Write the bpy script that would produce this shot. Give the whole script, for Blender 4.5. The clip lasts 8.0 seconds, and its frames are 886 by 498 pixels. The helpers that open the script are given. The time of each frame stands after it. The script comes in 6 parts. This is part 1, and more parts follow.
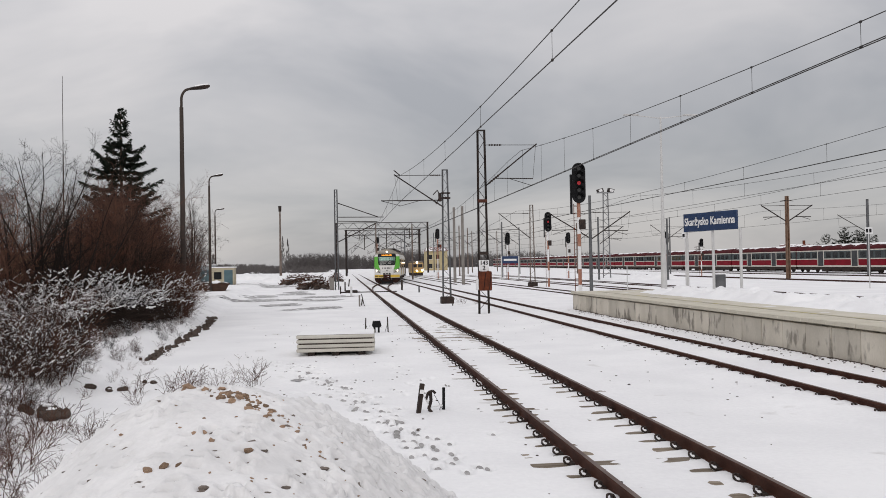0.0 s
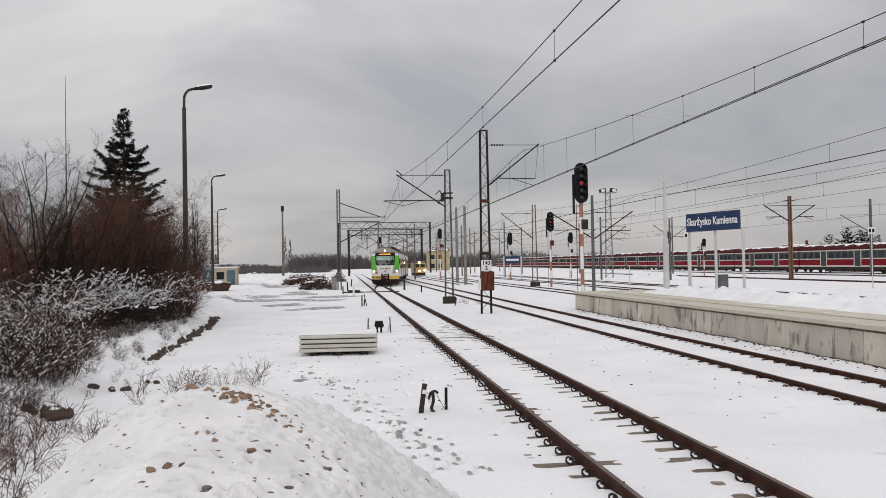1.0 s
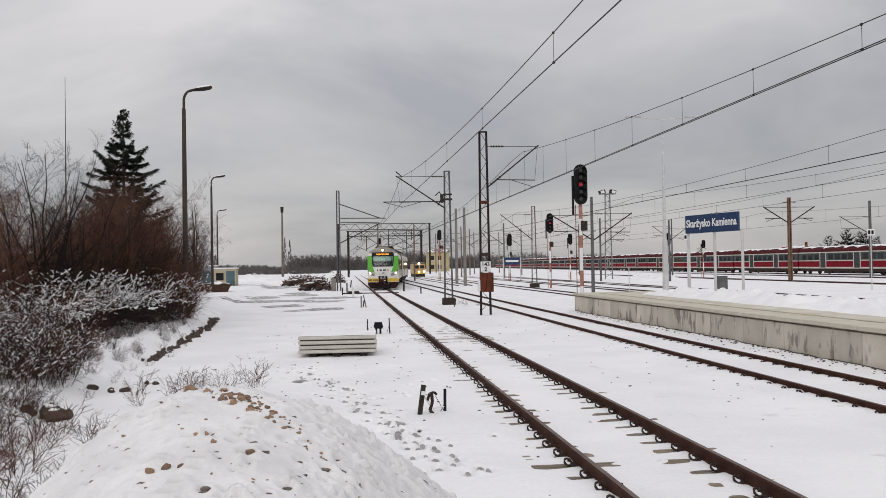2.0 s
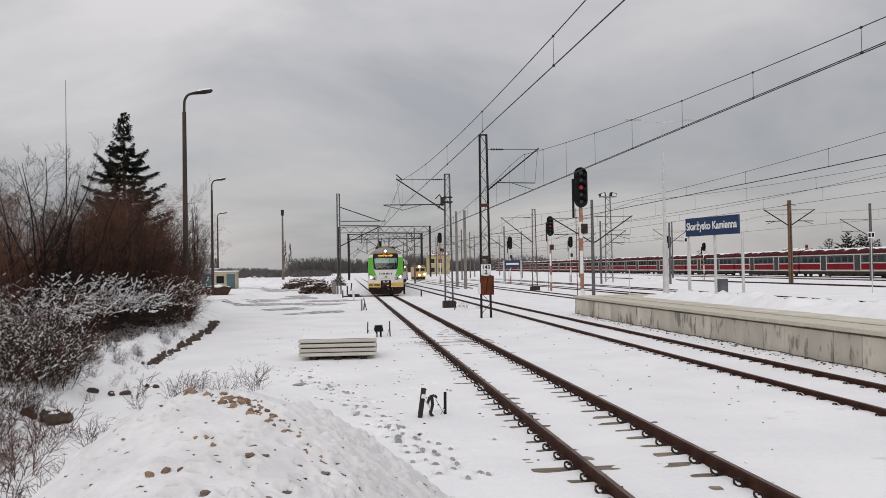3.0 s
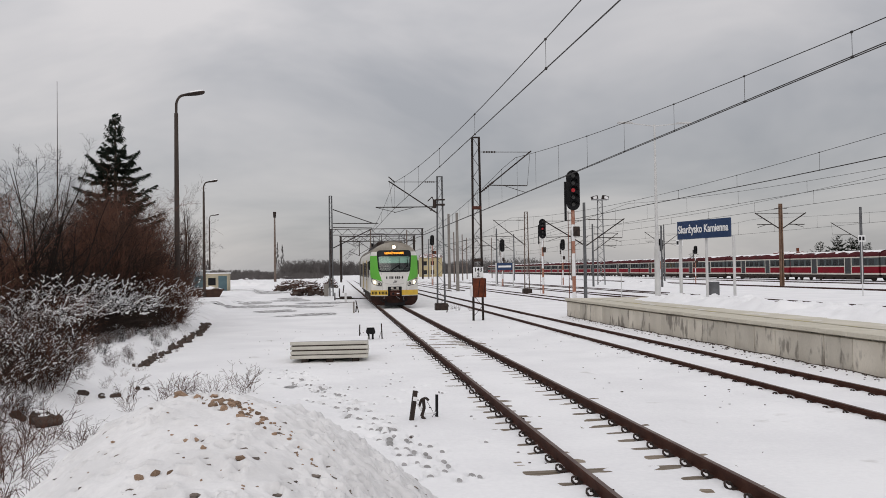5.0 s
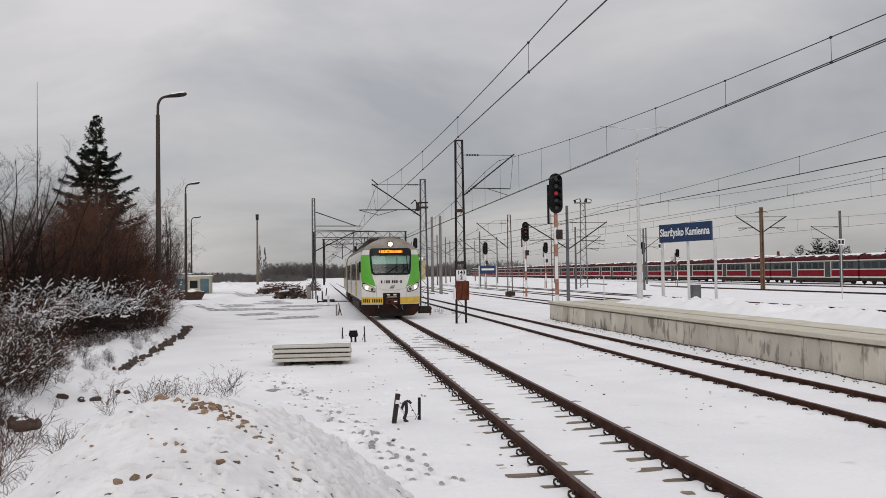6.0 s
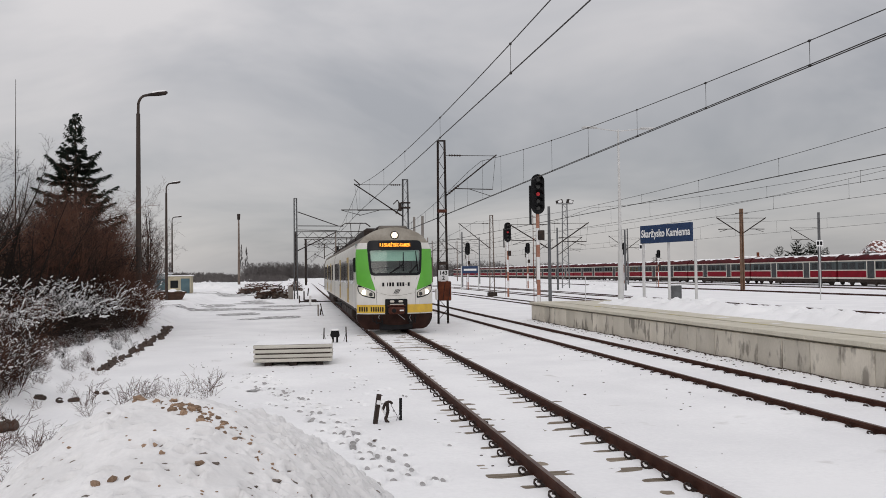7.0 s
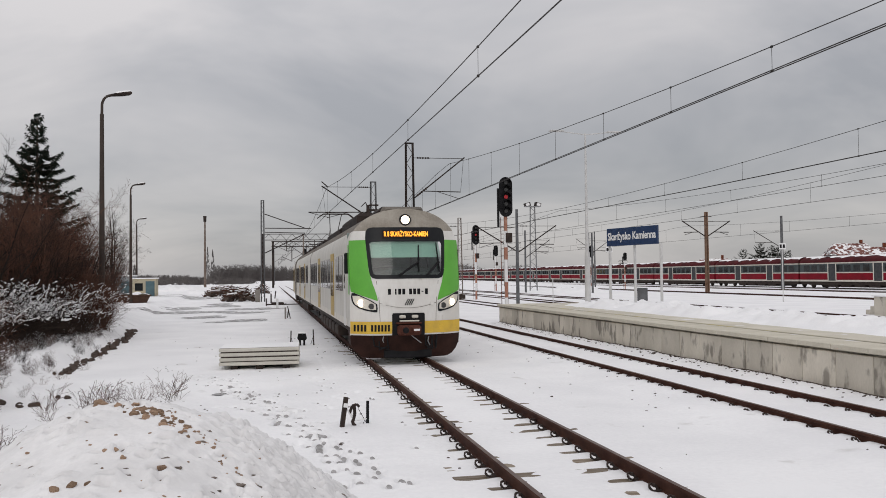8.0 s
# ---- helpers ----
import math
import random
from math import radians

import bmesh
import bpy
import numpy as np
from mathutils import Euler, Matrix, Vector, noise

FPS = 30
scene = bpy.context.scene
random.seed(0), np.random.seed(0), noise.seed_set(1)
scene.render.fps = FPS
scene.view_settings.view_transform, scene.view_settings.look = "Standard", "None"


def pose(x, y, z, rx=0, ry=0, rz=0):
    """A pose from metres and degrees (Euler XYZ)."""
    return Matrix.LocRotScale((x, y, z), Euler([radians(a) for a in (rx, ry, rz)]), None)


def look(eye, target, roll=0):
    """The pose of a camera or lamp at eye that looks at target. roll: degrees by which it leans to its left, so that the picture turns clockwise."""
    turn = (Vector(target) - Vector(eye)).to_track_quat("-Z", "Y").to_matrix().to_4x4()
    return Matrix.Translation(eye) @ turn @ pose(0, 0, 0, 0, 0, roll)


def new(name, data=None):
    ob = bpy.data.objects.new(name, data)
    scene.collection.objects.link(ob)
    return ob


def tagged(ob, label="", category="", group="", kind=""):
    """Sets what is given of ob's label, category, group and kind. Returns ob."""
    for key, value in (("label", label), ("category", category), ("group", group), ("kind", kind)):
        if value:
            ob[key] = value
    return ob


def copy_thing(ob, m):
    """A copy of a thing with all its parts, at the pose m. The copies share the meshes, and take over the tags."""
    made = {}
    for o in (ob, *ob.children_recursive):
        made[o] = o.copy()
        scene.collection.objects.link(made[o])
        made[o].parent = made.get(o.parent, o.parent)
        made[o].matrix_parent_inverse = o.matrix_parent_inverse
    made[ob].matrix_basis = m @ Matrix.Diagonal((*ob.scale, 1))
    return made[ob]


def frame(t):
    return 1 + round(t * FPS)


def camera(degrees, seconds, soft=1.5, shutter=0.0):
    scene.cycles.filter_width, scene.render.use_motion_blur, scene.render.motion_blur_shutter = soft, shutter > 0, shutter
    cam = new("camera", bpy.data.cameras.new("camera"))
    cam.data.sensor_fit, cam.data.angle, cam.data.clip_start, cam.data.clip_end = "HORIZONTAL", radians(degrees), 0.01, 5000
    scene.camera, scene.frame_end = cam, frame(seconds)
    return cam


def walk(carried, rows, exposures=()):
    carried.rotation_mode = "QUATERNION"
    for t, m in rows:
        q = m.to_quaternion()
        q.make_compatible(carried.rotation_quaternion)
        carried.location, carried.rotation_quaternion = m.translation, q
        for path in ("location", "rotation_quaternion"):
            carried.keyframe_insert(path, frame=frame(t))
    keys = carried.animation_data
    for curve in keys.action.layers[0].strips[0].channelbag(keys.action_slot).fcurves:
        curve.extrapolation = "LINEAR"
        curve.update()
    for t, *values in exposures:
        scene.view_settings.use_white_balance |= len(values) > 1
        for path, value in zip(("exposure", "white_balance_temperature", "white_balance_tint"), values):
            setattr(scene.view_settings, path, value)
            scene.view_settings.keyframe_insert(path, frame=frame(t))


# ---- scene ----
cam = camera(55.0, 8.0, soft=0.9)
PATH = [
    (0, pose(0.000, 0.000, 2.290, 90.98, 1.03, -6.85)),
    (0.5, pose(-0.007, 0.004, 2.290, 90.98, 1.02, -6.73)),
    (1, pose(-0.002, -0.010, 2.293, 90.98, 1.03, -6.69)),
    (1.5, pose(0.003, -0.026, 2.297, 90.99, 0.96, -6.73)),
    (3, pose(0.009, -0.036, 2.302, 91.25, 0.99, -6.69)),
    (3.5, pose(0.013, -0.047, 2.310, 91.27, 0.90, -6.73)),
    (4, pose(0.013, -0.043, 2.308, 91.28, 0.92, -6.75)),
    (4.5, pose(0.013, -0.035, 2.305, 91.32, 0.89, -6.84)),
    (6, pose(0.024, -0.032, 2.302, 91.58, 0.82, -8.33)),
    (6.5, pose(0.025, -0.039, 2.306, 91.61, 0.75, -8.84)),
    (7, pose(0.034, -0.039, 2.306, 91.58, 0.71, -9.52)),
    (7.5, pose(0.041, -0.033, 2.301, 91.64, 0.71, -10.54)),
    (8, pose(0.050, -0.036, 2.302, 91.73, 0.72, -11.65)),
]
walk(cam, PATH, exposures=((0.0, 0.0, 6545, 11.0), (1.5, 0.0, 6545, 11.0), (3.0, -0.05, 6545, 11.0), (8.0, -0.06, 6545, 11.0)))

# ---- overcast winter sky ----
SUN_AZ, SUN_EL = 200.0, 24.0
world = bpy.data.worlds.new("overcast_sky")
scene.world = world
world.use_nodes = True


def sky_nodes():
    nt = world.node_tree
    nt.nodes.clear()
    N, L = nt.nodes.new, nt.links.new
    out, bg = N("ShaderNodeOutputWorld"), N("ShaderNodeBackground")
    tc, sep = N("ShaderNodeTexCoord"), N("ShaderNodeSeparateXYZ")
    L(tc.outputs["Generated"], sep.inputs[0])
    up = N("ShaderNodeMath"); up.operation = "MAXIMUM"; up.inputs[1].default_value = 0.0
    L(sep.outputs["Z"], up.inputs[0])
    den = N("ShaderNodeMath"); den.operation = "ADD"; den.inputs[1].default_value = 0.34
    L(up.outputs[0], den.inputs[0])
    px, py = N("ShaderNodeMath"), N("ShaderNodeMath")
    px.operation = py.operation = "DIVIDE"
    L(sep.outputs["X"], px.inputs[0]); L(den.outputs[0], px.inputs[1])
    L(sep.outputs["Y"], py.inputs[0]); L(den.outputs[0], py.inputs[1])
    com = N("ShaderNodeCombineXYZ")
    L(px.outputs[0], com.inputs[0]); L(py.outputs[0], com.inputs[1])
    mp = N("ShaderNodeMapping"); mp.inputs["Location"].default_value = (5.3, 2.6, 0); mp.inputs["Scale"].default_value = (0.95, 1.25, 1)
    L(com.outputs[0], mp.inputs[0])
    big = N("ShaderNodeTexNoise"); big.inputs["Scale"].default_value = 1.15; big.inputs["Detail"].default_value = 5; big.inputs["Roughness"].default_value = 0.56
    big.inputs["Distortion"].default_value = 0.5
    L(mp.outputs[0], big.inputs["Vector"])
    ramp = N("ShaderNodeValToRGB")
    r = ramp.color_ramp
    r.elements[0].position, r.elements[0].color = 0.34, (0.385, 0.392, 0.414, 1)
    r.elements[1].position, r.elements[1].color = 0.66, (0.612, 0.596, 0.598, 1)
    e = r.elements.new(0.5); e.color = (0.500, 0.497, 0.510, 1)
    L(big.outputs["Fac"], ramp.inputs[0])
    # overcast sky grows brighter towards the zenith
    lift = N("ShaderNodeMapRange"); lift.interpolation_type = "SMOOTHSTEP"
    lift.inputs["From Min"].default_value, lift.inputs["From Max"].default_value = -0.10, 0.95
    lift.inputs["To Min"].default_value, lift.inputs["To Max"].default_value = 0.84, 1.92
    L(up.outputs[0], lift.inputs["Value"])
    grow = N("ShaderNodeVectorMath"); grow.operation = "SCALE"
    L(ramp.outputs[0], grow.inputs[0]); L(lift.outputs[0], grow.inputs["Scale"])
    # thinner cloud towards the open west, thicker towards the east
    side = N("ShaderNodeMapRange"); side.interpolation_type = "SMOOTHSTEP"
    side.inputs["From Min"].default_value, side.inputs["From Max"].default_value = -0.45, 0.62
    side.inputs["To Min"].default_value, side.inputs["To Max"].default_value = 0.98, 0.87
    L(sep.outputs["X"], side.inputs["Value"])
    lean = N("ShaderNodeVectorMath"); lean.operation = "SCALE"
    L(grow.outputs[0], lean.inputs[0]); L(side.outputs[0], lean.inputs["Scale"])
    sky = N("ShaderNodeTexSky"); sky.sky_type = "NISHITA"; sky.sun_disc = False
    sky.sun_elevation, sky.sun_rotation = radians(SUN_EL), radians(SUN_AZ)
    weak = N("ShaderNodeVectorMath"); weak.operation = "SCALE"; weak.inputs["Scale"].default_value = 0.008
    L(sky.outputs[0], weak.inputs[0])
    both = N("ShaderNodeVectorMath"); both.operation = "ADD"
    L(lean.outputs[0], both.inputs[0]); L(weak.outputs[0], both.inputs[1])
    L(both.outputs[0], bg.inputs["Color"])
    bg.inputs["Strength"].default_value = 1.0
    L(bg.outputs[0], out.inputs["Surface"])


sky_nodes()
sun = new("sun", bpy.data.lights.new("sun", "SUN"))
sun.data.energy, sun.data.angle, sun.data.color = 0.5, radians(40), (1.0, 0.96, 0.92)
az, el = radians(SUN_AZ), radians(SUN_EL)
sun.matrix_world = look((40 * math.sin(az) * math.cos(el), 40 * math.cos(az) * math.cos(el), 40 * math.sin(el)), (0, 0, 0))


# ---- materials ----
def mat(name, a, b=None, rough=0.7, metal=0.0, scale=3.0, fine=40.0, bump=0.15, dist=0.01, lo=0.35, hi=0.65, stretch=(1, 1, 1), spec=0.5, third=None, vary=0.0):
    """A surface of two tones: wide stains, fine grain and relief; third adds sparse spots, vary a random tone for each object."""
    b = b or tuple(0.75 * c for c in a)
    m = bpy.data.materials.new(name)
    m.use_nodes = True
    nt = m.node_tree
    N, L = nt.nodes.new, nt.links.new
    p = nt.nodes["Principled BSDF"]
    tc, mp = N("ShaderNodeTexCoord"), N("ShaderNodeMapping")
    mp.inputs["Scale"].default_value = stretch
    L(tc.outputs["Object"], mp.inputs[0])
    if vary:
        o1 = N("ShaderNodeObjectInfo")
        k1 = N("ShaderNodeMath"); k1.operation = "MULTIPLY"; k1.inputs[1].default_value = 57.0
        L(o1.outputs["Random"], k1.inputs[0]); L(k1.outputs[0], mp.inputs["Location"])
    n1, n2 = N("ShaderNodeTexNoise"), N("ShaderNodeTexNoise")
    n1.inputs["Scale"].default_value, n1.inputs["Detail"].default_value = scale, 6
    n2.inputs["Scale"].default_value, n2.inputs["Detail"].default_value = fine, 3
    L(mp.outputs[0], n1.inputs["Vector"]); L(mp.outputs[0], n2.inputs["Vector"])
    add = N("ShaderNodeMath"); add.operation = "MULTIPLY_ADD"; add.inputs[1].default_value = 0.35
    L(n2.outputs["Fac"], add.inputs[0]); L(n1.outputs["Fac"], add.inputs[2])
    rng = N("ShaderNodeMapRange"); rng.inputs["From Min"].default_value, rng.inputs["From Max"].default_value = lo + 0.17, hi + 0.17
    L(add.outputs[0], rng.inputs["Value"])
    mix = N("ShaderNodeMix"); mix.data_type = "RGBA"
    mix.inputs["A"].default_value, mix.inputs["B"].default_value = (*a, 1), (*b, 1)
    L(rng.outputs[0], mix.inputs["Factor"])
    col = mix.outputs["Result"]
    if third:
        n3 = N("ShaderNodeTexNoise"); n3.inputs["Scale"].default_value, n3.inputs["Detail"].default_value = scale * 2.3, 8
        L(mp.outputs[0], n3.inputs["Vector"])
        r3 = N("ShaderNodeMapRange"); r3.inputs["From Min"].default_value, r3.inputs["From Max"].default_value = third[3], third[3] + 0.08
        L(n3.outputs["Fac"], r3.inputs["Value"])
        m3 = N("ShaderNodeMix"); m3.data_type = "RGBA"; m3.inputs["B"].default_value = (*third[:3], 1)
        L(r3.outputs[0], m3.inputs["Factor"]); L(col, m3.inputs["A"])
        col = m3.outputs["Result"]
    if vary:
        oi = N("ShaderNodeObjectInfo")
        rv = N("ShaderNodeMapRange"); rv.inputs["To Min"].default_value, rv.inputs["To Max"].default_value = 1 - vary, 1 + vary
        L(oi.outputs["Random"], rv.inputs["Value"])
        sc = N("ShaderNodeVectorMath"); sc.operation = "SCALE"
        L(col, sc.inputs[0]); L(rv.outputs[0], sc.inputs["Scale"])
        col = sc.outputs[0]
    L(col, p.inputs["Base Color"])
    p.inputs["Roughness"].default_value, p.inputs["Metallic"].default_value = rough, metal
    p.inputs["Specular IOR Level"].default_value = spec if rough < 0.6 else spec * 0.22
    if bump:
        bp = N("ShaderNodeBump"); bp.inputs["Strength"].default_value, bp.inputs["Distance"].default_value = bump, dist
        L(add.outputs[0], bp.inputs["Height"]); L(bp.outputs[0], p.inputs["Normal"])
    return m


def glow(name, colour, strength):
    m = bpy.data.materials.new(name)
    m.use_nodes = True
    p = m.node_tree.nodes["Principled BSDF"]
    p.inputs["Base Color"].default_value = (*colour, 1)
    p.inputs["Emission Color"].default_value, p.inputs["Emission Strength"].default_value = (*colour, 1), strength
    return m


SNOW = mat("snow", (0.90, 0.90, 0.905), (0.83, 0.83, 0.84), rough=0.65, scale=1.2, fine=22, bump=0.35, dist=0.02, spec=0.3)
CRUST = mat("dirty_snow_crust", (0.83, 0.825, 0.825), (0.72, 0.715, 0.715), rough=0.7, scale=2.2, fine=30, bump=0.5, dist=0.02, spec=0.3)
SNOW_GROUND = mat("snow_ground", (0.90, 0.90, 0.905), (0.82, 0.82, 0.83), rough=0.65, scale=0.45, fine=14, bump=0.6, dist=0.04, spec=0.3, third=(0.66, 0.65, 0.64, 0.66))
RAIL = mat("rusty_rail", (0.042, 0.017, 0.012), (0.065, 0.028, 0.019), rough=0.75, scale=4, fine=60, bump=0.3)
RAIL_TOP = mat("worn_rail_head", (0.16, 0.115, 0.095), (0.085, 0.045, 0.034), rough=0.5, metal=0.4, scale=3, fine=40, bump=0.05)
SLEEPER = mat("sleeper", (0.17, 0.135, 0.10), (0.29, 0.25, 0.20), rough=0.9, scale=3, fine=30, stretch=(1, 6, 6), bump=0.5, vary=0.2)
IRON = mat("dark_iron", (0.030, 0.024, 0.022), (0.055, 0.040, 0.034), rough=0.65, scale=6, fine=70)
BLACK = mat("black_paint", (0.010, 0.010, 0.011), (0.018, 0.018, 0.020), rough=0.6, scale=4, fine=50, bump=0.05)
RUST = mat("rust_orange", (0.17, 0.048, 0.024), (0.09, 0.030, 0.018), rough=0.85, scale=5, fine=40, bump=0.3)
MASTGREY = mat("galvanised_steel", (0.15, 0.155, 0.16), (0.10, 0.10, 0.105), rough=0.6, metal=0.3, scale=2, fine=30)
MASTPALE = mat("pale_tower_steel", (0.26, 0.265, 0.27), (0.20, 0.20, 0.205), rough=0.6, scale=1, fine=12)
MASTDARK = mat("weathered_mast_steel", (0.022, 0.019, 0.018), (0.045, 0.034, 0.030), rough=0.75, scale=2.5, fine=25)
MASTRUST = mat("rusty_mast_steel", (0.12, 0.085, 0.068), (0.20, 0.17, 0.15), rough=0.8, scale=2, fine=30)
POLE = mat("concrete_pole", (0.26, 0.24, 0.22), (0.19, 0.175, 0.16), rough=0.9, scale=1.2, fine=30)
LAMPPOST = mat("lamp_post_paint", (0.045, 0.036, 0.032), (0.075, 0.060, 0.052), rough=0.75, scale=1.5, fine=40, stretch=(1, 1, 0.3))
WHITEPOST = mat("white_post_paint", (0.60, 0.60, 0.595), (0.50, 0.50, 0.495), rough=0.5, scale=2, fine=30, bump=0.05)
CONCRETE = mat("platform_concrete", (0.64, 0.595, 0.515), (0.53, 0.49, 0.42), rough=0.9, scale=1.3, fine=35, stretch=(1, 1, 0.45), bump=0.25, third=(0.28, 0.255, 0.22, 0.56), vary=0.15)
CONCRETE_TOP = mat("platform_paving", (0.52, 0.485, 0.40), (0.62, 0.585, 0.50), rough=0.85, scale=0.8, fine=25, bump=0.2, third=(0.74, 0.74, 0.74, 0.60))
SLAB = mat("precast_slab", (0.58, 0.56, 0.50), (0.49, 0.47, 0.42), rough=0.9, scale=2, fine=45, vary=0.06)
WIRE = mat("copper_wire", (0.035, 0.033, 0.033), (0.05, 0.045, 0.042), rough=0.6, scale=2, fine=10, bump=0)
SIGNBLUE = mat("sign_blue", (0.007, 0.028, 0.088), (0.009, 0.033, 0.10), rough=0.4, scale=2, fine=20, bump=0.02)
SIGNWHITE = mat("sign_white", (0.80, 0.80, 0.80), (0.74, 0.74, 0.74), rough=0.5, scale=3, fine=20, bump=0.02)
TWIG = mat("twig_brown", (0.072, 0.038, 0.028), (0.110, 0.060, 0.044), rough=0.9, scale=2, fine=20, bump=0, vary=0.35)
TWIG_RED = mat("twig_reddish", (0.105, 0.046, 0.032), (0.145, 0.070, 0.046), rough=0.9, scale=2, fine=20, bump=0, vary=0.3)
TWIG_DARK = mat("twig_dark", (0.020, 0.015, 0.013), (0.038, 0.027, 0.022), rough=0.9, scale=2, fine=20, bump=0, vary=0.3)
BARK = mat("bark", (0.055, 0.042, 0.035), (0.09, 0.07, 0.055), rough=0.95, scale=4, fine=30, bump=0.5)
NEEDLE = mat("spruce_needles", (0.010, 0.016, 0.011), (0.020, 0.027, 0.018), rough=0.8, scale=2, fine=25, bump=0)
# bare wood with distance haze mixed into its paler colour
HAZYWOOD = mat("far_wood", (0.105, 0.096, 0.094), (0.150, 0.138, 0.134), rough=1, scale=0.05, fine=0.8, bump=0)
STONE = mat("gravel_stone", (0.20, 0.130, 0.086), (0.36, 0.255, 0.18), rough=0.9, scale=9, fine=60, bump=0.4, vary=0.4)
# grey stone, darkened to paint the shade in the mound's dips too
GREYSTONE = mat("dip_shade_stone", (0.11, 0.092, 0.080), (0.23, 0.195, 0.17), rough=0.9, scale=9, fine=60, bump=0.3)
SOIL = mat("dark_soil", (0.060, 0.047, 0.040), (0.10, 0.078, 0.066), rough=0.95, scale=3, fine=30, bump=0.6, dist=0.03)
WET = mat("wet_tarmac", (0.17, 0.165, 0.16), (0.36, 0.35, 0.35), rough=0.5, scale=1.1, fine=12, bump=0.1, third=(0.84, 0.84, 0.85, 0.53))


# ---- geometry helpers ----
class Geo:
    """Collects vertices and faces of one mesh."""

    def __init__(self):
        self.v, self.f = [], []

    def add(self, verts, faces):
        o = len(self.v)
        self.v.extend(verts)
        self.f.extend([tuple(o + i for i in f) for f in faces])
        return self

    def box(self, x0, x1, y0, y1, z0, z1, bev=0.0):
        if not bev:
            p = [(x, y, z) for z in (z0, z1) for y in (y0, y1) for x in (x0, x1)]
            return self.add(p, [(0, 2, 3, 1), (4, 5, 7, 6), (0, 1, 5, 4), (2, 6, 7, 3), (0, 4, 6, 2), (1, 3, 7, 5)])
        b = min(bev, (x1 - x0) / 2.1, (y1 - y0) / 2.1, (z1 - z0) / 2.1)
        rings = []
        for z, i in ((z0, b), (z0 + b, 0), (z1 - b, 0), (z1, b)):
            c = b + i * 0.6
            rings.append([(x0 + i + (b if i == 0 else 0), y0 + i, z), (x1 - i - (b if i == 0 else 0), y0 + i, z), (x1 - i, y0 + c, z), (x1 - i, y1 - c, z),
                          (x1 - i - (b if i == 0 else 0), y1 - i, z), (x0 + i + (b if i == 0 else 0), y1 - i, z), (x0 + i, y1 - c, z), (x0 + i, y0 + c, z)])
        return self.loft(rings, True)

    def loft(self, rings, caps=False):
        n = len(rings[0])
        v = [p for r in rings for p in r]
        f = [(k * n + i, k * n + (i + 1) % n, (k + 1) * n + (i + 1) % n, (k + 1) * n + i) for k in range(len(rings) - 1) for i in range(n)]
        if caps:
            f += [tuple(range(n))[::-1], tuple(range((len(rings) - 1) * n, len(rings) * n))]
        return self.add(v, f)

    def sheet(self, rows):
        n = len(rows[0])
        return self.add([p for r in rows for p in r], [(k * n + i, k * n + i + 1, (k + 1) * n + i + 1, (k + 1) * n + i) for k in range(len(rows) - 1) for i in range(n - 1)])

    def rod(self, p, q, r0, r1=None, n=6, caps=True):
        p, q = Vector(p), Vector(q)
        r1 = r0 if r1 is None else r1
        d = (q - p).normalized()
        u = d.orthogonal().normalized()
        w = d.cross(u)
        ring = [u * math.cos(2 * math.pi * i / n) + w * math.sin(2 * math.pi * i / n) for i in range(n)]
        return self.loft([[tuple(p + a * r0) for a in ring], [tuple(q + a * r1) for a in ring]], caps and n > 3)

    def path(self, pts, r, n=6):
        for a, b in zip(pts, pts[1:]):
            self.rod(a, b, r, r, n)
        return self

    def bar(self, p, q, w, h):
        """A straight rectangular bar from p to q."""
        p, q = Vector(p), Vector(q)
        d = (q - p).normalized()
        u = d.cross(Vector((0, 0, 1)))
        u = u.normalized() if u.length > 1e-4 else Vector((1, 0, 0))
        s = u.cross(d)
        c = [(u * a * w + s * b * h) / 2 for a, b in ((-1, -1), (1, -1), (1, 1), (-1, 1))]
        return self.loft([[tuple(p + k) for k in c], [tuple(q + k) for k in c]], True)

    def ball(self, c, rx, ry, rz, n=8, m=5, jag=0.0):
        rings = []
        for k in range(1, m):
            a = math.pi * k / m - math.pi / 2
            rings.append([(c[0] + rx * math.cos(a) * math.cos(2 * math.pi * i / n) * (1 + jag * random.uniform(-1, 1)),
                           c[1] + ry * math.cos(a) * math.sin(2 * math.pi * i / n) * (1 + jag * random.uniform(-1, 1)),
                           c[2] + rz * math.sin(a) * (1 + jag * random.uniform(-1, 1))) for i in range(n)])
        return self.loft(rings, True)

    def mesh(self, name, material, smooth=False):
        me = bpy.data.meshes.new(name)
        me.from_pydata(self.v, [], self.f)
        me.materials.append(material)
        if smooth:
            me.polygons.foreach_set("use_smooth", [True] * len(me.polygons))
        me.update()
        return me


def part(name, geo, material, parent=None, label="", smooth=False):
    ob = new(name, geo.mesh(name, material, smooth))
    ob.parent = parent
    return tagged(ob, label)


def thing(name, label, category, group="", kind="", at=None):
    """An Empty at the base of a thing, which parents its parts."""
    ob = tagged(new(name), label, category, group, kind)
    if at is not None:
        ob.matrix_world = at
    return ob


def setting(name, geo, material, label, category, smooth=False, kind="structure"):
    return tagged(part(name, geo, material, None, "", smooth), label, category, "", kind)


def noise2(x, y, s, seed=0.0):
    return noise.noise(Vector((x * s, y * s, seed)))


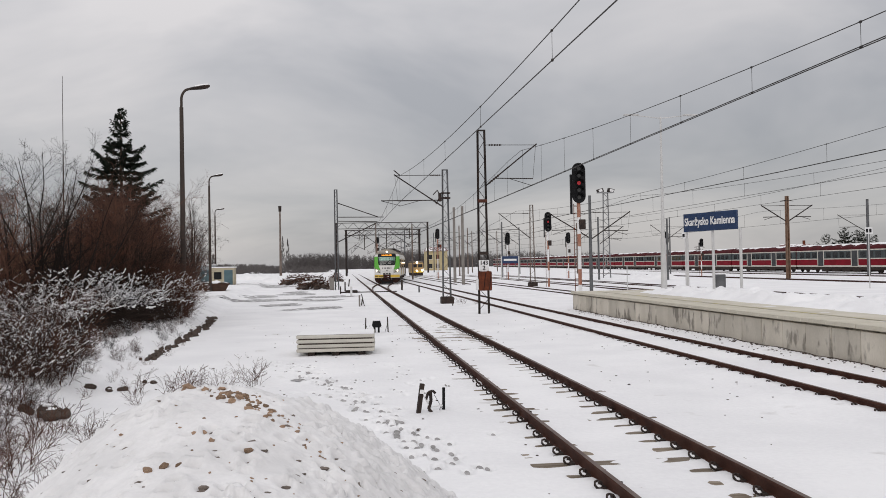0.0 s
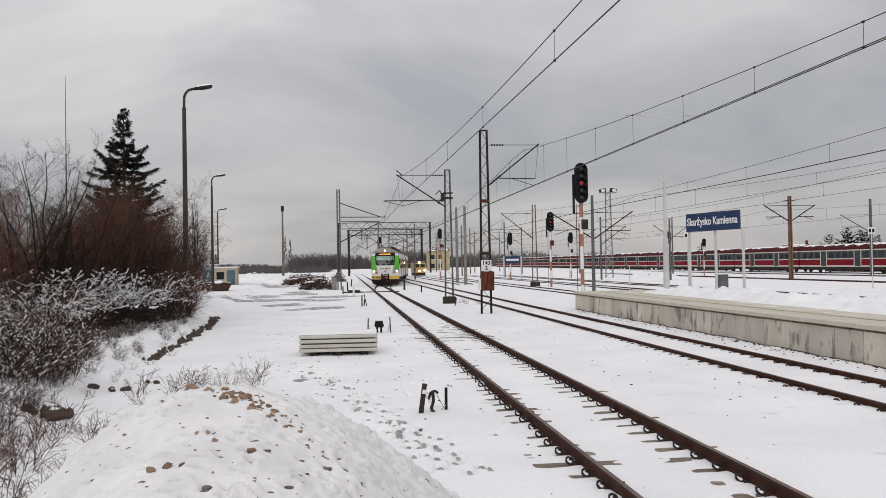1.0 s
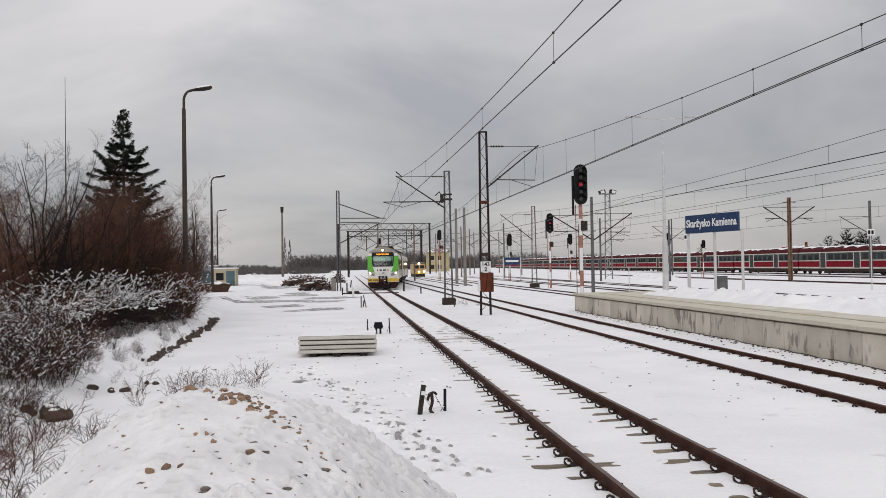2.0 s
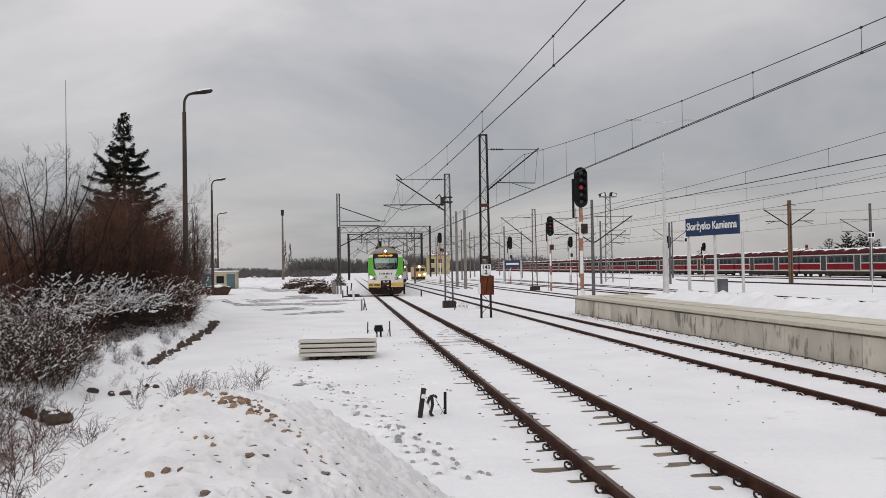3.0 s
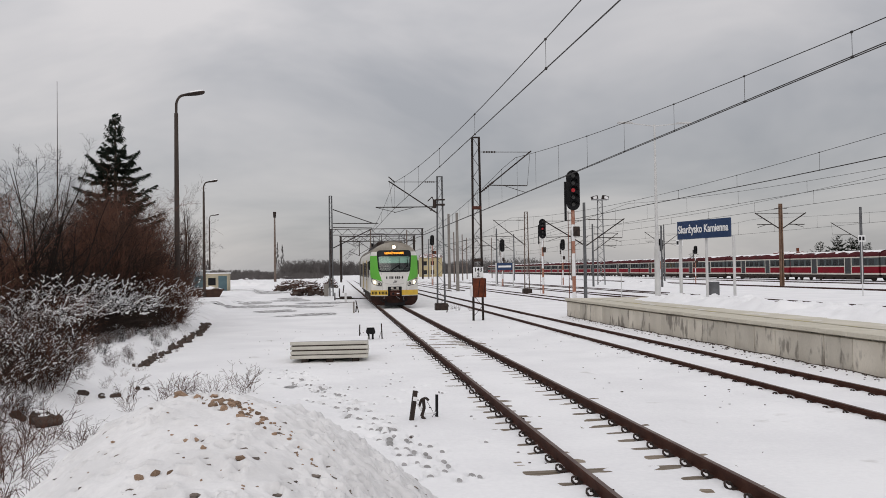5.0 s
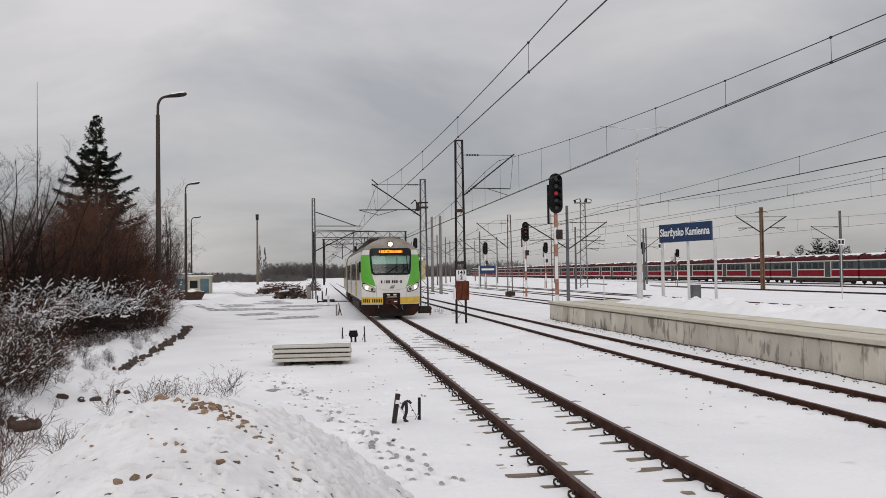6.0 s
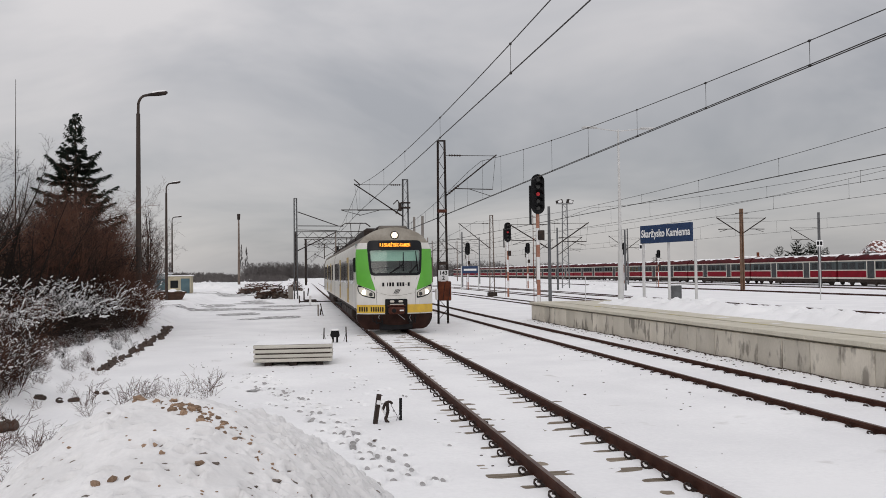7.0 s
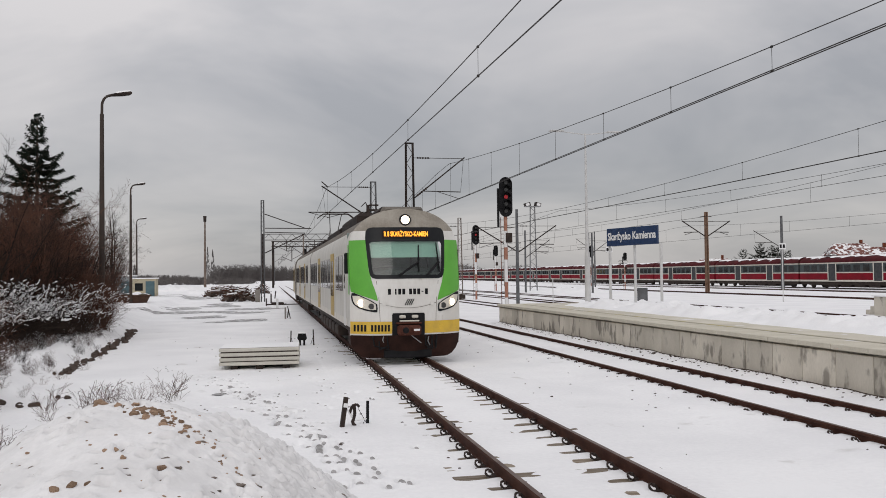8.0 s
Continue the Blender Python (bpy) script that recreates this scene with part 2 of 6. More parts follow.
# ---- ground ----
TRACKS = (3.345, 8.45, 16.4, 22.4, 27.5, 45.7, 59.5, 68.0)
RAIL_H = 0.16
HALF = 0.73
PITCH = 0.52
rng = np.random.default_rng(4)
TRAIL = ((-1.23, 20.82), (-0.53, 17.73), (0.03, 15.68), (0.43, 13.73), (0.79, 12.36), (1.07, 10.68), (1.2, 9.46))
PRINTS = []
for lane, start in ((-0.24, 0.0), (-0.02, 0.15), (0.18, 0.3)):
    u = start
    while u < len(TRAIL) - 1.001:
        (xa, ya), (xb, yb) = TRAIL[int(u)], TRAIL[int(u) + 1]
        f, gap = u - int(u), math.hypot(xb - xa, yb - ya)
        foot = 0.09 if len(PRINTS) % 2 else -0.09
        PRINTS.append((xa + (xb - xa) * f + lane + foot + rng.normal(0, 0.08), ya + (yb - ya) * f + rng.normal(0, 0.12), rng.uniform(0.6, 1.1)))
        u += rng.uniform(0.18, 0.36) / gap
for k in range(26):
    PRINTS.append((rng.uniform(-0.9, 2.0), rng.uniform(9, 19), rng.uniform(0.4, 0.8)))
for k in range(14):
    PRINTS.append((1.1 + rng.normal(0, 0.2), 19.5 - 0.35 * k, rng.uniform(0.4, 0.7)))


def bank_edge(y):
    """The low kerb of soil along the shrubs."""
    return -4.6 - 0.035 * max(0.0, y - 12) - 0.9 * max(0.0, min(1.0, (y - 34) / 20))


def ground_z(x, y):
    z = 0.03 * noise2(x, y, 0.12, 3.0) + 0.012 * noise2(x, y, 0.9, 5.0)
    for xc in TRACKS[:2]:
        d = abs(x - xc)
        if d < 1.9:
            z *= 0.35 if d < 1.5 else 0.35 + 0.65 * (d - 1.5) / 0.4
            z += 0.012 if xc < 5 else 0.062 * min(1.0, (1.9 - d) / 0.35)
            dr = abs(d - HALF)
            right = x > xc
            reach = (0.40 if x < xc + HALF else 0.10) if right else (0.30 if x < xc - HALF else 0.30)
            if xc > 5:
                reach = 0.10
            reach *= max(0.12, min(1.0, (38 - y) / 14))
            if dr < reach and 2 < y < 80:
                ph = abs((y / PITCH) % 1.0 - 0.5) * 2
                k = max(0.0, 1 - (1 - ph) / 0.40)
                z -= 0.050 * min(1.0, k * 1.8) * max(0.0, 1 - dr / reach) ** 0.5 * (0.72 + 0.8 * noise2(x * 0.6, y, 0.8, 9.0) + 1.1 * noise2(x, y, 5.0, 19.0))
                z += 0.014 * max(0.0, 1 - dr / 0.22)
    if -7 < x < 10 and y < 60:
        z += 0.010 * noise2(x, y, 2.6, 11.0) + 0.007 * noise2(x, y, 6.5, 12.0)
    e = bank_edge(y)
    if x < e and y < 110:
        z += 0.38 * min(1.0, (e - x) / 0.7) + 0.05 * noise2(x, y, 0.7, 7.0)
    if 9.3 < x < 15.2 and y < 36.8:
        z += 0.13 * min(1.0, (x - 9.3) / 0.7) + 0.03 * noise2(x, y, 1.3, 2.0)
    if y > 130:
        z += min(0.8, (y - 130) * 0.002)
    return z


def build_ground():
    def span(*runs):
        out = []
        for a, b, s in runs:
            out += list(np.arange(a, b, s))
        return out
    xs = span((-2000, -400, 200), (-400, -60, 20), (-60, -14, 2), (-14, -6.5, 0.5), (-6.5, -3.8, 0.15), (-3.8, -1.6, 0.3), (-1.6, 2.3, 0.045), (2.3, 4.6, 0.075), (4.6, 6.6, 0.25),
              (6.6, 10.2, 0.12), (10.2, 16, 0.5), (16, 80, 2), (80, 400, 20), (400, 2001, 200))
    ys = span((-60, 0, 5), (0, 4.5, 0.5), (4.5, 24, 0.05), (24, 45, 0.15), (45, 80, 0.5), (80, 150, 2), (150, 400, 10), (400, 3001, 200))
    X, Y = np.array(xs), np.array(ys)
    Z = np.array([[ground_z(x, y) for x in xs] for y in ys])
    GX, GY = np.meshgrid(X, Y)
    for px, py, s in PRINTS:
        d = ((GX - px) / 0.062) ** 2 + ((GY - py) / 0.125) ** 2
        Z -= 0.120 * s * np.exp(-d ** 2) - 0.012 * s * np.exp(-((np.sqrt(d) - 1.6) / 0.4) ** 2)
    g = Geo()
    n = len(xs)
    g.v = np.stack([GX, GY, Z], -1).reshape(-1, 3).tolist()
    g.f = [(k * n + i, k * n + i + 1, (k + 1) * n + i + 1, (k + 1) * n + i) for k in range(len(ys) - 1) for i in range(n - 1)]
    return setting("ground", g, SNOW_GROUND, "trampled snow covering the railway yard ground", "ground", True)


ground = build_ground()


def footprints():
    """Discs in the footprints: trodden snow, with the hollows' shade painted in grey."""
    g = Geo()
    for px, py, s in PRINTS:
        if s < 0.5:
            continue
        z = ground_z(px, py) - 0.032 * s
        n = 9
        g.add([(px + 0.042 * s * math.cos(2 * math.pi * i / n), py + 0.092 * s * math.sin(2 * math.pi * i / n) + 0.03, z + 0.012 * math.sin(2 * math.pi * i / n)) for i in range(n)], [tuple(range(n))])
    return tagged(part("footprints", g, TRODDEN_SHADE), "trail of trodden footprints in the snow with their shade painted grey", "footprints", "", "stuff")


# grey of trodden snow, darkened to paint the shade inside the prints
TRODDEN_SHADE = mat("trodden_snow_shade", (0.26, 0.255, 0.25), (0.44, 0.43, 0.425), rough=0.8, scale=6, fine=40)
footprints()


def blotch(cx, cy, rx, ry, seed, n=40):
    """An uneven flat patch lying on the snow."""
    g = Geo()
    rim = []
    for i in range(n):
        a = 2 * math.pi * i / n
        k = 1 + 0.45 * noise.noise(Vector((math.cos(a) * 1.3, math.sin(a) * 1.3, seed))) + 0.25 * noise.noise(Vector((math.cos(a) * 4, math.sin(a) * 4, seed + 9)))
        x, y = cx + rx * k * math.cos(a), cy + ry * k * math.sin(a)
        rim.append((x, y, ground_z(x, y) + 0.014))
    g.add([(cx, cy, ground_z(cx, cy) + 0.018)] + rim, [(0, 1 + i, 1 + (i + 1) % n) for i in range(n)])
    return g


for k, (cx, cy, rx, ry) in enumerate(((-1.0, 46.5, 1.3, 0.7), (-3.6, 51.5, 1.2, 1.0), (-4.4, 59, 2.2, 1.3), (-1.6, 57, 1.6, 0.8), (-6.2, 66, 1.3, 1.4), (-3.5, 70, 1.6, 1.2), (-1.2, 63, 2.2, 1.0),
                                      (-9.0, 98, 4, 3), (-2.6, 45.2, 0.5, 0.35), (-3.9, 75, 1.0, 1.6), (-7.6, 58, 1.4, 0.6), (-0.9, 17.3, 0.14, 0.10))):
    setting("melt_patch", blotch(cx, cy, rx, ry * 1.7, k * 3.7), WET, "wet grey tarmac showing through thin snow", "ground")


# ---- railway tracks ----
def rail_profile(x):
    return [(x - 0.055, 0.0), (x + 0.055, 0.0), (x + 0.055, 0.012), (x + 0.012, 0.035), (x + 0.012, 0.118), (x + 0.036, 0.128), (x + 0.036, 0.155),
            (x + 0.028, 0.16), (x - 0.028, 0.16), (x - 0.036, 0.155), (x - 0.036, 0.128), (x - 0.012, 0.118), (x - 0.012, 0.035), (x - 0.055, 0.012)]


def rail(track, pts, name="rail"):
    """One running rail along plan points, with a worn strip on its head."""
    g, top = Geo(), Geo()
    rings, strip = [], []
    for x, y in pts:
        rings.append([(px, y, pz) for px, pz in rail_profile(x)])
        strip.append([(x - 0.027, y, 0.1625), (x + 0.027, y, 0.1625)])
    g.loft(rings, True)
    top.sheet(strip)
    r = part(name, g, RAIL, track, "rusty brown steel rail")
    part("rail_head", top, RAIL_TOP, r, "dull worn running surface")
    return r


def clip_mesh():
    g = Geo()
    g.box(-0.03, 0.03, -0.07, 0.07, 0.0, 0.03)
    g.rod((0.03, 0, 0.02), (0.03, 0, 0.085), 0.016, 0.016, 6)
    ring = [(0.04 + 0.040 * math.cos(a), 0.048 * math.sin(a), 0.045 - 0.03 * math.sin(a)) for a in [i * math.pi / 4 for i in range(9)]]
    g.path(ring, 0.013, 4)
    n = len(g.f)
    g.ball((0.04, 0, 0.025), 0.034, 0.040, 0.030, 6, 5)
    me = g.mesh("rail_clip", IRON)
    me.materials.append(SNOW)
    me.polygons.foreach_set("material_index", [0 if i < n else 1 for i in range(len(me.polygons))])
    return me


def sleeper_mesh(half=1.25):
    g = Geo()
    g.box(-half, half, -0.12, 0.12, -0.16, 0.0, 0.02)
    return g.mesh("sleeper", SLEEPER)


CLIP, SLP = clip_mesh(), sleeper_mesh()


def straight_track(xc, y0, y1, label, near=0.0, mid=0.0, sunk=0.0):
    """A track along y. Up to near its sleepers are pieces with clips, then up to mid they are joined."""
    t = thing("railway_track", label, "railway track", "tracks", "structure", pose(0, 0, -sunk))
    for s in (-1, 1):
        rail(t, [(xc + s * HALF, y0), (xc + s * HALF, y1)])
    j, jc = Geo(), Geo()
    k = math.ceil(max(y0, 2.5) / PITCH)
    while k * PITCH < mid:
        y = k * PITCH
        k += 1
        if y < near:
            o = new("sleeper", SLP)
            o.parent = t
            o.matrix_basis = pose(xc + random.uniform(-0.03, 0.03), y + random.uniform(-0.01, 0.01), 0.004 + random.uniform(-0.008, 0.008), 0, 0, random.uniform(-0.8, 0.8))
            for s in (-1, 1):
                for w in (-1, 1):
                    c = new("rail_clip", CLIP)
                    c.parent = o
                    c.matrix_basis = pose(s * HALF + w * 0.06, 0, 0.0, 0, 0, 0 if w > 0 else 180)
        else:
            j.box(xc - 1.25, xc + 1.25, y - 0.12, y + 0.12, -0.15, 0.004)
            for s in (-1, 1):
                for w in (-1, 1):
                    x = xc + s * HALF + w * 0.085
                    jc.box(x - 0.025, x + 0.025, y - 0.05, y + 0.05, 0.0, 0.05)
    if j.v:
        tagged(part("sleeper_row", j, SLEEPER, t), kind="stuff")
        tagged(part("rail_clips", jc, IRON, t), kind="stuff")
    return t


straight_track(TRACKS[0], -8, 260, "rusty railway track on snow-covered sleepers", 30, 72)
straight_track(TRACKS[1], -8, 260, "rusty railway track beside the concrete platform", 24, 60)
SUNK = 0.08
for xc in TRACKS[2:]:
    straight_track(xc, -20, 420, "rusty railway track in the snowy yard", sunk=SUNK)


def branch_x(y):
    """Middle line of the crossover from the near track to the next one, at y."""
    if y < 68:
        return 3.36
    if y < 95:
        return 3.36 + 0.00196 * (y - 68) ** 2
    if y < 116:
        return 4.789 + 0.1058 * (y - 95)
    if y < 143:
        return 8.45 - 0.00196 * (143 - y) ** 2
    return 8.45


def crossover():
    t = thing("turnout", "switch rails curving off between two snowy tracks", "railway switch", "", "structure", pose(0, 0, 0))
    for s in (-1, 1):
        rail(t, [(branch_x(y) + s * HALF, y) for y in np.arange(70, 145, 2.0)], "switch_rail")
    g = Geo()
    for y in (70.6, 71.4):
        g.box(0.9, 4.6, y - 0.05, y + 0.05, 0.02, 0.07)
    part("drive_rod", g, IRON, t, "dark iron drive rods")
    m = Geo()
    m.box(0.35, 1.35, 70.5, 71.5, 0.0, 0.22, 0.05)
    m.box(-0.1, 1.6, 70.75, 71.2, 0.0, 0.1, 0.03)
    part("switch_machine", m, IRON, t, "dark point machine box")
    return t


crossover()

# ---- platform ----
PX, PZ, PEND, PBACK = 10.2, 0.955, 36.8, 14.75


def platform():
    t = thing("platform", "concrete island platform with stained precast panels and snow", "railway platform", "", "structure", pose(0, 0, 0))
    g = Geo()
    g.box(PX + 0.12, PBACK - 0.1, -12, PEND - 0.1, -0.1, PZ - 0.13)
    part("core", g, CONCRETE, t)
    top = Geo()
    xs, ys = np.linspace(PX + 0.62, PBACK, 14), np.arange(-12, PEND + 0.01, 0.4)
    top.sheet([[(x, y, PZ - 0.004 + 0.006 * noise2(x, y, 0.8)) for x in xs] for y in ys])
    part("paving", top, CONCRETE_TOP, t, "tan wet paving with thin snow")
    pm, cm = Geo(), Geo()
    pm.box(0, 0.12, 0.009, 0.991, -0.2, PZ - 0.15, 0.012)
    cm.box(0, 0.71, 0.004, 0.996, -0.10, 0.0, 0.012)
    pmesh, cmesh = pm.mesh("panel", CONCRETE), cm.mesh("coping_slab", CONCRETE_TOP)
    for k in range(-11, 36):
        o = new("panel", pmesh); o.parent = t
        o.matrix_basis = pose(PX + random.uniform(-0.006, 0.006), PEND - 36 + k, 0, 0, 0, 0)
        o = new("coping_slab", cmesh); o.parent = t
        o.matrix_basis = pose(PX - 0.10 + random.uniform(-0.004, 0.004), PEND - 36 + k, PZ + random.uniform(-0.003, 0.003), 0, 0, 0)
    e = Geo()
    e.box(PX + 0.0, PBACK - 0.1, PEND - 0.1, PEND + 0.02, -0.2, PZ - 0.135, 0.012)
    part("end_panel", e, CONCRETE, t)
    e = Geo()
    e.box(PX - 0.07, PBACK, PEND - 0.005, PEND + 0.09, PZ - 0.12, PZ, 0.015)
    part("end_coping", e, CONCRETE_TOP, t)
    w = Geo()
    w.box(PX + 0.78, PX + 0.90, -12, PEND - 1, PZ, PZ + 0.006)
    part("warning_strip", w, YELLOWLINE, t, "worn yellow tactile line")
    return t


YELLOWLINE = mat("worn_yellow_line", (0.50, 0.42, 0.16), (0.44, 0.41, 0.33), rough=0.8, scale=0.8, fine=25, lo=0.3, hi=0.5)
platform()


def snow_heap(name, x0, x1, y0, y1, z0, h, label, seed=0.0, sx=0.18, sy=0.25):
    g = Geo()
    xs, ys = np.arange(x0, x1 + 1e-6, sx), np.arange(y0, y1 + 1e-6, sy)
    rows = []
    for y in ys:
        row = []
        for x in xs:
            u, v = (x - x0) / (x1 - x0), (y - y0) / (y1 - y0)
            k = max(0.0, min(1.0, 4.2 * u, 3.5 * (1 - u), (y1 - y) * 0.8, (y - y0) * 0.8))
            n = 0.58 + 0.5 * noise2(x, y, 0.45, seed) + 0.42 * noise2(x, y, 1.6, seed + 4) + 0.26 * noise2(x, y, 3.6, seed + 8) + 0.20 * noise2(x, y, 7.5, seed + 11)
            row.append((x, y, z0 - 0.03 + h * k * max(0.0, n)))
        rows.append(row)
    g.sheet(rows)
    return tagged(part(name, g, SNOW, None, "", True), label, "snow", "", "stuff")


snow_heap("snow_bank", 12.1, 14.7, -2, 34.0, PZ, 0.38, "shovelled bank of lumpy snow on the platform", 2.0, 0.10, 0.13)


# ---- gravel mound in the foreground ----
def mound_z(x, y):
    pts = ((0.35, -0.15), (0.9, 0.22), (1.6, 0.52), (2.6, 0.74), (3.6, 0.87), (4.7, 1.03), (5.4, 1.17), (6.1, 1.33), (6.6, 1.40), (7.0, 1.33), (7.6, 1.0), (8.4, 0.5), (9.4, -0.15))
    h = -0.15
    for (a, ha), (b, hb) in zip(pts, pts[1:]):
        if a <= y <= b:
            h = ha + (hb - ha) * (y - a) / (b - a)
    u = (x + 1.0) / (2.45 if x > -1.0 else 2.0)
    k = max(0.0, 1 - u * u) ** 1.3
    return h * k - 0.12 + 0.12 * k + 0.035 * noise2(x, y, 1.1, 6.0) * k + 0.028 * noise2(x, y, 3.2, 8.0) + 0.016 * noise2(x, y, 8.0, 8.0)


BIG_STONES = ((-1.13, 5.14, 0.05), (-1.05, 5.18, 0.044), (-0.96, 5.16, 0.038), (-0.59, 5.4, 0.042), (-0.82, 5.49, 0.034), (-0.94, 5.61, 0.034), (-0.89, 5.64, 0.03), (-1.14, 6.59, 0.075), (-1.17, 6.54, 0.04), (-0.92, 6.47, 0.055), (-0.86, 6.23, 0.06), (-0.78, 6.19, 0.055), (-0.73, 6.26, 0.05), (-0.66, 6.09, 0.045), (-0.53, 5.98, 0.032), (-0.41, 5.88, 0.03), (-1.48, 6.25, 0.022), (-1.48, 5.95, 0.022), (-1.15, 6.09, 0.025), (-0.52, 5.25, 0.02))


def gravel_mound():
    t = thing("gravel_mound", "mound of brown gravel and rubble under a crust of snow", "mound", "", "structure", pose(0, 0, 0))
    xs, ys = np.arange(-3.4, 1.75, 0.02), np.concatenate([np.arange(0.3, 3.6, 0.1), np.arange(3.6, 7.3, 0.018), np.arange(7.3, 8.9, 0.05)])
    GX, GY = np.meshgrid(xs, ys)
    Z = np.array([[mound_z(x, y) for x in xs] for y in ys])
    r = np.random.default_rng(8)
    dips = []
    for k in range(1900):
        px, py, s = r.uniform(-2.4, 1.3), r.uniform(3.8, 7.2), r.uniform(0.019, 0.043)
        if px < -0.3 and r.random() < 0.72:
            continue
        i0, i1 = np.searchsorted(xs, (px - 0.2, px + 0.2))
        j0, j1 = np.searchsorted(ys, (py - 0.2, py + 0.2))
        d = ((GX[j0:j1, i0:i1] - px) / s) ** 2 + ((GY[j0:j1, i0:i1] - py) / (s * 0.8)) ** 2
        a = -s * r.uniform(0.9, 2.0)
        Z[j0:j1, i0:i1] += a * np.exp(-d) - 0.35 * a * np.exp(-(np.sqrt(d) - 1.7) ** 2 / 0.5)
        dips.append((px, py, s, a))
    g = Geo()
    n = len(xs)
    g.v = np.stack([GX, GY, Z], -1).reshape(-1, 3).tolist()
    g.f = [(k * n + i, k * n + i + 1, (k + 1) * n + i + 1, (k + 1) * n + i) for k in range(len(ys) - 1) for i in range(n - 1)]
    part("snow_crust", g, CRUST, t, "dimpled white snow crust", True)
    shapes = []
    for k in range(5):
        s = Geo()
        s.ball((0, 0, 0), 1, 0.75, 0.60, 6, 4, 0.30)
        shapes.append(s.mesh("stone", STONE))

    def stone(x, y, size, lift=0.2):
        o = new("stone", random.choice(shapes)); o.parent = t
        o.matrix_basis = pose(x, y, mound_z(x, y) + size * lift, random.uniform(-25, 25), random.uniform(-25, 25), random.uniform(0, 360)) @ Matrix.Diagonal((size, size, size, 1))
    # seam of bare tan gravel along the ridge
    seam = ((-0.95, 6.50), (-0.84, 6.40), (-0.62, 6.25), (-0.34, 5.92), (-0.12, 5.62), (0.12, 5.30), (0.28, 5.02))
    for k in range(150):
        u = min(5.999, 6 * random.random())
        (xa, ya), (xb, yb) = seam[int(u)], seam[int(u) + 1]
        f = u - int(u)
        stone(xa + (xb - xa) * f + random.gauss(0, 0.045), ya + (yb - ya) * f + random.gauss(0, 0.06), random.uniform(0.008, 0.032) * (1.15 - 0.10 * u), 0.10)
    for k in range(90):
        stone(random.uniform(-0.6, 1.1), random.uniform(4.2, 6.5), random.uniform(0.007, 0.016), 0.0)
    for k in range(26):
        stone(random.uniform(-2.0, -0.5), random.uniform(4.6, 6.4), random.uniform(0.008, 0.018), -0.2)
    # half-buried pebbles whose dark grey also paints the dips' shade
    pebbles = Geo()
    for k, (x, y, s, a) in enumerate(dips):
        if k % 10 < 7:
            q = s * random.uniform(0.32, 0.72)
            pebbles.ball((x, y + s * 0.3, mound_z(x, y) + a * 0.40), q * 1.6, q, q * 0.7, 6, 5, 0.3)
    tagged(part("pebbles", pebbles, GREYSTONE, t), kind="stuff")
    for x, y, s in BIG_STONES:
        stone(x, y, s * 0.78, 0.2)
    return t


gravel_mound()


def specks():
    """Loose dark grit on the snow beside the tracks and along the platform wall."""
    g = Geo()
    r = random.Random(31)
    for k in range(260):
        x, y = r.uniform(-3.5, 9.2), r.uniform(6, 34)
        if min(abs(x - c) for c in TRACKS[:2]) < 0.9:
            continue
        s = r.uniform(0.006, 0.020)
        g.ball((x, y, ground_z(x, y) + s * 0.2), s * 1.4, s, s * 0.7, 6, 4, 0.25)
    for k in range(760):
        y = r.uniform(5, 36)
        x = PX - 0.03 - abs(r.gauss(0, 0.20))
        s = r.uniform(0.006, 0.026)
        g.ball((x, y, ground_z(x, y) + s * 0.1), s * 1.3, s * 1.3, s * 0.6, 6, 4, 0.25)
    return tagged(part("grit", g, SOIL), "dark grit scattered on the snow", "grit", "", "stuff")


specks()


def soil_seam():
    """Dark strip along the platform wall's foot: soil, and the shadow gap painted dark."""
    g = Geo()
    rows = []
    for y in np.arange(2.0, PEND, 0.12):
        w = max(0.012, 0.05 + 0.07 * noise2(3.0, y, 1.3, 4.0) + 0.04 * noise2(5.0, y, 5.0, 6.0))
        rows.append([(x, y, ground_z(x, y) + h) for x, h in ((PX - w, 0.006), (PX - w * 0.5, 0.020), (PX + 0.03, 0.016))])
    g.sheet(rows)
    return setting("soil_seam", g, SOIL, "dark strip of soil and painted shade along the foot of the platform wall", "soil", True)


soil_seam()


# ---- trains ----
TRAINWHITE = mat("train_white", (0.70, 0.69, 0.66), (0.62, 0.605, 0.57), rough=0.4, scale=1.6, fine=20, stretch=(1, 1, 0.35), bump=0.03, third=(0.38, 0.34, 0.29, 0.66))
# the train's white darkened for its dimmer flank light, plus dirt streaks
TRAINSIDE_SHADED = mat("train_side_shaded_white", (0.56, 0.54, 0.49), (0.45, 0.43, 0.38), rough=0.35, scale=1.2, fine=12, stretch=(1, 1.6, 0.25), bump=0.03, third=(0.33, 0.29, 0.23, 0.60))
TRAINGREEN = mat("train_green", (0.115, 0.42, 0.045), (0.10, 0.37, 0.04), rough=0.35, scale=2, fine=20, bump=0.02)
TRAINYELLOW = mat("train_yellow", (0.72, 0.47, 0.045), (0.58, 0.37, 0.05), rough=0.45, scale=3, fine=30, bump=0.03)
TRAINROOF = mat("train_roof_grey", (0.20, 0.180, 0.155), (0.13, 0.115, 0.098), rough=0.75, scale=2, fine=20, bump=0.1)
TRAINBROWN = mat("train_brown_valance", (0.020, 0.009, 0.007), (0.036, 0.016, 0.012), rough=0.65, scale=3, fine=30, bump=0.1, third=(0.13, 0.10, 0.085, 0.71))
TRAINDOME = mat("train_dome_grey", (0.36, 0.335, 0.29), (0.25, 0.225, 0.19), rough=0.6, scale=2, fine=20, bump=0.05)
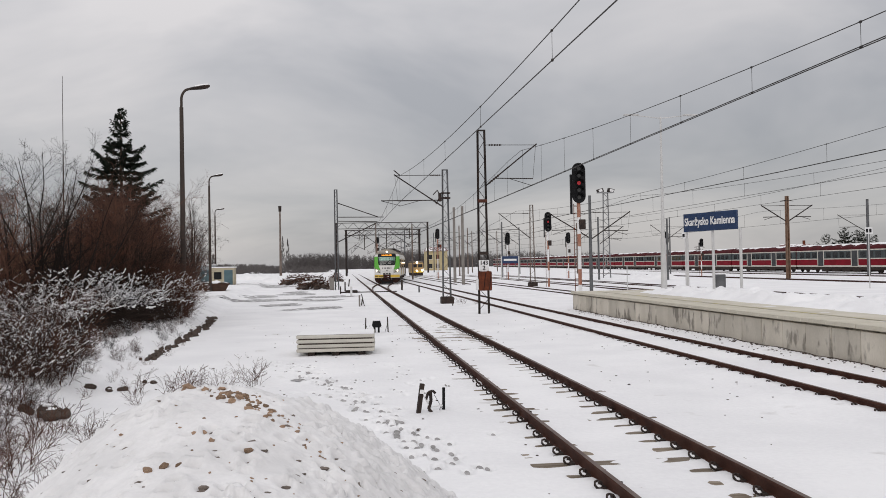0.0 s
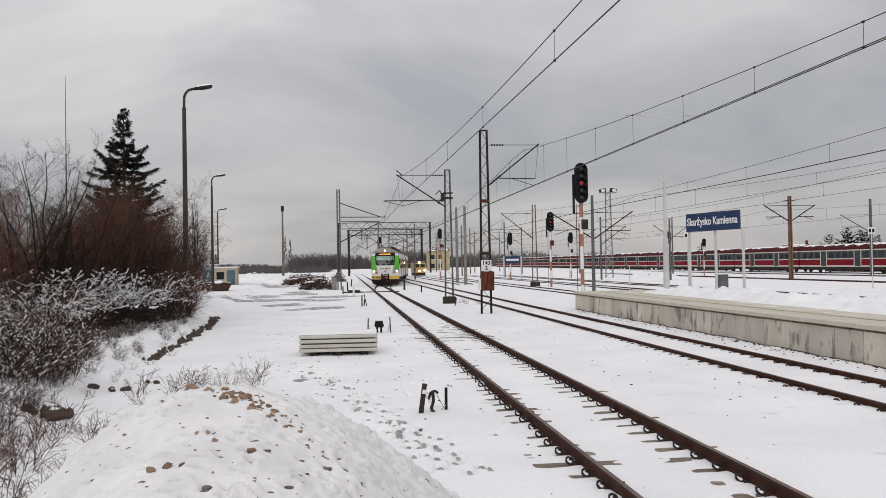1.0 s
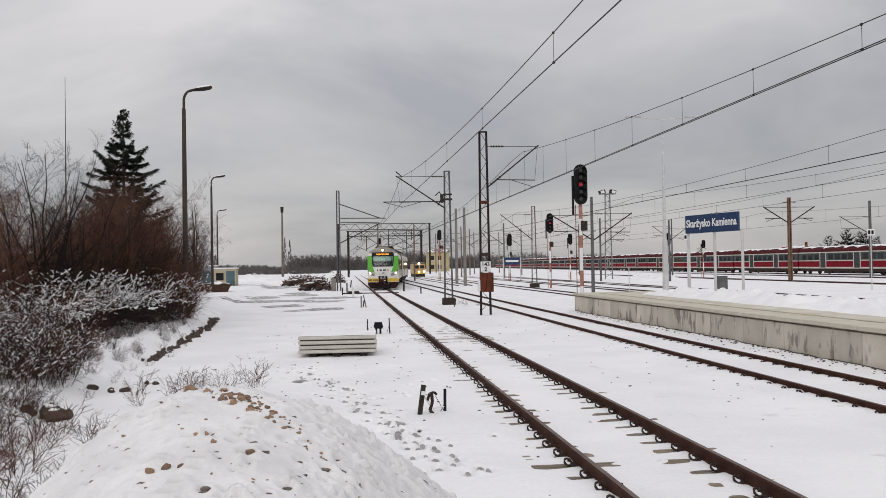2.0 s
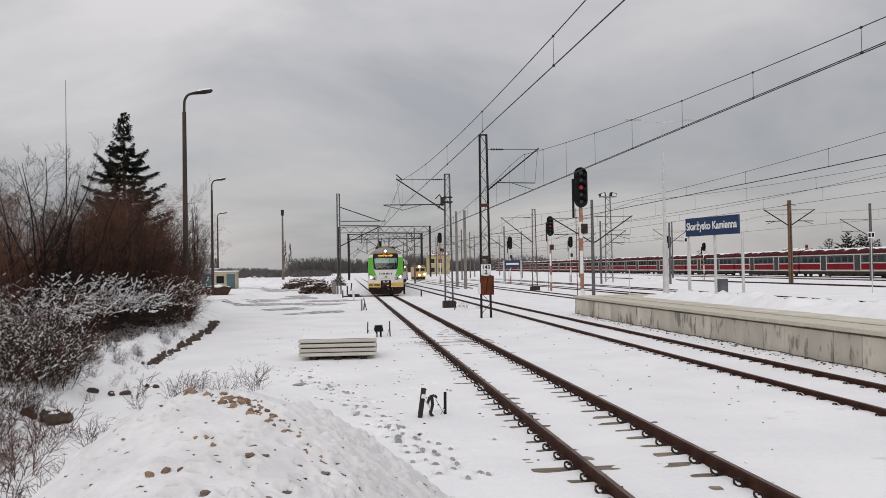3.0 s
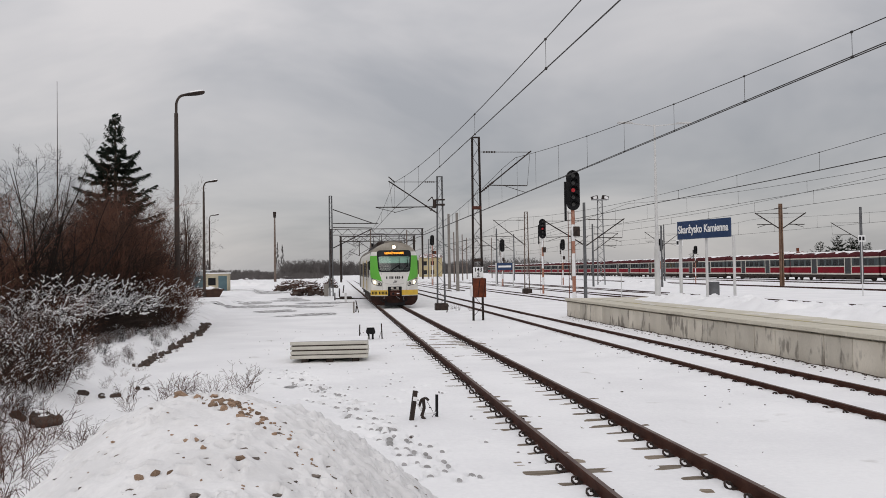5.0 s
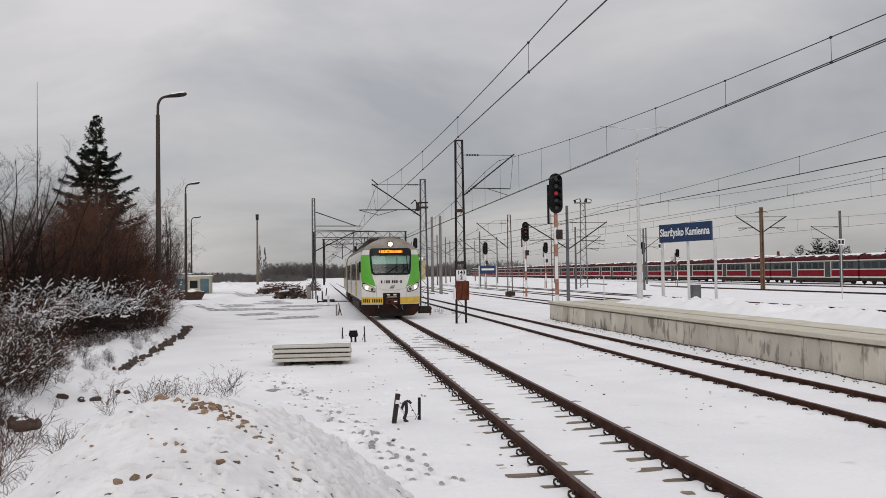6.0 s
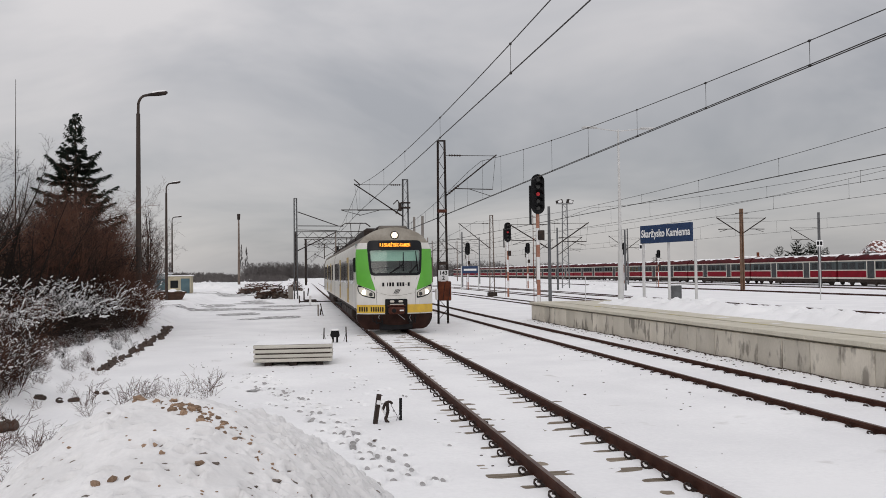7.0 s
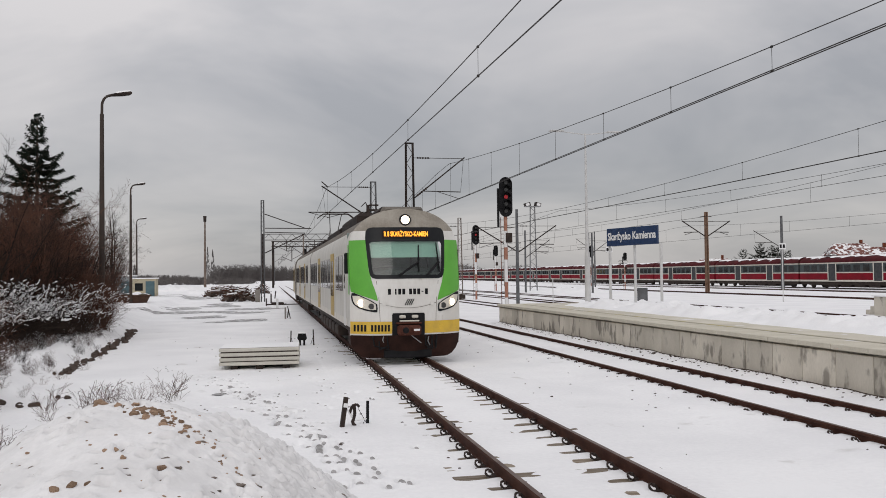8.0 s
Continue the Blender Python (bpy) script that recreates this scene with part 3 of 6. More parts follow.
MASKBLACK = mat("cab_mask_black", (0.010, 0.011, 0.013), (0.014, 0.015, 0.017), rough=0.3, spec=0.18, scale=3, fine=20, bump=0.01)
DOORYELLOW = mat("door_ochre", (0.45, 0.30, 0.06), (0.36, 0.25, 0.06), rough=0.5, scale=3, fine=20, bump=0.03)
CABGREY = mat("cab_interior", (0.20, 0.24, 0.23), (0.26, 0.30, 0.29), rough=0.8, scale=2, fine=10, bump=0)
REDPAINT = mat("train_red", (0.225, 0.008, 0.020), (0.165, 0.008, 0.016), rough=0.62, spec=0.4, scale=1.2, fine=15, bump=0.03)
REDROOF = mat("train_dark_red_roof", (0.090, 0.016, 0.019), (0.055, 0.014, 0.016), rough=0.75, spec=0.3, scale=1.2, fine=15, bump=0.05)
REDGREY = mat("train_window_band", (0.060, 0.072, 0.075), (0.085, 0.098, 0.100), rough=0.65, spec=0.3, scale=1.5, fine=15, bump=0.02)
CREAM = mat("train_cream", (0.66, 0.63, 0.56), (0.55, 0.52, 0.46), rough=0.45, scale=2, fine=15, bump=0.02)
LAMP_WHITE = glow("headlight_glow", (1.0, 0.84, 0.58), 8.0)
LAMP_TOP = glow("top_light_glow", (1.0, 0.80, 0.56), 3.0)
AMBER = glow("led_amber", (1.0, 0.36, 0.03), 1.6)
REDGLOW = glow("signal_red", (0.45, 0.02, 0.03), 0.22)


def glass(name, tint, rough=0.06):
    m = bpy.data.materials.new(name)
    m.use_nodes = True
    p = m.node_tree.nodes["Principled BSDF"]
    p.inputs["Base Color"].default_value = (*tint, 1)
    p.inputs["Roughness"].default_value = rough
    p.inputs["Specular IOR Level"].default_value = 0.45
    return m


WINDOW = glass("dark_train_window", (0.016, 0.018, 0.020))
LENSGLASS = glass("lens_dark", (0.05, 0.05, 0.05), 0.1)


def half_width(z):
    if z <= 2.85:
        return 1.44
    return 1.44 * max(0.0, 1 - ((z - 2.85) / 1.04) ** 2.2) ** 0.5


def nose_y(x, z):
    """Depth of the cab front behind its foremost point."""
    return 0.50 * abs(x / 1.44) ** 3.2 + 0.13 * max(0.0, z - 1.6) ** 1.7 + 0.22 * max(0.0, 0.8 - z)


def nose_patch(rows, out, cols=14):
    """A panel that follows the cab front; rows of z, left and right, laid out metres before it."""
    g = Geo()
    g.sheet([[(l + (r - l) * i / cols, nose_y(l + (r - l) * i / cols, z) - out, z) for i in range(cols + 1)] for z, l, r in rows])
    return g


def cut(g, x1, z0, z1):
    """Takes out the faces that lie wholly within an opening."""
    g.f = [f for f in g.f if not all(abs(g.v[i][0]) < x1 and z0 < g.v[i][2] < z1 for i in f)]
    return g


def fine_rows(keys, n=5):
    out = []
    for (z0, l0, r0), (z1, l1, r1) in zip(keys, keys[1:]):
        for i in range(n):
            k = i / n
            out.append((z0 + (z1 - z0) * k, l0 + (l1 - l0) * k, r0 + (r1 - r0) * k))
    return out + [keys[-1]]


def text_mesh(body, size, material, thick=0.004):
    """Flat lettering as a mesh, centred, facing -y."""
    c = bpy.data.curves.new("lettering", "FONT")
    c.body, c.size, c.align_x, c.align_y, c.extrude = body, size, "CENTER", "CENTER", thick
    c.offset = size * 0.022
    o = bpy.data.objects.new("lettering", c)
    me = bpy.data.meshes.new_from_object(o)
    me.name = "lettering"
    me.transform(pose(0, 0, 0, 90))
    me.materials.clear()
    me.materials.append(material)
    bpy.data.objects.remove(o)
    return me


def lettering(parent, body, size, material, m, name="lettering", label="", widen=1.0):
    o = new(name, text_mesh(body, size, material))
    o.parent = parent
    o.matrix_basis = m @ Matrix.Diagonal((widen, 1, 1, 1))
    return tagged(o, label)


def body_sides(front, length, z0, z1, material, car, name, out=0.0, step=0.12):
    """Both side walls and the roof between z0 and z1; front: the wall starts at the cab front."""
    zs = list(np.arange(z0, z1, step)) + [z1]
    pts = [(-half_width(z), z) for z in zs] + [(half_width(z), z) for z in reversed(zs)]
    g = Geo()
    rows = []
    for y in (None, 1.4, length * 0.5, length):
        rows.append([(x * (1 + out), (nose_y(x, z) if front else 0.0) if y is None else y, z) for x, z in pts])
    g.sheet(rows)
    return part(name, g, material, car, "", True)


def bogie(car, y):
    b = Geo()
    for s in (-1, 1):
        b.box(s * 1.0 - 0.09, s * 1.0 + 0.09, y - 1.7, y + 1.7, 0.35, 0.62, 0.04)
    b.box(-1.0, 1.0, y - 0.2, y + 0.2, 0.35, 0.6)
    o = part("bogie", b, IRON, car, "grimy black bogie frame")
    for dy in (-1.25, 1.25):
        for s in (-1, 1):
            w = Geo()
            w.rod((s * 0.67, y + dy, 0.465), (s * 0.79, y + dy, 0.465), 0.46, 0.46, 20)
            part("wheel", w, IRON, o)


def commuter_car(front, label):
    """One car of the white and green train; its front is at y = 0 and it reaches back along +y."""
    car = thing("train_car", label, "train", "cars of the arriving train")
    ln = 20.6
    body_sides(front, ln, 0.82, 3.3, TRAINSIDE_SHADED, car, "body")
    body_sides(front, ln, 3.3, 3.89, TRAINROOF, car, "roof")
    g = Geo()
    zs = np.linspace(0.82, 3.89, 20)
    g.sheet([[(-half_width(z), ln, z), (half_width(z), ln, z)] for z in zs])
    part("end_wall", g, TRAINROOF, car)
    if not front:
        g = Geo()
        g.sheet([[(-half_width(z), 0.0, z), (half_width(z), 0.0, z)] for z in zs])
        part("end_wall", g, TRAINROOF, car)
    g = Geo()
    g.box(-0.6, 0.6, ln, ln + 0.3, 0.9, 3.2)
    part("gangway", g, BLACK, car)
    # underframe and equipment
    u = Geo()
    u.box(-1.3, 1.3, 1.2, ln - 0.3, 0.62, 0.86)
    for y in np.arange(6.2, 14.0, 1.5):
        u.box(-1.3, 1.3, y, y + 1.15, 0.22, 0.56, 0.04)
    part("underframe", u, IRON, car, "dark underframe boxes")
    for y in (3.2, 17.2):
        bogie(car, y)
    # side windows, doors and seams
    for s in (-1, 1):
        x = s * 1.444
        for y in (2.6, 3.9, 7.4, 8.75, 10.1, 11.45, 15.2, 16.55, 17.9, 19.2):
            w = Geo()
            w.box(min(x, x + s * 0.008), max(x, x + s * 0.008), y, y + 1.05, 1.72, 2.72, 0.004)
            o = part("window", w, WINDOW, car, "dark side window")
        for y in (5.7, 12.9):
            for k in range(2):
                d = Geo()
                d.box(min(x, x + s * 0.014), max(x, x + s * 0.014), y + k * 0.68, y + k * 0.68 + 0.655, 0.88, 2.86, 0.006)
                dd = part("door", d, DOORYELLOW, car, "ochre sliding door leaf")
                w = Geo()
                w.box(min(x, x + s * 0.020), max(x, x + s * 0.020), y + k * 0.68 + 0.13, y + k * 0.68 + 0.53, 1.5, 2.62, 0.004)
                part("door_window", w, WINDOW, dd)
        b = Geo()
        b.box(min(x, x + s * 0.004), max(x, x + s * 0.004), 1.2, ln - 0.1, 0.83, 1.02)
        part("lower_band", b, CREAM, car)
    # roof equipment
    r = Geo()
    if front:
        r.box(-0.62, 0.62, 1.0, 3.0, 3.70, 3.98, 0.12)
        r.box(-0.85, 0.85, 4.2, 9.5, 3.5, 4.05, 0.1)
        r.box(-0.8, 0.8, 11, 18, 3.55, 4.0, 0.1)
    else:
        for y in (1.5, 5.0, 11.5, 16.0):
            r.box(-0.7, 0.7, y, y + 2.6, 3.66, 4.02, 0.1)
    part("roof_equipment", r, MASTDARK, car, "dark roof boxes")
    return car


def cab_front(car):
    """The cab face with its mask, windscreen, panels, lights, coupler and valance."""
    zs = np.linspace(0.60, 3.885, 44)
    g = nose_patch([(z, -half_width(z), half_width(z)) for z in zs if z < 3.3] + [(3.3, -half_width(3.3), half_width(3.3))], 0.0, 28)
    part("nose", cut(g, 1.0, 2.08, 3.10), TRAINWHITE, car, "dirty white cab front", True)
    g = nose_patch([(3.3, -half_width(3.3), half_width(3.3))] + [(z, -half_width(z), half_width(z)) for z in zs if z > 3.3], 0.0, 28)
    part("nose_cap", g, TRAINDOME, car, "grey roof dome", True)
    # mask: wide and round at the top, narrower at the sill
    g = nose_patch(fine_rows([(3.385, -0.86, 0.86), (3.36, -0.96, 0.96), (3.28, -1.025, 1.025), (3.10, -1.04, 1.04), (3.01, -1.037, 1.037)]), 0.012, 24)
    low = nose_patch(fine_rows([(2.15, -0.955, 0.955), (2.08, -0.90, 0.90), (2.055, -0.80, 0.80)]), 0.012, 24)
    g.add(low.v, low.f)
    for s in (-1, 1):
        keys = [(3.01, 0.90, 1.037), (2.96, 0.94, 1.033), (2.36, 0.905, 0.99), (2.25, 0.89, 0.973), (2.19, 0.86, 0.962), (2.15, 0.80, 0.955)]
        flank = nose_patch([(z, a, b) if s > 0 else (z, -b, -a) for z, a, b in fine_rows(keys)], 0.012, 3)
        g.add(flank.v, flank.f)
    mask = part("windscreen_surround", g, MASKBLACK, car, "glossy black window surround", True)
    # windscreen, and the driver's cab behind it
    g = nose_patch(fine_rows([(3.02, -0.95, 0.95), (2.36, -0.93, 0.93), (2.14, -0.90, 0.90)]), 0.006, 24)
    part("windscreen", g, SCREENGLASS, mask, "greenish windscreen glass", True)
    # sheet added behind the glass; its pale colour gives the bright upper half
    g = nose_patch(fine_rows([(3.04, -0.94, 0.94), (2.60, -0.94, 0.94)]), -0.07, 16)
    part("sun_blind", g, PALEGREEN, mask, "pale green sheet added to brighten the upper windscreen", True)
    g = Geo()
    g.loft([[(x, y, z) for x, z in ((-1.0, 1.9), (-1.0, 2.20 + h), (-0.45, 2.30 + h), (0.1, 2.24 + h), (0.95, 2.20 + h), (1.0, 1.9))] for y, h in ((0.42, 0.0), (0.60, 0.10), (1.05, 0.10))], True)
    part("dashboard", g, DASH, car, "dark driver's dashboard")
    g = Geo(); g.box(-1.40, 1.40, 1.55, 1.60, 0.9, 3.3)
    part("cab_wall", g, CABGREY, car, "grey-green cab wall")
    g = Geo(); g.box(0.25, 0.75, 1.15, 1.27, 1.9, 2.75, 0.05)
    part("driver_seat", g, DASH, car, "empty dark seat")
    g = Geo()
    for x0, x1, zt in ((0.02, 0.30, 2.92), (0.42, 0.86, 2.98)):
        a = (x0 - 0.25 if x0 < 0.2 else x0 + 0.08, nose_y(x0, 2.12) - 0.06, 2.14)
        k = (x1 - 0.02, nose_y(x1, 2.5) - 0.07, 2.48)
        g.rod(a, k, 0.034, 0.026, 5)
        g.rod((x1 - 0.02, nose_y(x1, 2.3) - 0.06, 2.22), (x1 - (0.0 if x0 < 0.2 else 0.08), nose_y(x1, zt) - 0.06, zt), 0.022, 0.017, 5)
    part("wiper", g, BLACK, car, "black windscreen wipers")
    g = nose_patch(fine_rows([(3.31, -0.62, 0.62), (3.08, -0.62, 0.62)]), 0.016, 10)
    part("destination_display", g, BLACK, mask, "lit amber destination display")
    lettering(mask, "R 8 SKARŻYSKO-KAMIEN", 0.185, AMBER, pose(0, nose_y(0, 3.20) - 0.035, 3.20, -17), "display_text", "amber glowing letters", 0.56)
    # green flanks
    for s in (-1, 1):
        keys = [(3.06, 1.035, 1.437), (2.9, 1.03, 1.44), (2.3, 0.985, 1.44), (1.95, 0.90, 1.44), (1.74, 0.83, 1.42), (1.64, 0.80, 1.18), (1.55, 0.78, 0.93), (1.50, 0.77, 0.80)]
        rows = [(z, a, b) if s > 0 else (z, -b, -a) for z, a, b in fine_rows(keys)]
        part("green_panel", nose_patch(rows, 0.006, 12), TRAINGREEN, car, "bright green front panel", True)
        side = Geo()
        side.sheet([[(s * 1.447, nose_y(1.44, z) - 0.004, z), (s * 1.447, 0.85 + 0.12 * (z - 1.7), z)] for z in np.linspace(1.66, 2.95, 10)])
        part("green_corner", side, TRAINGREEN, car, "", True)
        # headlights
        keys = [(1.70, 1.33, 1.40), (1.60, 1.12, 1.415), (1.50, 0.92, 1.40), (1.41, 0.79, 1.36), (1.31, 0.78, 1.24), (1.25, 0.785, 1.06), (1.21, 0.79, 0.86)]
        rows = [(z, a, b) if s > 0 else (z, -b, -a) for z, a, b in fine_rows(keys)]
        h = part("headlight", nose_patch(rows, 0.014, 8), MASKBLACK, car, "angled headlight in a black housing", True)
        keys = [(1.63, 1.24, 1.385), (1.50, 0.97, 1.365), (1.41, 0.83, 1.32), (1.33, 0.815, 1.19), (1.27, 0.82, 0.98)]
        rows = [(z, a, b) if s > 0 else (z, -b, -a) for z, a, b in fine_rows(keys)]
        part("lens", nose_patch(rows, 0.020, 8), CREAM, h, "clear pale lens", True)
        for x, z, r, m in ((1.17, 1.44, 0.090, LAMP_WHITE), (0.93, 1.36, 0.078, LENSGLASS)):
            d = Geo()
            yy = nose_y(x, z) - 0.03
            d.rod((s * x, yy + 0.03, z), (s * x, yy - 0.012, z), r, r * 0.92, 18)
            part("bulb" if m is LAMP_WHITE else "dark_lamp", d, m, h)
    # top light
    d = Geo()
    d.rod((0, nose_y(0, 3.58) + 0.2, 3.58), (0, nose_y(0, 3.58) - 0.06, 3.58), 0.155, 0.15, 24)
    t = part("top_light", d, BLACK, car, "round top headlight in a dark ring")
    d = Geo()
    d.rod((0, nose_y(0, 3.58) - 0.05, 3.58), (0, nose_y(0, 3.58) - 0.075, 3.58), 0.115, 0.11, 20)
    part("bulb", d, LAMP_TOP, t)
    # fleet marks as plain bars
    for k, (x, w) in enumerate(((-0.48, 0.075), (-0.32, 0.035), (-0.22, 0.075), (-0.115, 0.075), (0.06, 0.075), (0.165, 0.075), (0.27, 0.075), (0.37, 0.05), (0.475, 0.075))):
        hgt = 0.022 if k == 7 else 0.145
        d = nose_patch(fine_rows([(1.725 + hgt / 2, x - w / 2, x + w / 2), (1.725 - hgt / 2, x - w / 2, x + w / 2)], 2), 0.006, 2)
        part("number_bar", d, BLACK, car)
    for k in range(4):
        d = Geo()
        d.bar((-0.09 + 0.05 * k, nose_y(0, 1.4) - 0.008, 1.38), (0.0 + 0.05 * k, nose_y(0, 1.4) - 0.008, 1.54), 0.01, 0.022)
        part("emblem_bar", d, BLACK, car)
    # yellow band either side of the coupler, with bars for its writing
    for s in (-1, 1):
        a, b = (0.42, 1.435)
        rows = [(z, a, b) if s > 0 else (z, -b, -a) for z in np.linspace(0.97, 0.66, 12)]
        yb = part("yellow_band", nose_patch(rows, 0.007, 12), TRAINYELLOW, car, "chipped yellow band", True)
        if s < 0:
            for k in range(11):
                if k == 4:
                    continue
                x = -1.36 + k * 0.083
                part("writing_bar", nose_patch([(0.89, x, x + 0.050), (0.80, x, x + 0.050), (0.72, x, x + 0.050)], 0.014, 4), BLACK, yb)
    # grab handles and seams
    for s in (-1, 1):
        d = Geo()
        d.rod((s * 0.62, nose_y(0.6, 1.4) + 0.02, 1.42), (s * 0.62, nose_y(0.6, 1.4) - 0.03, 1.42), 0.05, 0.05, 12)
        part("hook_eye", d, TRAINWHITE, car)
        d = nose_patch([(2.0, s * 0.80 - 0.006, s * 0.80 + 0.006), (1.5, s * 0.74 - 0.006, s * 0.74 + 0.006), (0.97, s * 0.72 - 0.006, s * 0.72 + 0.006)], 0.004, 1)
        part("panel_seam", d, TRAINROOF, car)
    # curved joint of the lower cab panel
    d = Geo()
    d.path([(x, nose_y(x, 1.36) - 0.003, 1.44 - 0.13 * (1 - (x / 0.74) ** 2)) for x in np.linspace(-0.74, 0.74, 15)], 0.006, 4)
    part("panel_seam", d, TRAINROOF, car)
    # coupler recess: a flat black panel paints its deep shade
    g = nose_patch(fine_rows([(1.18, -0.40, 0.40), (1.14, -0.42, 0.42), (0.62, -0.42, 0.42)], 3), 0.014, 8)
    part("coupler_recess", g, BLACK, car, "coupler recess with its deep shade painted black")
    c = Geo()
    c.box(-0.30, 0.30, -0.22, 0.05, 0.62, 0.88, 0.05)
    c.rod((-0.12, -0.05, 0.76), (-0.12, -0.34, 0.76), 0.13, 0.10, 14)
    c.box(0.05, 0.27, -0.30, 0.0, 0.66, 0.86, 0.04)
    c.box(-0.33, 0.33, -0.14, 0.02, 0.90, 0.95, 0.02)
    cp = part("coupler", c, COUPLERRED, car, "rusty red automatic coupler")
    for x in (-0.16, 0.16):
        d = Geo()
        d.box(x - 0.08, x + 0.08, -0.10, 0.02, 1.05, 1.13, 0.02)
        part("junction_box", d, CREAM, cp)
    d = Geo(); d.box(-0.24, 0.26, -0.13, -0.02, 0.965, 1.0, 0.01)
    part("cover_plate", d, CREAM, cp, "pale worn plate")
    d = Geo(); d.box(0.09, 0.24, -0.312, -0.298, 0.74, 0.79, 0.004)
    part("mark_bar", d, SIGNWHITE, cp)
    d = Geo(); d.rod((-0.12, -0.33, 0.76), (-0.12, -0.36, 0.76), 0.085, 0.07, 14)
    part("coupler_disc", d, BLACK, cp)
    for pts in (((0.05, -0.10, 0.62), (0.20, -0.14, 0.50), (0.30, -0.10, 0.42)), ((0.55, 0.10, 0.62), (0.50, 0.04, 0.46), (0.56, 0.06, 0.34)), ((-0.62, 0.10, 0.62), (-0.66, 0.06, 0.50), (-0.63, 0.08, 0.44))):
        d = Geo(); d.path(pts, 0.014, 6)
        part("brake_hose", d, MASTPALE, car, "pale dangling air hose")
    for x0, x1 in ((-0.9, -0.5), (0.45, 0.62), (0.62, 0.5), (-0.55, -0.75), (0.75, 0.70)):
        y = nose_y(x0, 0.5)
        h = Geo()
        h.path([(x0, y - 0.03, 0.60), (x0 * 0.96, y - 0.08, 0.36), (x1, y - 0.08, 0.26), (x1, y - 0.02, 0.48)], 0.018, 5)
        part("brake_hose", h, BLACK, car, "hanging black hose")
    # valance
    keys = [(0.62, -1.43, 1.43), (0.40, -1.42, 1.42), (0.22, -1.33, 1.33), (0.10, -1.20, 1.20), (0.04, -1.05, 1.05)]
    v = nose_patch(fine_rows(keys, 4), 0.002, 26)
    vp = part("valance", v, TRAINBROWN, car, "dark brown splashed valance", True)
    # black box in place of the deep shade under the coupler
    d = Geo()
    d.box(-0.62, 0.62, 0.13, 0.4, 0.03, 0.26, 0.03)
    part("opening", d, BLACK, vp, "black box painting the shade under the coupler")
    for s in (-1, 1):
        d = Geo()
        d.box(s * 0.85 - 0.2, s * 0.85 + 0.2, 0.35, 0.7, 0.0, 0.10, 0.03)
        part("rail_guard", d, SNOW, vp, "snow-caked rail guard")
    for s in (-1, 1):
        b = Geo()
        b.sheet([[(s * 1.42, nose_y(1.42, z), z), (s * 1.41, 1.3, z)] for z in np.linspace(0.36, 0.84, 4)])
        part("valance_side", b, TRAINBROWN, vp)
    # roof cowl above the dome
    c = Geo()
    c.loft([[(x * k, y, z) for x, z in ((-0.62, 3.72), (-0.5, 3.93 + u), (0.5, 3.93 + u), (0.62, 3.72))] for k, y, u in ((0.9, 0.62, -0.05), (1.0, 0.80, 0.02), (1.0, 1.5, 0.05))], True)
    part("roof_cowl", c, TRAINROOF, car, "brownish grey roof cowl")
    for s in (-1, 1):
        m = Geo()
        m.box(s * 1.46 - 0.07, s * 1.46 + 0.07, 0.95, 1.10, 2.2, 2.75, 0.03)
        part("side_camera", m, BLACK, car)
        m = Geo()
        m.box(min(s * 1.444, s * 1.452), max(s * 1.444, s * 1.452), 1.55, 2.15, 0.8, 2.75, 0.003)
        d = part("cab_door", m, TRAINWHITE, car)
        m = Geo()
        m.box(min(s * 1.444, s * 1.458), max(s * 1.444, s * 1.458), 1.68, 2.03, 1.8, 2.6, 0.003)
        part("door_window", m, WINDOW, d)


def thin_glass(name, tint):
    """A pane that lets light through and mirrors the sky at a slant."""
    m = bpy.data.materials.new(name)
    m.use_nodes = True
    nt = m.node_tree
    N, L = nt.nodes.new, nt.links.new
    nt.nodes.remove(nt.nodes["Principled BSDF"])
    clear, shine, mix, fr = N("ShaderNodeBsdfTransparent"), N("ShaderNodeBsdfGlossy"), N("ShaderNodeMixShader"), N("ShaderNodeFresnel")
    clear.inputs["Color"].default_value = (*tint, 1)
    shine.inputs["Roughness"].default_value = 0.04
    fr.inputs["IOR"].default_value = 1.75
    L(fr.outputs[0], mix.inputs[0]); L(clear.outputs[0], mix.inputs[1]); L(shine.outputs[0], mix.inputs[2])
    L(mix.outputs[0], nt.nodes["Material Output"].inputs["Surface"])
    return m


DASH = mat("dark_dashboard", (0.045, 0.050, 0.050), (0.065, 0.070, 0.068), rough=0.5, scale=3, fine=20, bump=0.05)
SCREENGLASS = thin_glass("windscreen_glass", (0.80, 0.93, 0.88))
# pale green of the added sheet that brightens the upper windscreen
PALEGREEN = mat("sun_blind", (0.36, 0.49, 0.43), (0.30, 0.42, 0.37), rough=0.8, scale=2, fine=12, bump=0.03)
COUPLERRED = mat("coupler_rust", (0.065, 0.022, 0.016), (0.10, 0.040, 0.028), rough=0.7, scale=8, fine=50, bump=0.3)

lead_car = commuter_car(True, "white and green electric train car with lit headlights")
cab_front(lead_car)
middle_car = commuter_car(False, "white electric train car with raised pantograph")
rear_car = commuter_car(False, "white electric train car with ochre doors")


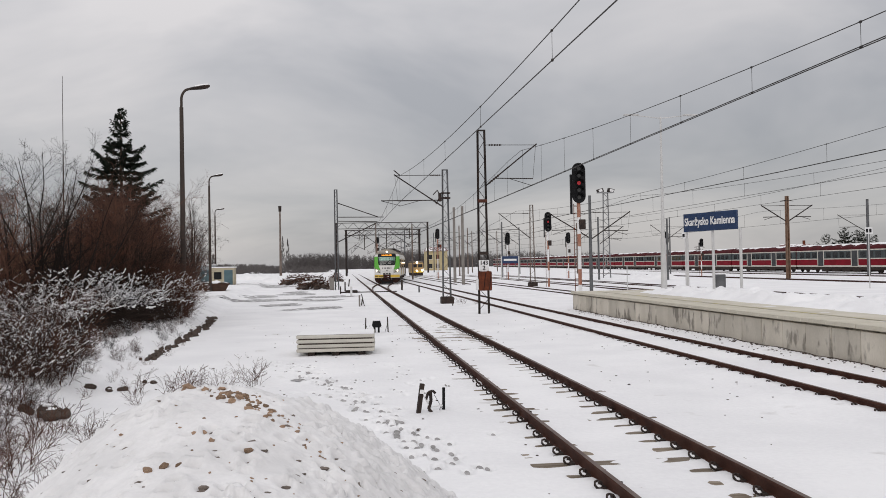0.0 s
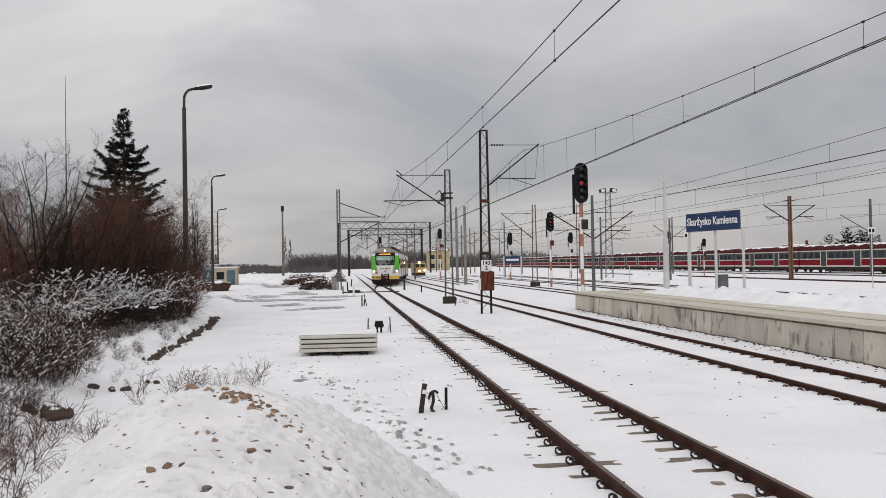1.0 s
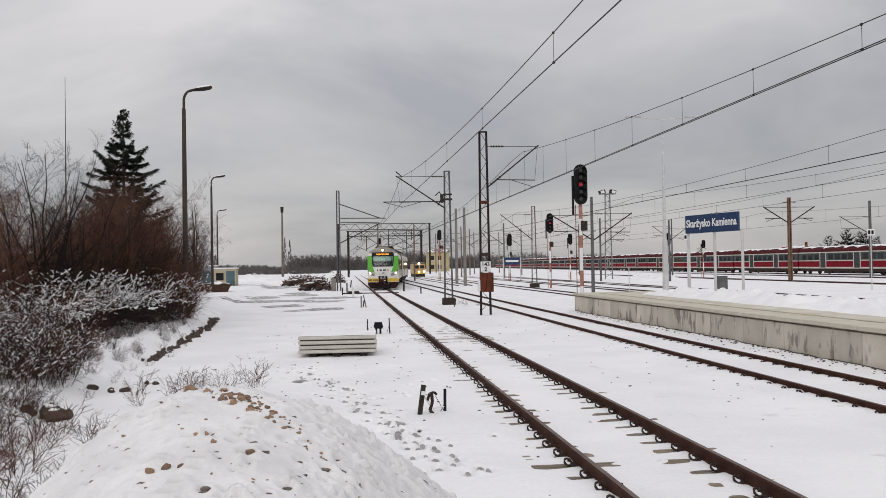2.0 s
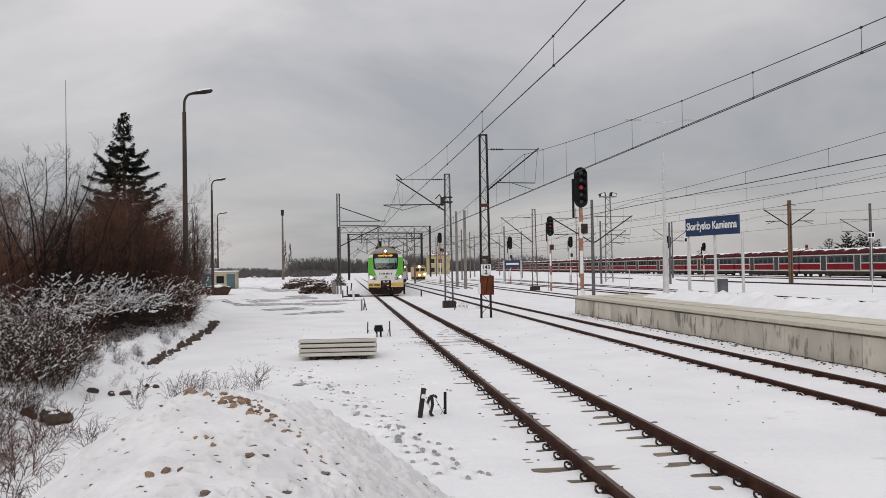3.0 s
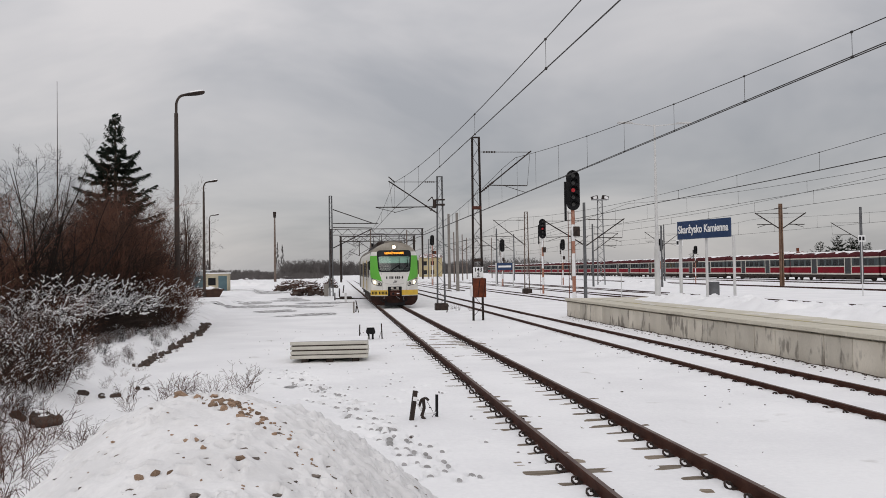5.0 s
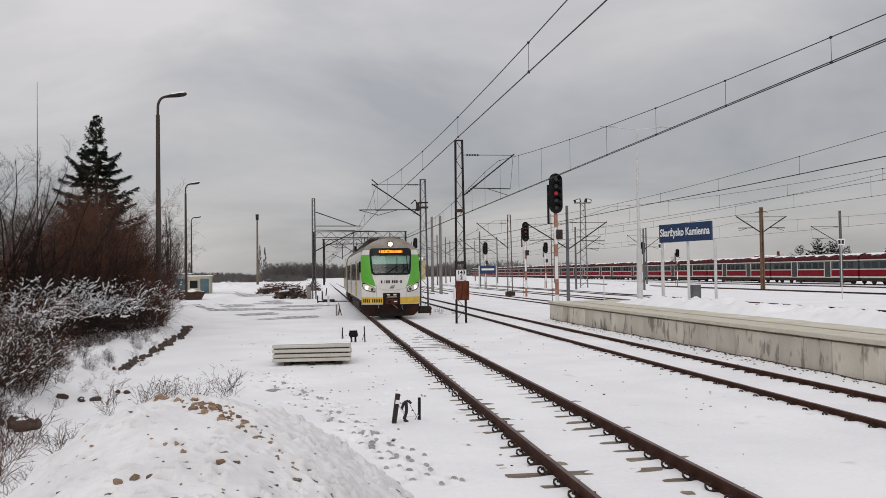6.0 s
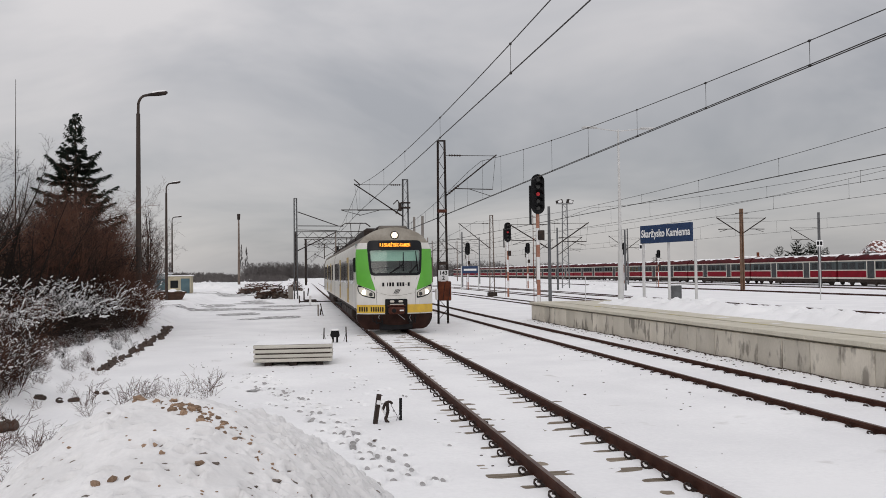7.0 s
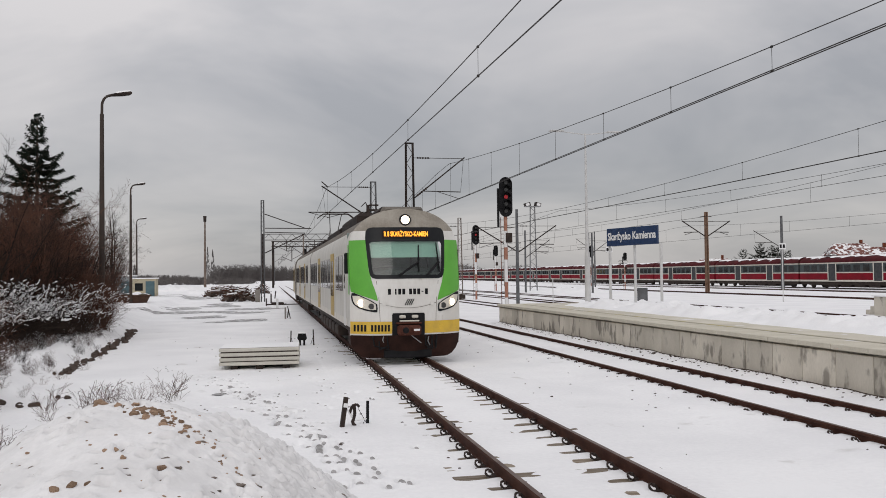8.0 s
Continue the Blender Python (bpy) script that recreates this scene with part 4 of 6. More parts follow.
def pantograph(car, y, up):
    g = Geo()
    g.box(-0.55, 0.55, y - 0.7, y + 0.7, 3.95, 4.02)
    base = part("pantograph", g, IRON, car, "dark steel pantograph")
    k = (0, y + 0.9, 4.25 + 0.35 * up)
    top = (0, y - 0.2, 4.3 + 1.08 * up)
    for s in (-0.35, 0.35):
        g = Geo()
        g.rod((s, y - 0.5, 4.02), (s * 0.6, k[1], k[2]), 0.03, 0.03, 5)
        part("lower_arm", g, IRON, base)
        g = Geo()
        g.rod((s * 0.6, k[1], k[2]), (s * 0.9, top[1], top[2]), 0.022, 0.022, 5)
        part("upper_arm", g, IRON, base)
    for dy in (-0.18, 0.18):
        g = Geo()
        g.path([(-0.95, top[1] + dy, top[2] - 0.22), (-0.65, top[1] + dy, top[2]), (0.65, top[1] + dy, top[2]), (0.95, top[1] + dy, top[2] - 0.22)], 0.022, 5)
        part("contact_strip", g, IRON, base)
    return base


pantograph(middle_car, 2.4, 1.0)
pantograph(middle_car, 17.5, 0.05)


def red_car(cab, label):
    """One car of the parked red trains, with its middle at the origin, along y."""
    car = thing("parked_train_car", label, "train", "parked red train cars")
    h, ln = 1.42, 10.25

    def shell(z0, z1, name, m, out=0.0, lab=""):
        g = Geo()
        g.box(-h - out, h + out, -ln, ln, z0, z1, 0.03)
        return part(name, g, m, car, lab)
    shell(0.80, 1.02, "sill_stripe", CREAM, 0.0)
    shell(1.02, 1.82, "lower_body", REDPAINT, 0.004, "dark red lower body")
    shell(1.82, 1.95, "waist_stripe", CREAM, 0.008)
    shell(1.95, 2.95, "window_band", REDGREY, 0.0, "grey window band")
    shell(2.95, 3.10, "cornice", CREAM, 0.006)
    g = Geo()
    rings = []
    for y in (-ln, ln):
        rings.append([(h * math.cos(a), y, 3.10 + 0.78 * math.sin(a)) for a in np.linspace(0, math.pi, 25)])
    g.loft(rings, True)
    part("roof", g, REDROOF, car, "dark red arched roof")
    s = Geo()
    rows = []
    for q in np.linspace(-ln + 0.1, ln - 0.1, 60):
        left, right = (max(0.25, 0.80 + 0.75 * noise.noise(Vector((q * 0.9, k, ln)))) for k in (2.2, 7.7))
        xs = [-left + (left + right) * i / 6 for i in range(7)]
        rows.append([(x, q, 3.10 + 0.78 * math.sqrt(1 - (x / h) ** 2) + (0.045 if 0 < i < 6 else 0.0)) for i, x in enumerate(xs)])
    s.sheet(rows)
    part("roof_snow", s, SNOW, car, "uneven snow along the roof", True)
    u = Geo()
    u.box(-1.30, 1.30, -ln + 0.1, ln - 0.1, 0.42, 0.80)
    for y in (-4.0, -1.6, 0.8, 3.2):
        u.box(-1.25, 1.25, y, y + 1.8, 0.15, 0.56)
    part("underframe", u, IRON, car, "black underframe")
    for y in (-7.2, 7.2):
        bogie(car, y)
    for y in (-4.6, 3.3):
        for sx in (-1, 1):
            d = Geo()
            x = sx * (h + 0.002)
            d.box(min(x, x + sx * 0.016), max(x, x + sx * 0.016), y, y + 1.3, 0.92, 2.92, 0.004)
            part("door", d, DARKDOOR, car, "dark grey double door")
            for yy in (y - 0.16, y + 1.3):
                d = Geo()
                d.box(min(x, x + sx * 0.018), max(x, x + sx * 0.018), yy, yy + 0.16, 0.92, 2.95, 0.004)
                part("door_post", d, CREAM, car, "cream door post")
    for sx in (-1, 1):
        x = sx * (h + 0.001)
        for y in (-9.3, -7.7, -6.1, -2.6, -1.0, 0.6, 2.0, 5.2, 6.8, 8.3):
            w = Geo()
            w.box(min(x, x + sx * 0.012), max(x, x + sx * 0.012), y, y + 1.1, 2.05, 2.80, 0.004)
            part("window", w, WINDOW, car, "dark window")
    if cab:
        c = Geo()
        c.box(-1.25, 1.25, -ln - 0.25, -ln, 1.0, 3.0, 0.08)
        part("cab_end", c, REDPAINT, car, "red cab end")
        c = Geo()
        c.box(-1.0, 1.0, -ln - 0.27, -ln - 0.24, 2.05, 2.75, 0.01)
        part("cab_window", c, WINDOW, car)
    else:
        c = Geo()
        c.box(-0.6, 0.6, -ln - 0.25, -ln, 0.9, 3.0)
        part("gangway", c, BLACK, car)
    return car


DARKDOOR = mat("dark_door", (0.052, 0.054, 0.058), (0.075, 0.077, 0.080), rough=0.65, spec=0.3, scale=3, fine=20, bump=0.02)
plain_red = red_car(False, "parked dark red commuter train car with grey window band")
cab_red = red_car(True, "parked dark red commuter train car with a cab end")
pantograph(plain_red, 6.0, 0.25)
spots = [(66.0 + 20.9 * k) for k in range(15)]
first = {True: cab_red, False: plain_red}
used = {True: False, False: False}
for k, y in enumerate(spots):
    cab = k % 3 != 1
    m = pose(68.0, y, RAIL_H - SUNK, 0, 0, 180 if k % 3 == 2 else 0)
    if used[cab]:
        copy_thing(first[cab], m)
    else:
        first[cab].matrix_world = m
        used[cab] = True


# ---- overhead line masts ----
MASTORANGE = mat("rust_mast_steel", (0.15, 0.085, 0.055), (0.22, 0.15, 0.11), rough=0.85, scale=1.5, fine=20)


def lattice(t, h, w0, w1, d, material, leg=0.06, steps=None, lace=0.022):
    """Two upright channels with zigzag bracing between them."""
    for s in (-1, 1):
        g = Geo()
        for e in (-1, 1):
            g.bar((s * w0 / 2, e * d / 2, 0), (s * w1 / 2, e * d / 2, h), leg, leg * 0.5)
        g.bar((s * (w0 / 2 + leg * 0.3), 0, 0), (s * (w1 / 2 + leg * 0.3), 0, h), leg * 0.35, d)
        part("leg", g, material, t)
    b = Geo()
    n = steps or int(h / 0.45)
    for k in range(n):
        z0, z1 = 0.25 + (h - 0.3) * k / n, 0.25 + (h - 0.3) * (k + 1) / n
        wa, wb = w0 + (w1 - w0) * z0 / h, w0 + (w1 - w0) * z1 / h
        s = 1 if k % 2 else -1
        b.bar((s * wa / 2, -d / 2, z0), (-s * wb / 2, -d / 2, z1), 0.012, lace)
    tagged(part("bracing", b, material, t, "zigzag lattice bars"), kind="stuff")
    c = Geo()
    c.box(-w1 / 2 - 0.05, w1 / 2 + 0.05, -d / 2 - 0.04, d / 2 + 0.04, h - 0.05, h)
    part("cap", c, material, t)


def insulator(g, p, q, r=0.05):
    p, q = Vector(p), Vector(q)
    for k in range(5):
        a, b = p.lerp(q, k / 5), p.lerp(q, (k + 0.6) / 5)
        g.rod(a, b, r, r * 0.6, 8)
    g.rod(p, q, r * 0.4, r * 0.4, 5)


def cantilever(t, x0, s, reach, ztie, zfoot, ztube, drop=True, r=0.028, tube_in=0.35):
    """The arm of an overhead line mast: tie, strut, tube and steady arm; s: side."""
    g, ins, ins2 = Geo(), Geo(), Geo()
    tip = x0 + s * reach
    g.rod((x0, 0, ztie), (tip, 0, ztie), r * 0.55, r * 0.55, 6)
    insulator(ins, (x0 + s * 0.15, 0, ztie), (x0 + s * 0.75, 0, ztie))
    g.rod((x0, 0, zfoot), (tip + s * 0.05, 0, ztie + 0.05), r * 1.25, r * 1.25, 8)
    insulator(ins2, Vector((x0, 0, zfoot)).lerp(Vector((tip, 0, ztie)), 0.06), Vector((x0, 0, zfoot)).lerp(Vector((tip, 0, ztie)), 0.27), 0.06)
    k = (ztube - zfoot) / (ztie - zfoot)
    xa = x0 + s * reach * max(0.0, k)
    g.rod((xa, 0, ztube), (tip - s * 0.15, 0, ztube - 0.03), r * 0.9, r * 0.9, 6)
    if drop:
        g.rod((tip, 0, ztie), (tip - s * 0.15, 0, ztube), 0.009, 0.009, 4)
    g.rod((xa + s * (tip - xa) * s * tube_in, 0, ztube - 0.02), (tip - s * 0.25, 0, ztube - 0.33), r * 0.55, r * 0.55, 5)
    part("cantilever", g, MASTDARK, t, "dark tubular bracket arm")
    part("insulator", ins, IRON, t, "ribbed brown insulator")
    part("insulator", ins2, IRON, t, "ribbed brown insulator")


def mast(x, y, h, label, w0=0.38, w1=0.26, d=0.22, material=MASTDARK, block=None, leg=0.06, rz=0.0):
    t = thing("catenary_mast", label, "catenary mast", "overhead line masts", "", pose(x, y, -0.03, 0, 0, rz))
    lattice(t, h, w0, w1, d, material, leg)
    if block:
        g = Geo()
        g.box(-block, block, -block, block, -0.05, 0.42, 0.05)
        part("footing", g, IRON, t, "black painted footing")
    return t


m1 = mast(6.35, 37.7, 8.3, "rusty lattice overhead mast with an orange cabinet", 0.40, 0.27, 0.10)
cantilever(m1, 0.2, 1, 2.3, 7.62, 5.8, 6.12, r=0.024)
for z, mt in ((5.1, COUPLERRED), (2.75, IRON)):
    g = Geo(); g.box(-0.20, 0.20, -0.10, 0.10, z - 0.07, z + 0.07)
    part("clamp_plate", g, mt, m1)
g = Geo(); g.box(-0.23, 0.23, -0.17, -0.15, 1.96, 2.44, 0.006)
board = part("kilometre_board", g, SIGNWHITE, m1, "white kilometre board with black figures")
for txt, z in (("143", 2.31), ("2", 2.09)):
    lettering(board, txt, 0.25, BLACK, pose(0, -0.175, z))
g = Geo(); g.box(-0.24, 0.33, -0.30, -0.02, 1.08, 1.94, 0.03)
cab_box = part("cabinet", g, RUST, m1, "orange rusted equipment cabinet")
for x in (-0.05, 0.2):
    g = Geo(); g.bar((x, -0.31, 1.12), (x + 0.10, -0.31, 1.88), 0.020, 0.02)
    part("cable", g, BLACK, cab_box)
g = Geo(); g.box(-0.36, -0.26, -0.25, -0.05, 1.12, 1.62, 0.02)
part("side_box", g, SIGNWHITE, m1, "pale side box")

m2 = mast(6.05, 48.7, 7.75, "grey lattice overhead mast on a black footing", 0.42, 0.24, 0.10, MASTGREY, 0.36, 0.05)
cantilever(m2, -0.15, -1, 2.75, 7.42, 5.6, 5.98)
g = Geo(); g.rod((-0.2, 0, 5.98), (-3.7, 0, 5.97), 0.028, 0.028, 6); g.rod((-2.6, 0, 7.42), (-2.95, 0, 7.72), 0.035, 0.03, 6)
g.rod((-3.65, 0, 5.95), (-2.6, 0, 5.68), 0.016, 0.016, 5)
part("registration_tube", g, MASTDARK, m2, "long horizontal tube")
g = Geo()
g.box(-0.40, -0.22, -0.1, 0.1, 5.9, 6.4, 0.03); g.box(-0.25, 0.28, -0.14, 0.14, 6.05, 6.15); g.box(-0.25, 0.28, -0.14, 0.14, 6.35, 6.42)
g.path([(-0.7, 0, 6.3), (-0.45, 0, 6.55), (-0.3, 0, 6.2), (-0.55, 0, 5.75)], 0.03, 5)
part("isolator_switch", g, IRON, m2, "dark line switch gear")

m3 = mast(-0.37, 81, 9.5, "slim grey overhead mast with several bracket arms", 0.26, 0.18, 0.12, MASTGREY, None, 0.07)
g = Geo()
g.rod((0.2, 0, 8.2), (4.0, 0, 6.85), 0.045, 0.04, 6)
g.rod((0.2, 0, 6.88), (4.5, 0, 6.85), 0.04, 0.04, 6)
g.rod((0.2, 0, 6.5), (3.9, 0, 6.42), 0.035, 0.035, 6)
g.rod((0.2, 0, 4.55), (3.9, 0, 6.35), 0.05, 0.045, 6)
part("cantilever", g, MASTDARK, m3, "dark tubular bracket arms")

m4 = mast(17.9, 78.5, 7.7, "grey lattice overhead mast on a black footing", 0.45, 0.25, 0.1, MASTRUST, 0.4, 0.035)
cantilever(m4, -0.2, -1, 2.9, 6.9, 4.6, 5.4)
m5 = mast(48.3, 87.4, 9.0, "rusty lattice overhead mast with arms both sides", 0.26, 0.16, 0.20, MASTORANGE, None, 0.15)
for s in (-1, 1):
    cantilever(m5, s * 0.2, s, 2.7, 7.95, 6.3, 6.75, False, r=0.05)
    g = Geo(); g.rod((0, 0, 8.55), (s * 0.75, 0, 8.45), 0.05, 0.03, 6)
    part("horn", g, IRON, m5)


def post_mast(x, y, h, r, label, material=MASTGREY, arms=(), rz=0):
    t = thing("catenary_mast", label, "catenary mast", "overhead line masts", "", pose(x, y, 0, 0, 0, rz))
    g = Geo()
    g.rod((0, 0, -0.1), (0, 0, h), r, r * 0.75, 10)
    part("post", g, material, t)
    for s, reach, zt, zf, zb in arms:
        cantilever(t, s * r, s, reach, zt, zf, zb, r=0.035)
    return t


post_mast(19.0, 63.3, 7.3, 0.14, "grey steel overhead mast beside snowy track", MASTGREY, ((1, 3.0, 6.0, 4.0, 4.6), (-1, 3.0, 5.9, 4.1, 4.7)))
post_mast(62.7, 95, 9.1, 0.20, "grey steel overhead mast before the parked trains", MASTGREY, ((-1, 3.6, 7.2, 5.2, 5.8),))
post_mast(13.55, 101, 9.0, 0.19, "weathered concrete pole in the snow", POLE)
post_mast(13.0, 90.2, 8.4, 0.19, "weathered concrete pole in the snow", POLE)
for x, y, h, arm in ((31.0, 100, 7.6, 1), (24.9, 130, 8.6, -1), (36.5, 92, 6.9, 0), (46.3, 118, 8.2, 1), (21.0, 150, 9, -1), (10.5, 125, 8.2, -1), (12.0, 160, 9.0, 1), (25.5, 170, 9.4, 1),
                     (34.0, 160, 9.0, -1), (42.5, 150, 9.2, 1), (9.2, 205, 10, 1), (5.8, 140, 9.2, -1), (17.0, 240, 10, 1), (1.8, 230, 9.5, 1), (52, 130, 9, -1), (23, 210, 10, 1), (29.5, 190, 9.5, -1), (38, 205, 10, 1)):
    post_mast(x, y, h, 0.13, "slim overhead mast far down the yard", MASTRUST if (x * 7 + y) % 3 < 1 else MASTGREY, ((arm, 3.0, h - 1.2, h - 3.3, h - 2.6),) if arm else ())


def gantry(x0, x1, y, h, depth, label):
    t = thing("track_gantry", label, "gantry", "", "", pose(0, 0, 0))
    for x in (x0, x1):
        g = Geo()
        g.bar((x, y, 0), (x, y, h), 0.42, 0.3)
        part("leg", g, MASTDARK, t)
    g = Geo()
    for dz in (0, -depth):
        g.bar((x0 - 0.3, y, h + dz), (x1 + 0.3, y, h + dz), 0.25, 0.16)
    n = int((x1 - x0) / 1.3)
    for k in range(n):
        xa, xb = x0 + (x1 - x0) * k / n, x0 + (x1 - x0) * (k + 1) / n
        a, b = (h, h - depth) if k % 2 else (h - depth, h)
        g.bar((xa, y, a), (xb, y, b), 0.12, 0.09)
    part("beam", g, MASTDARK, t, "lattice cross beam")
    g = Geo()
    for k in (0.25, 0.55, 0.8):
        x = x0 + (x1 - x0) * k
        g.bar((x, y, h - depth), (x, y, h - 4.0), 0.16, 0.16)
        g.bar((x, y, h - 3.6), (x + 2.2, y, h - 2.4), 0.1, 0.1)
        g.bar((x, y, h - 3.9), (x - 2.0, y, h - 3.0), 0.1, 0.1)
    part("dropper_arm", g, IRON, t)
    return t


gantry(1.15, 15.9, 172, 9.3, 1.0, "dark lattice gantry spanning the tracks")
gantry(-1.0, 21.0, 205, 12.4, 1.4, "far lattice gantry spanning the tracks")


# ---- overhead wires ----
def wire_run(x, y0, y1, contact, messenger, every, label, twin=False, off=0.0):
    t = thing("overhead_line", label, "overhead wire", "overhead lines", "", pose(0, 0, 0))
    ys = np.arange(y0, y1 + 0.01, 3.0)
    c, m, d = Geo(), Geo(), Geo()
    for a, b in zip(ys, ys[1:]):
        for dx in ((-0.035, 0.035) if twin else (0,)):
            c.rod((x + dx, a, contact(a)), (x + dx, b, contact(b)), 0.009 + 0.00009 * abs(a), None, 4, False)
        m.rod((x, a, messenger(a)), (x, b, messenger(b)), 0.008 + 0.00007 * abs(a), None, 4, False)
    y = off
    while y < y1:
        if y > y0 and messenger(y) - contact(y) > 0.15:
            d.rod((x, y, contact(y)), (x, y, messenger(y)), 0.0035 + 0.00006 * abs(y), None, 4, False)
            d.ball((x, y, messenger(y)), 0.025, 0.04, 0.025, 5, 4)
            d.ball((x, y, contact(y)), 0.025, 0.04, 0.03, 5, 4)
        y += every
    part("contact_wire", c, WIRE, t, "dark contact wire")
    part("messenger_wire", m, WIRE, t)
    tagged(part("dropper", d, WIRE, t, "thin vertical droppers"), kind="stuff")
    return t


def sag(lo, hi, first, span):
    def z(y):
        u = ((y - first) / span) % 1.0
        return lo + (hi - lo) * (2 * u - 1) ** 2
    return z


wire_run(3.4, -26, 280, lambda y: 5.45 + 0.0098 * max(0.0, min(y, 49.0) - 8), sag(5.97, 7.38, 48.7 - 75.4, 75.4), 7.0, "dark overhead wires above the near track", False, 6.2)
wire_run(8.02, -26, 260, lambda y: 5.51, sag(5.74, 7.3, 37.7 - 75.4, 75.4), 3.5, "dark twin overhead wires beside the platform", True, 1.7)
wire_run(16.4, 0, 260, lambda y: 5.5 + 0.006 * max(0, y - 30), sag(5.95, 7.1, 3.1, 75.4), 6.0, "thin overhead wires in the yard", True, 3.0)
wire_run(22.4, 0, 260, lambda y: 5.75, sag(6.2, 7.2, 63.3 - 70, 70), 7.0, "thin overhead wires in the yard", False, 3.0)
wire_run(27.5, 0, 260, lambda y: 5.8, sag(6.3, 7.2, 30, 70), 7.0, "thin overhead wires in the yard", False, 4.0)
wire_run(45.7, 20, 300, lambda y: 5.8, sag(6.5, 7.4, 17.4, 70), 8.0, "thin overhead wires in the yard", False, 4.0)


# ---- signals ----
def signal(x, y, z0, z1, w, post_label, stripes, lit, rz=0, label="tall railway signal with red lamp lit on a striped post"):
    t = thing("railway_signal", label, "railway signal", "signals", "", pose(x, y, 0, 0, 0, rz))
    h = z1 - z0
    g = Geo()
    r = w / 2
    out = [(r * math.cos(a), z1 - r + r * math.sin(a)) for a in np.linspace(0, math.pi, 9)] + [(r * math.cos(a), z0 + r + r * math.sin(a)) for a in np.linspace(math.pi, 2 * math.pi, 9)]
    g.loft([[(px, -0.14, pz) for px, pz in out], [(px * 1.0, -0.10, pz) for px, pz in out]], True)
    head = part("backboard", g, BLACK, t, "black rounded signal board")
    n = 5
    for k in range(n):
        zc = z1 - r * 0.85 - (h - 1.7 * r) * k / (n - 1)
        hood = Geo()
        ring = [[(rr * math.cos(a), yy, zc + rr * math.sin(a)) for a in np.linspace(0, math.pi, 9)] for rr, yy in ((r * 0.56, -0.14), (r * 0.58, -0.40))]
        hood.sheet(ring)
        hood.sheet([[(p[0] * 1.05, p[1], zc + (p[2] - zc) * 1.05) for p in q] for q in ring])
        part("hood", hood, BLACK, head)
        l = Geo()
        l.rod((0, -0.135, zc), (0, -0.17, zc), r * 0.30, r * 0.28, 16)
        part("lens", l, REDGLOW if lit and k == 2 else LENSGLASS, head, "glowing red lens" if lit and k == 2 else "")
    b = Geo()
    b.box(-r * 0.72, r * 0.72, -0.10, 0.10, z0 + 0.12, z1 - 0.12, 0.05)
    b.box(-r - 0.06, -r + 0.02, -0.05, 0.10, z0 - 0.5, z1 - 0.55)
    part("housing", b, BLACK, t)
    zs = [0.0] + stripes + [z0 + 0.1]
    for k, (a, c) in enumerate(zip(zs, zs[1:])):
        p = Geo()
        p.rod((0, 0.0, a), (0, 0.0, c), 0.085 * w / 0.66, 0.085 * w / 0.66, 10)
        part("post_band", p, SIGNWHITE if k % 2 else REDBAND, t)
    lad = Geo()
    for sx in (-0.16, 0.16):
        lad.rod((sx, 0.28, 0), (sx, 0.28, z0), 0.018, 0.018, 5)
    for zz in np.arange(0.4, z0, 0.35):
        lad.rod((-0.16, 0.28, zz), (0.16, 0.28, zz), 0.012, 0.012, 4)
    part("ladder", lad, RUST, t, "rusty rungs")
    bx = Geo()
    bx.box(-0.02, 0.30, -0.16, 0.1, z0 - 1.25, z0 - 0.78, 0.02)
    part("relay_box", bx, IRON, t)
    return t


REDBAND = mat("faded_red_band", (0.33, 0.13, 0.085), (0.42, 0.25, 0.19), rough=0.7, scale=6, fine=40)
signal(11.45, 40.0, 5.08, 7.03, 0.66, "", [0.6, 1.15, 1.9, 3.0, 3.6, 4.4], True)
signal(18.7, 75.5, 5.0, 6.8, 0.62, "", [0.8, 1.5, 2.3, 3.4, 4.2], True)
signal(22.2, 112, 4.6, 6.3, 0.6, "", [1, 2, 3], False, label="far railway signal dark against the sky")
signal(30.5, 112, 4.7, 6.2, 0.6, "", [1, 2, 3], False, label="far railway signal dark against the sky")
signal(41.5, 105, 4.3, 5.9, 0.6, "", [1, 2, 3], False, label="far railway signal beside the parked trains")
signal(47.5, 108, 3.9, 5.0, 0.5, "", [1, 2, 3], False, label="far railway signal beside the parked trains")
signal(6.4, 150, 6.0, 7.2, 0.6, "", [1, 3], False, label="far railway signal dark against the trees")
signal(14.6, 128, 6.0, 7.6, 0.6, "", [1, 3], False, label="far railway signal dark against the trees")


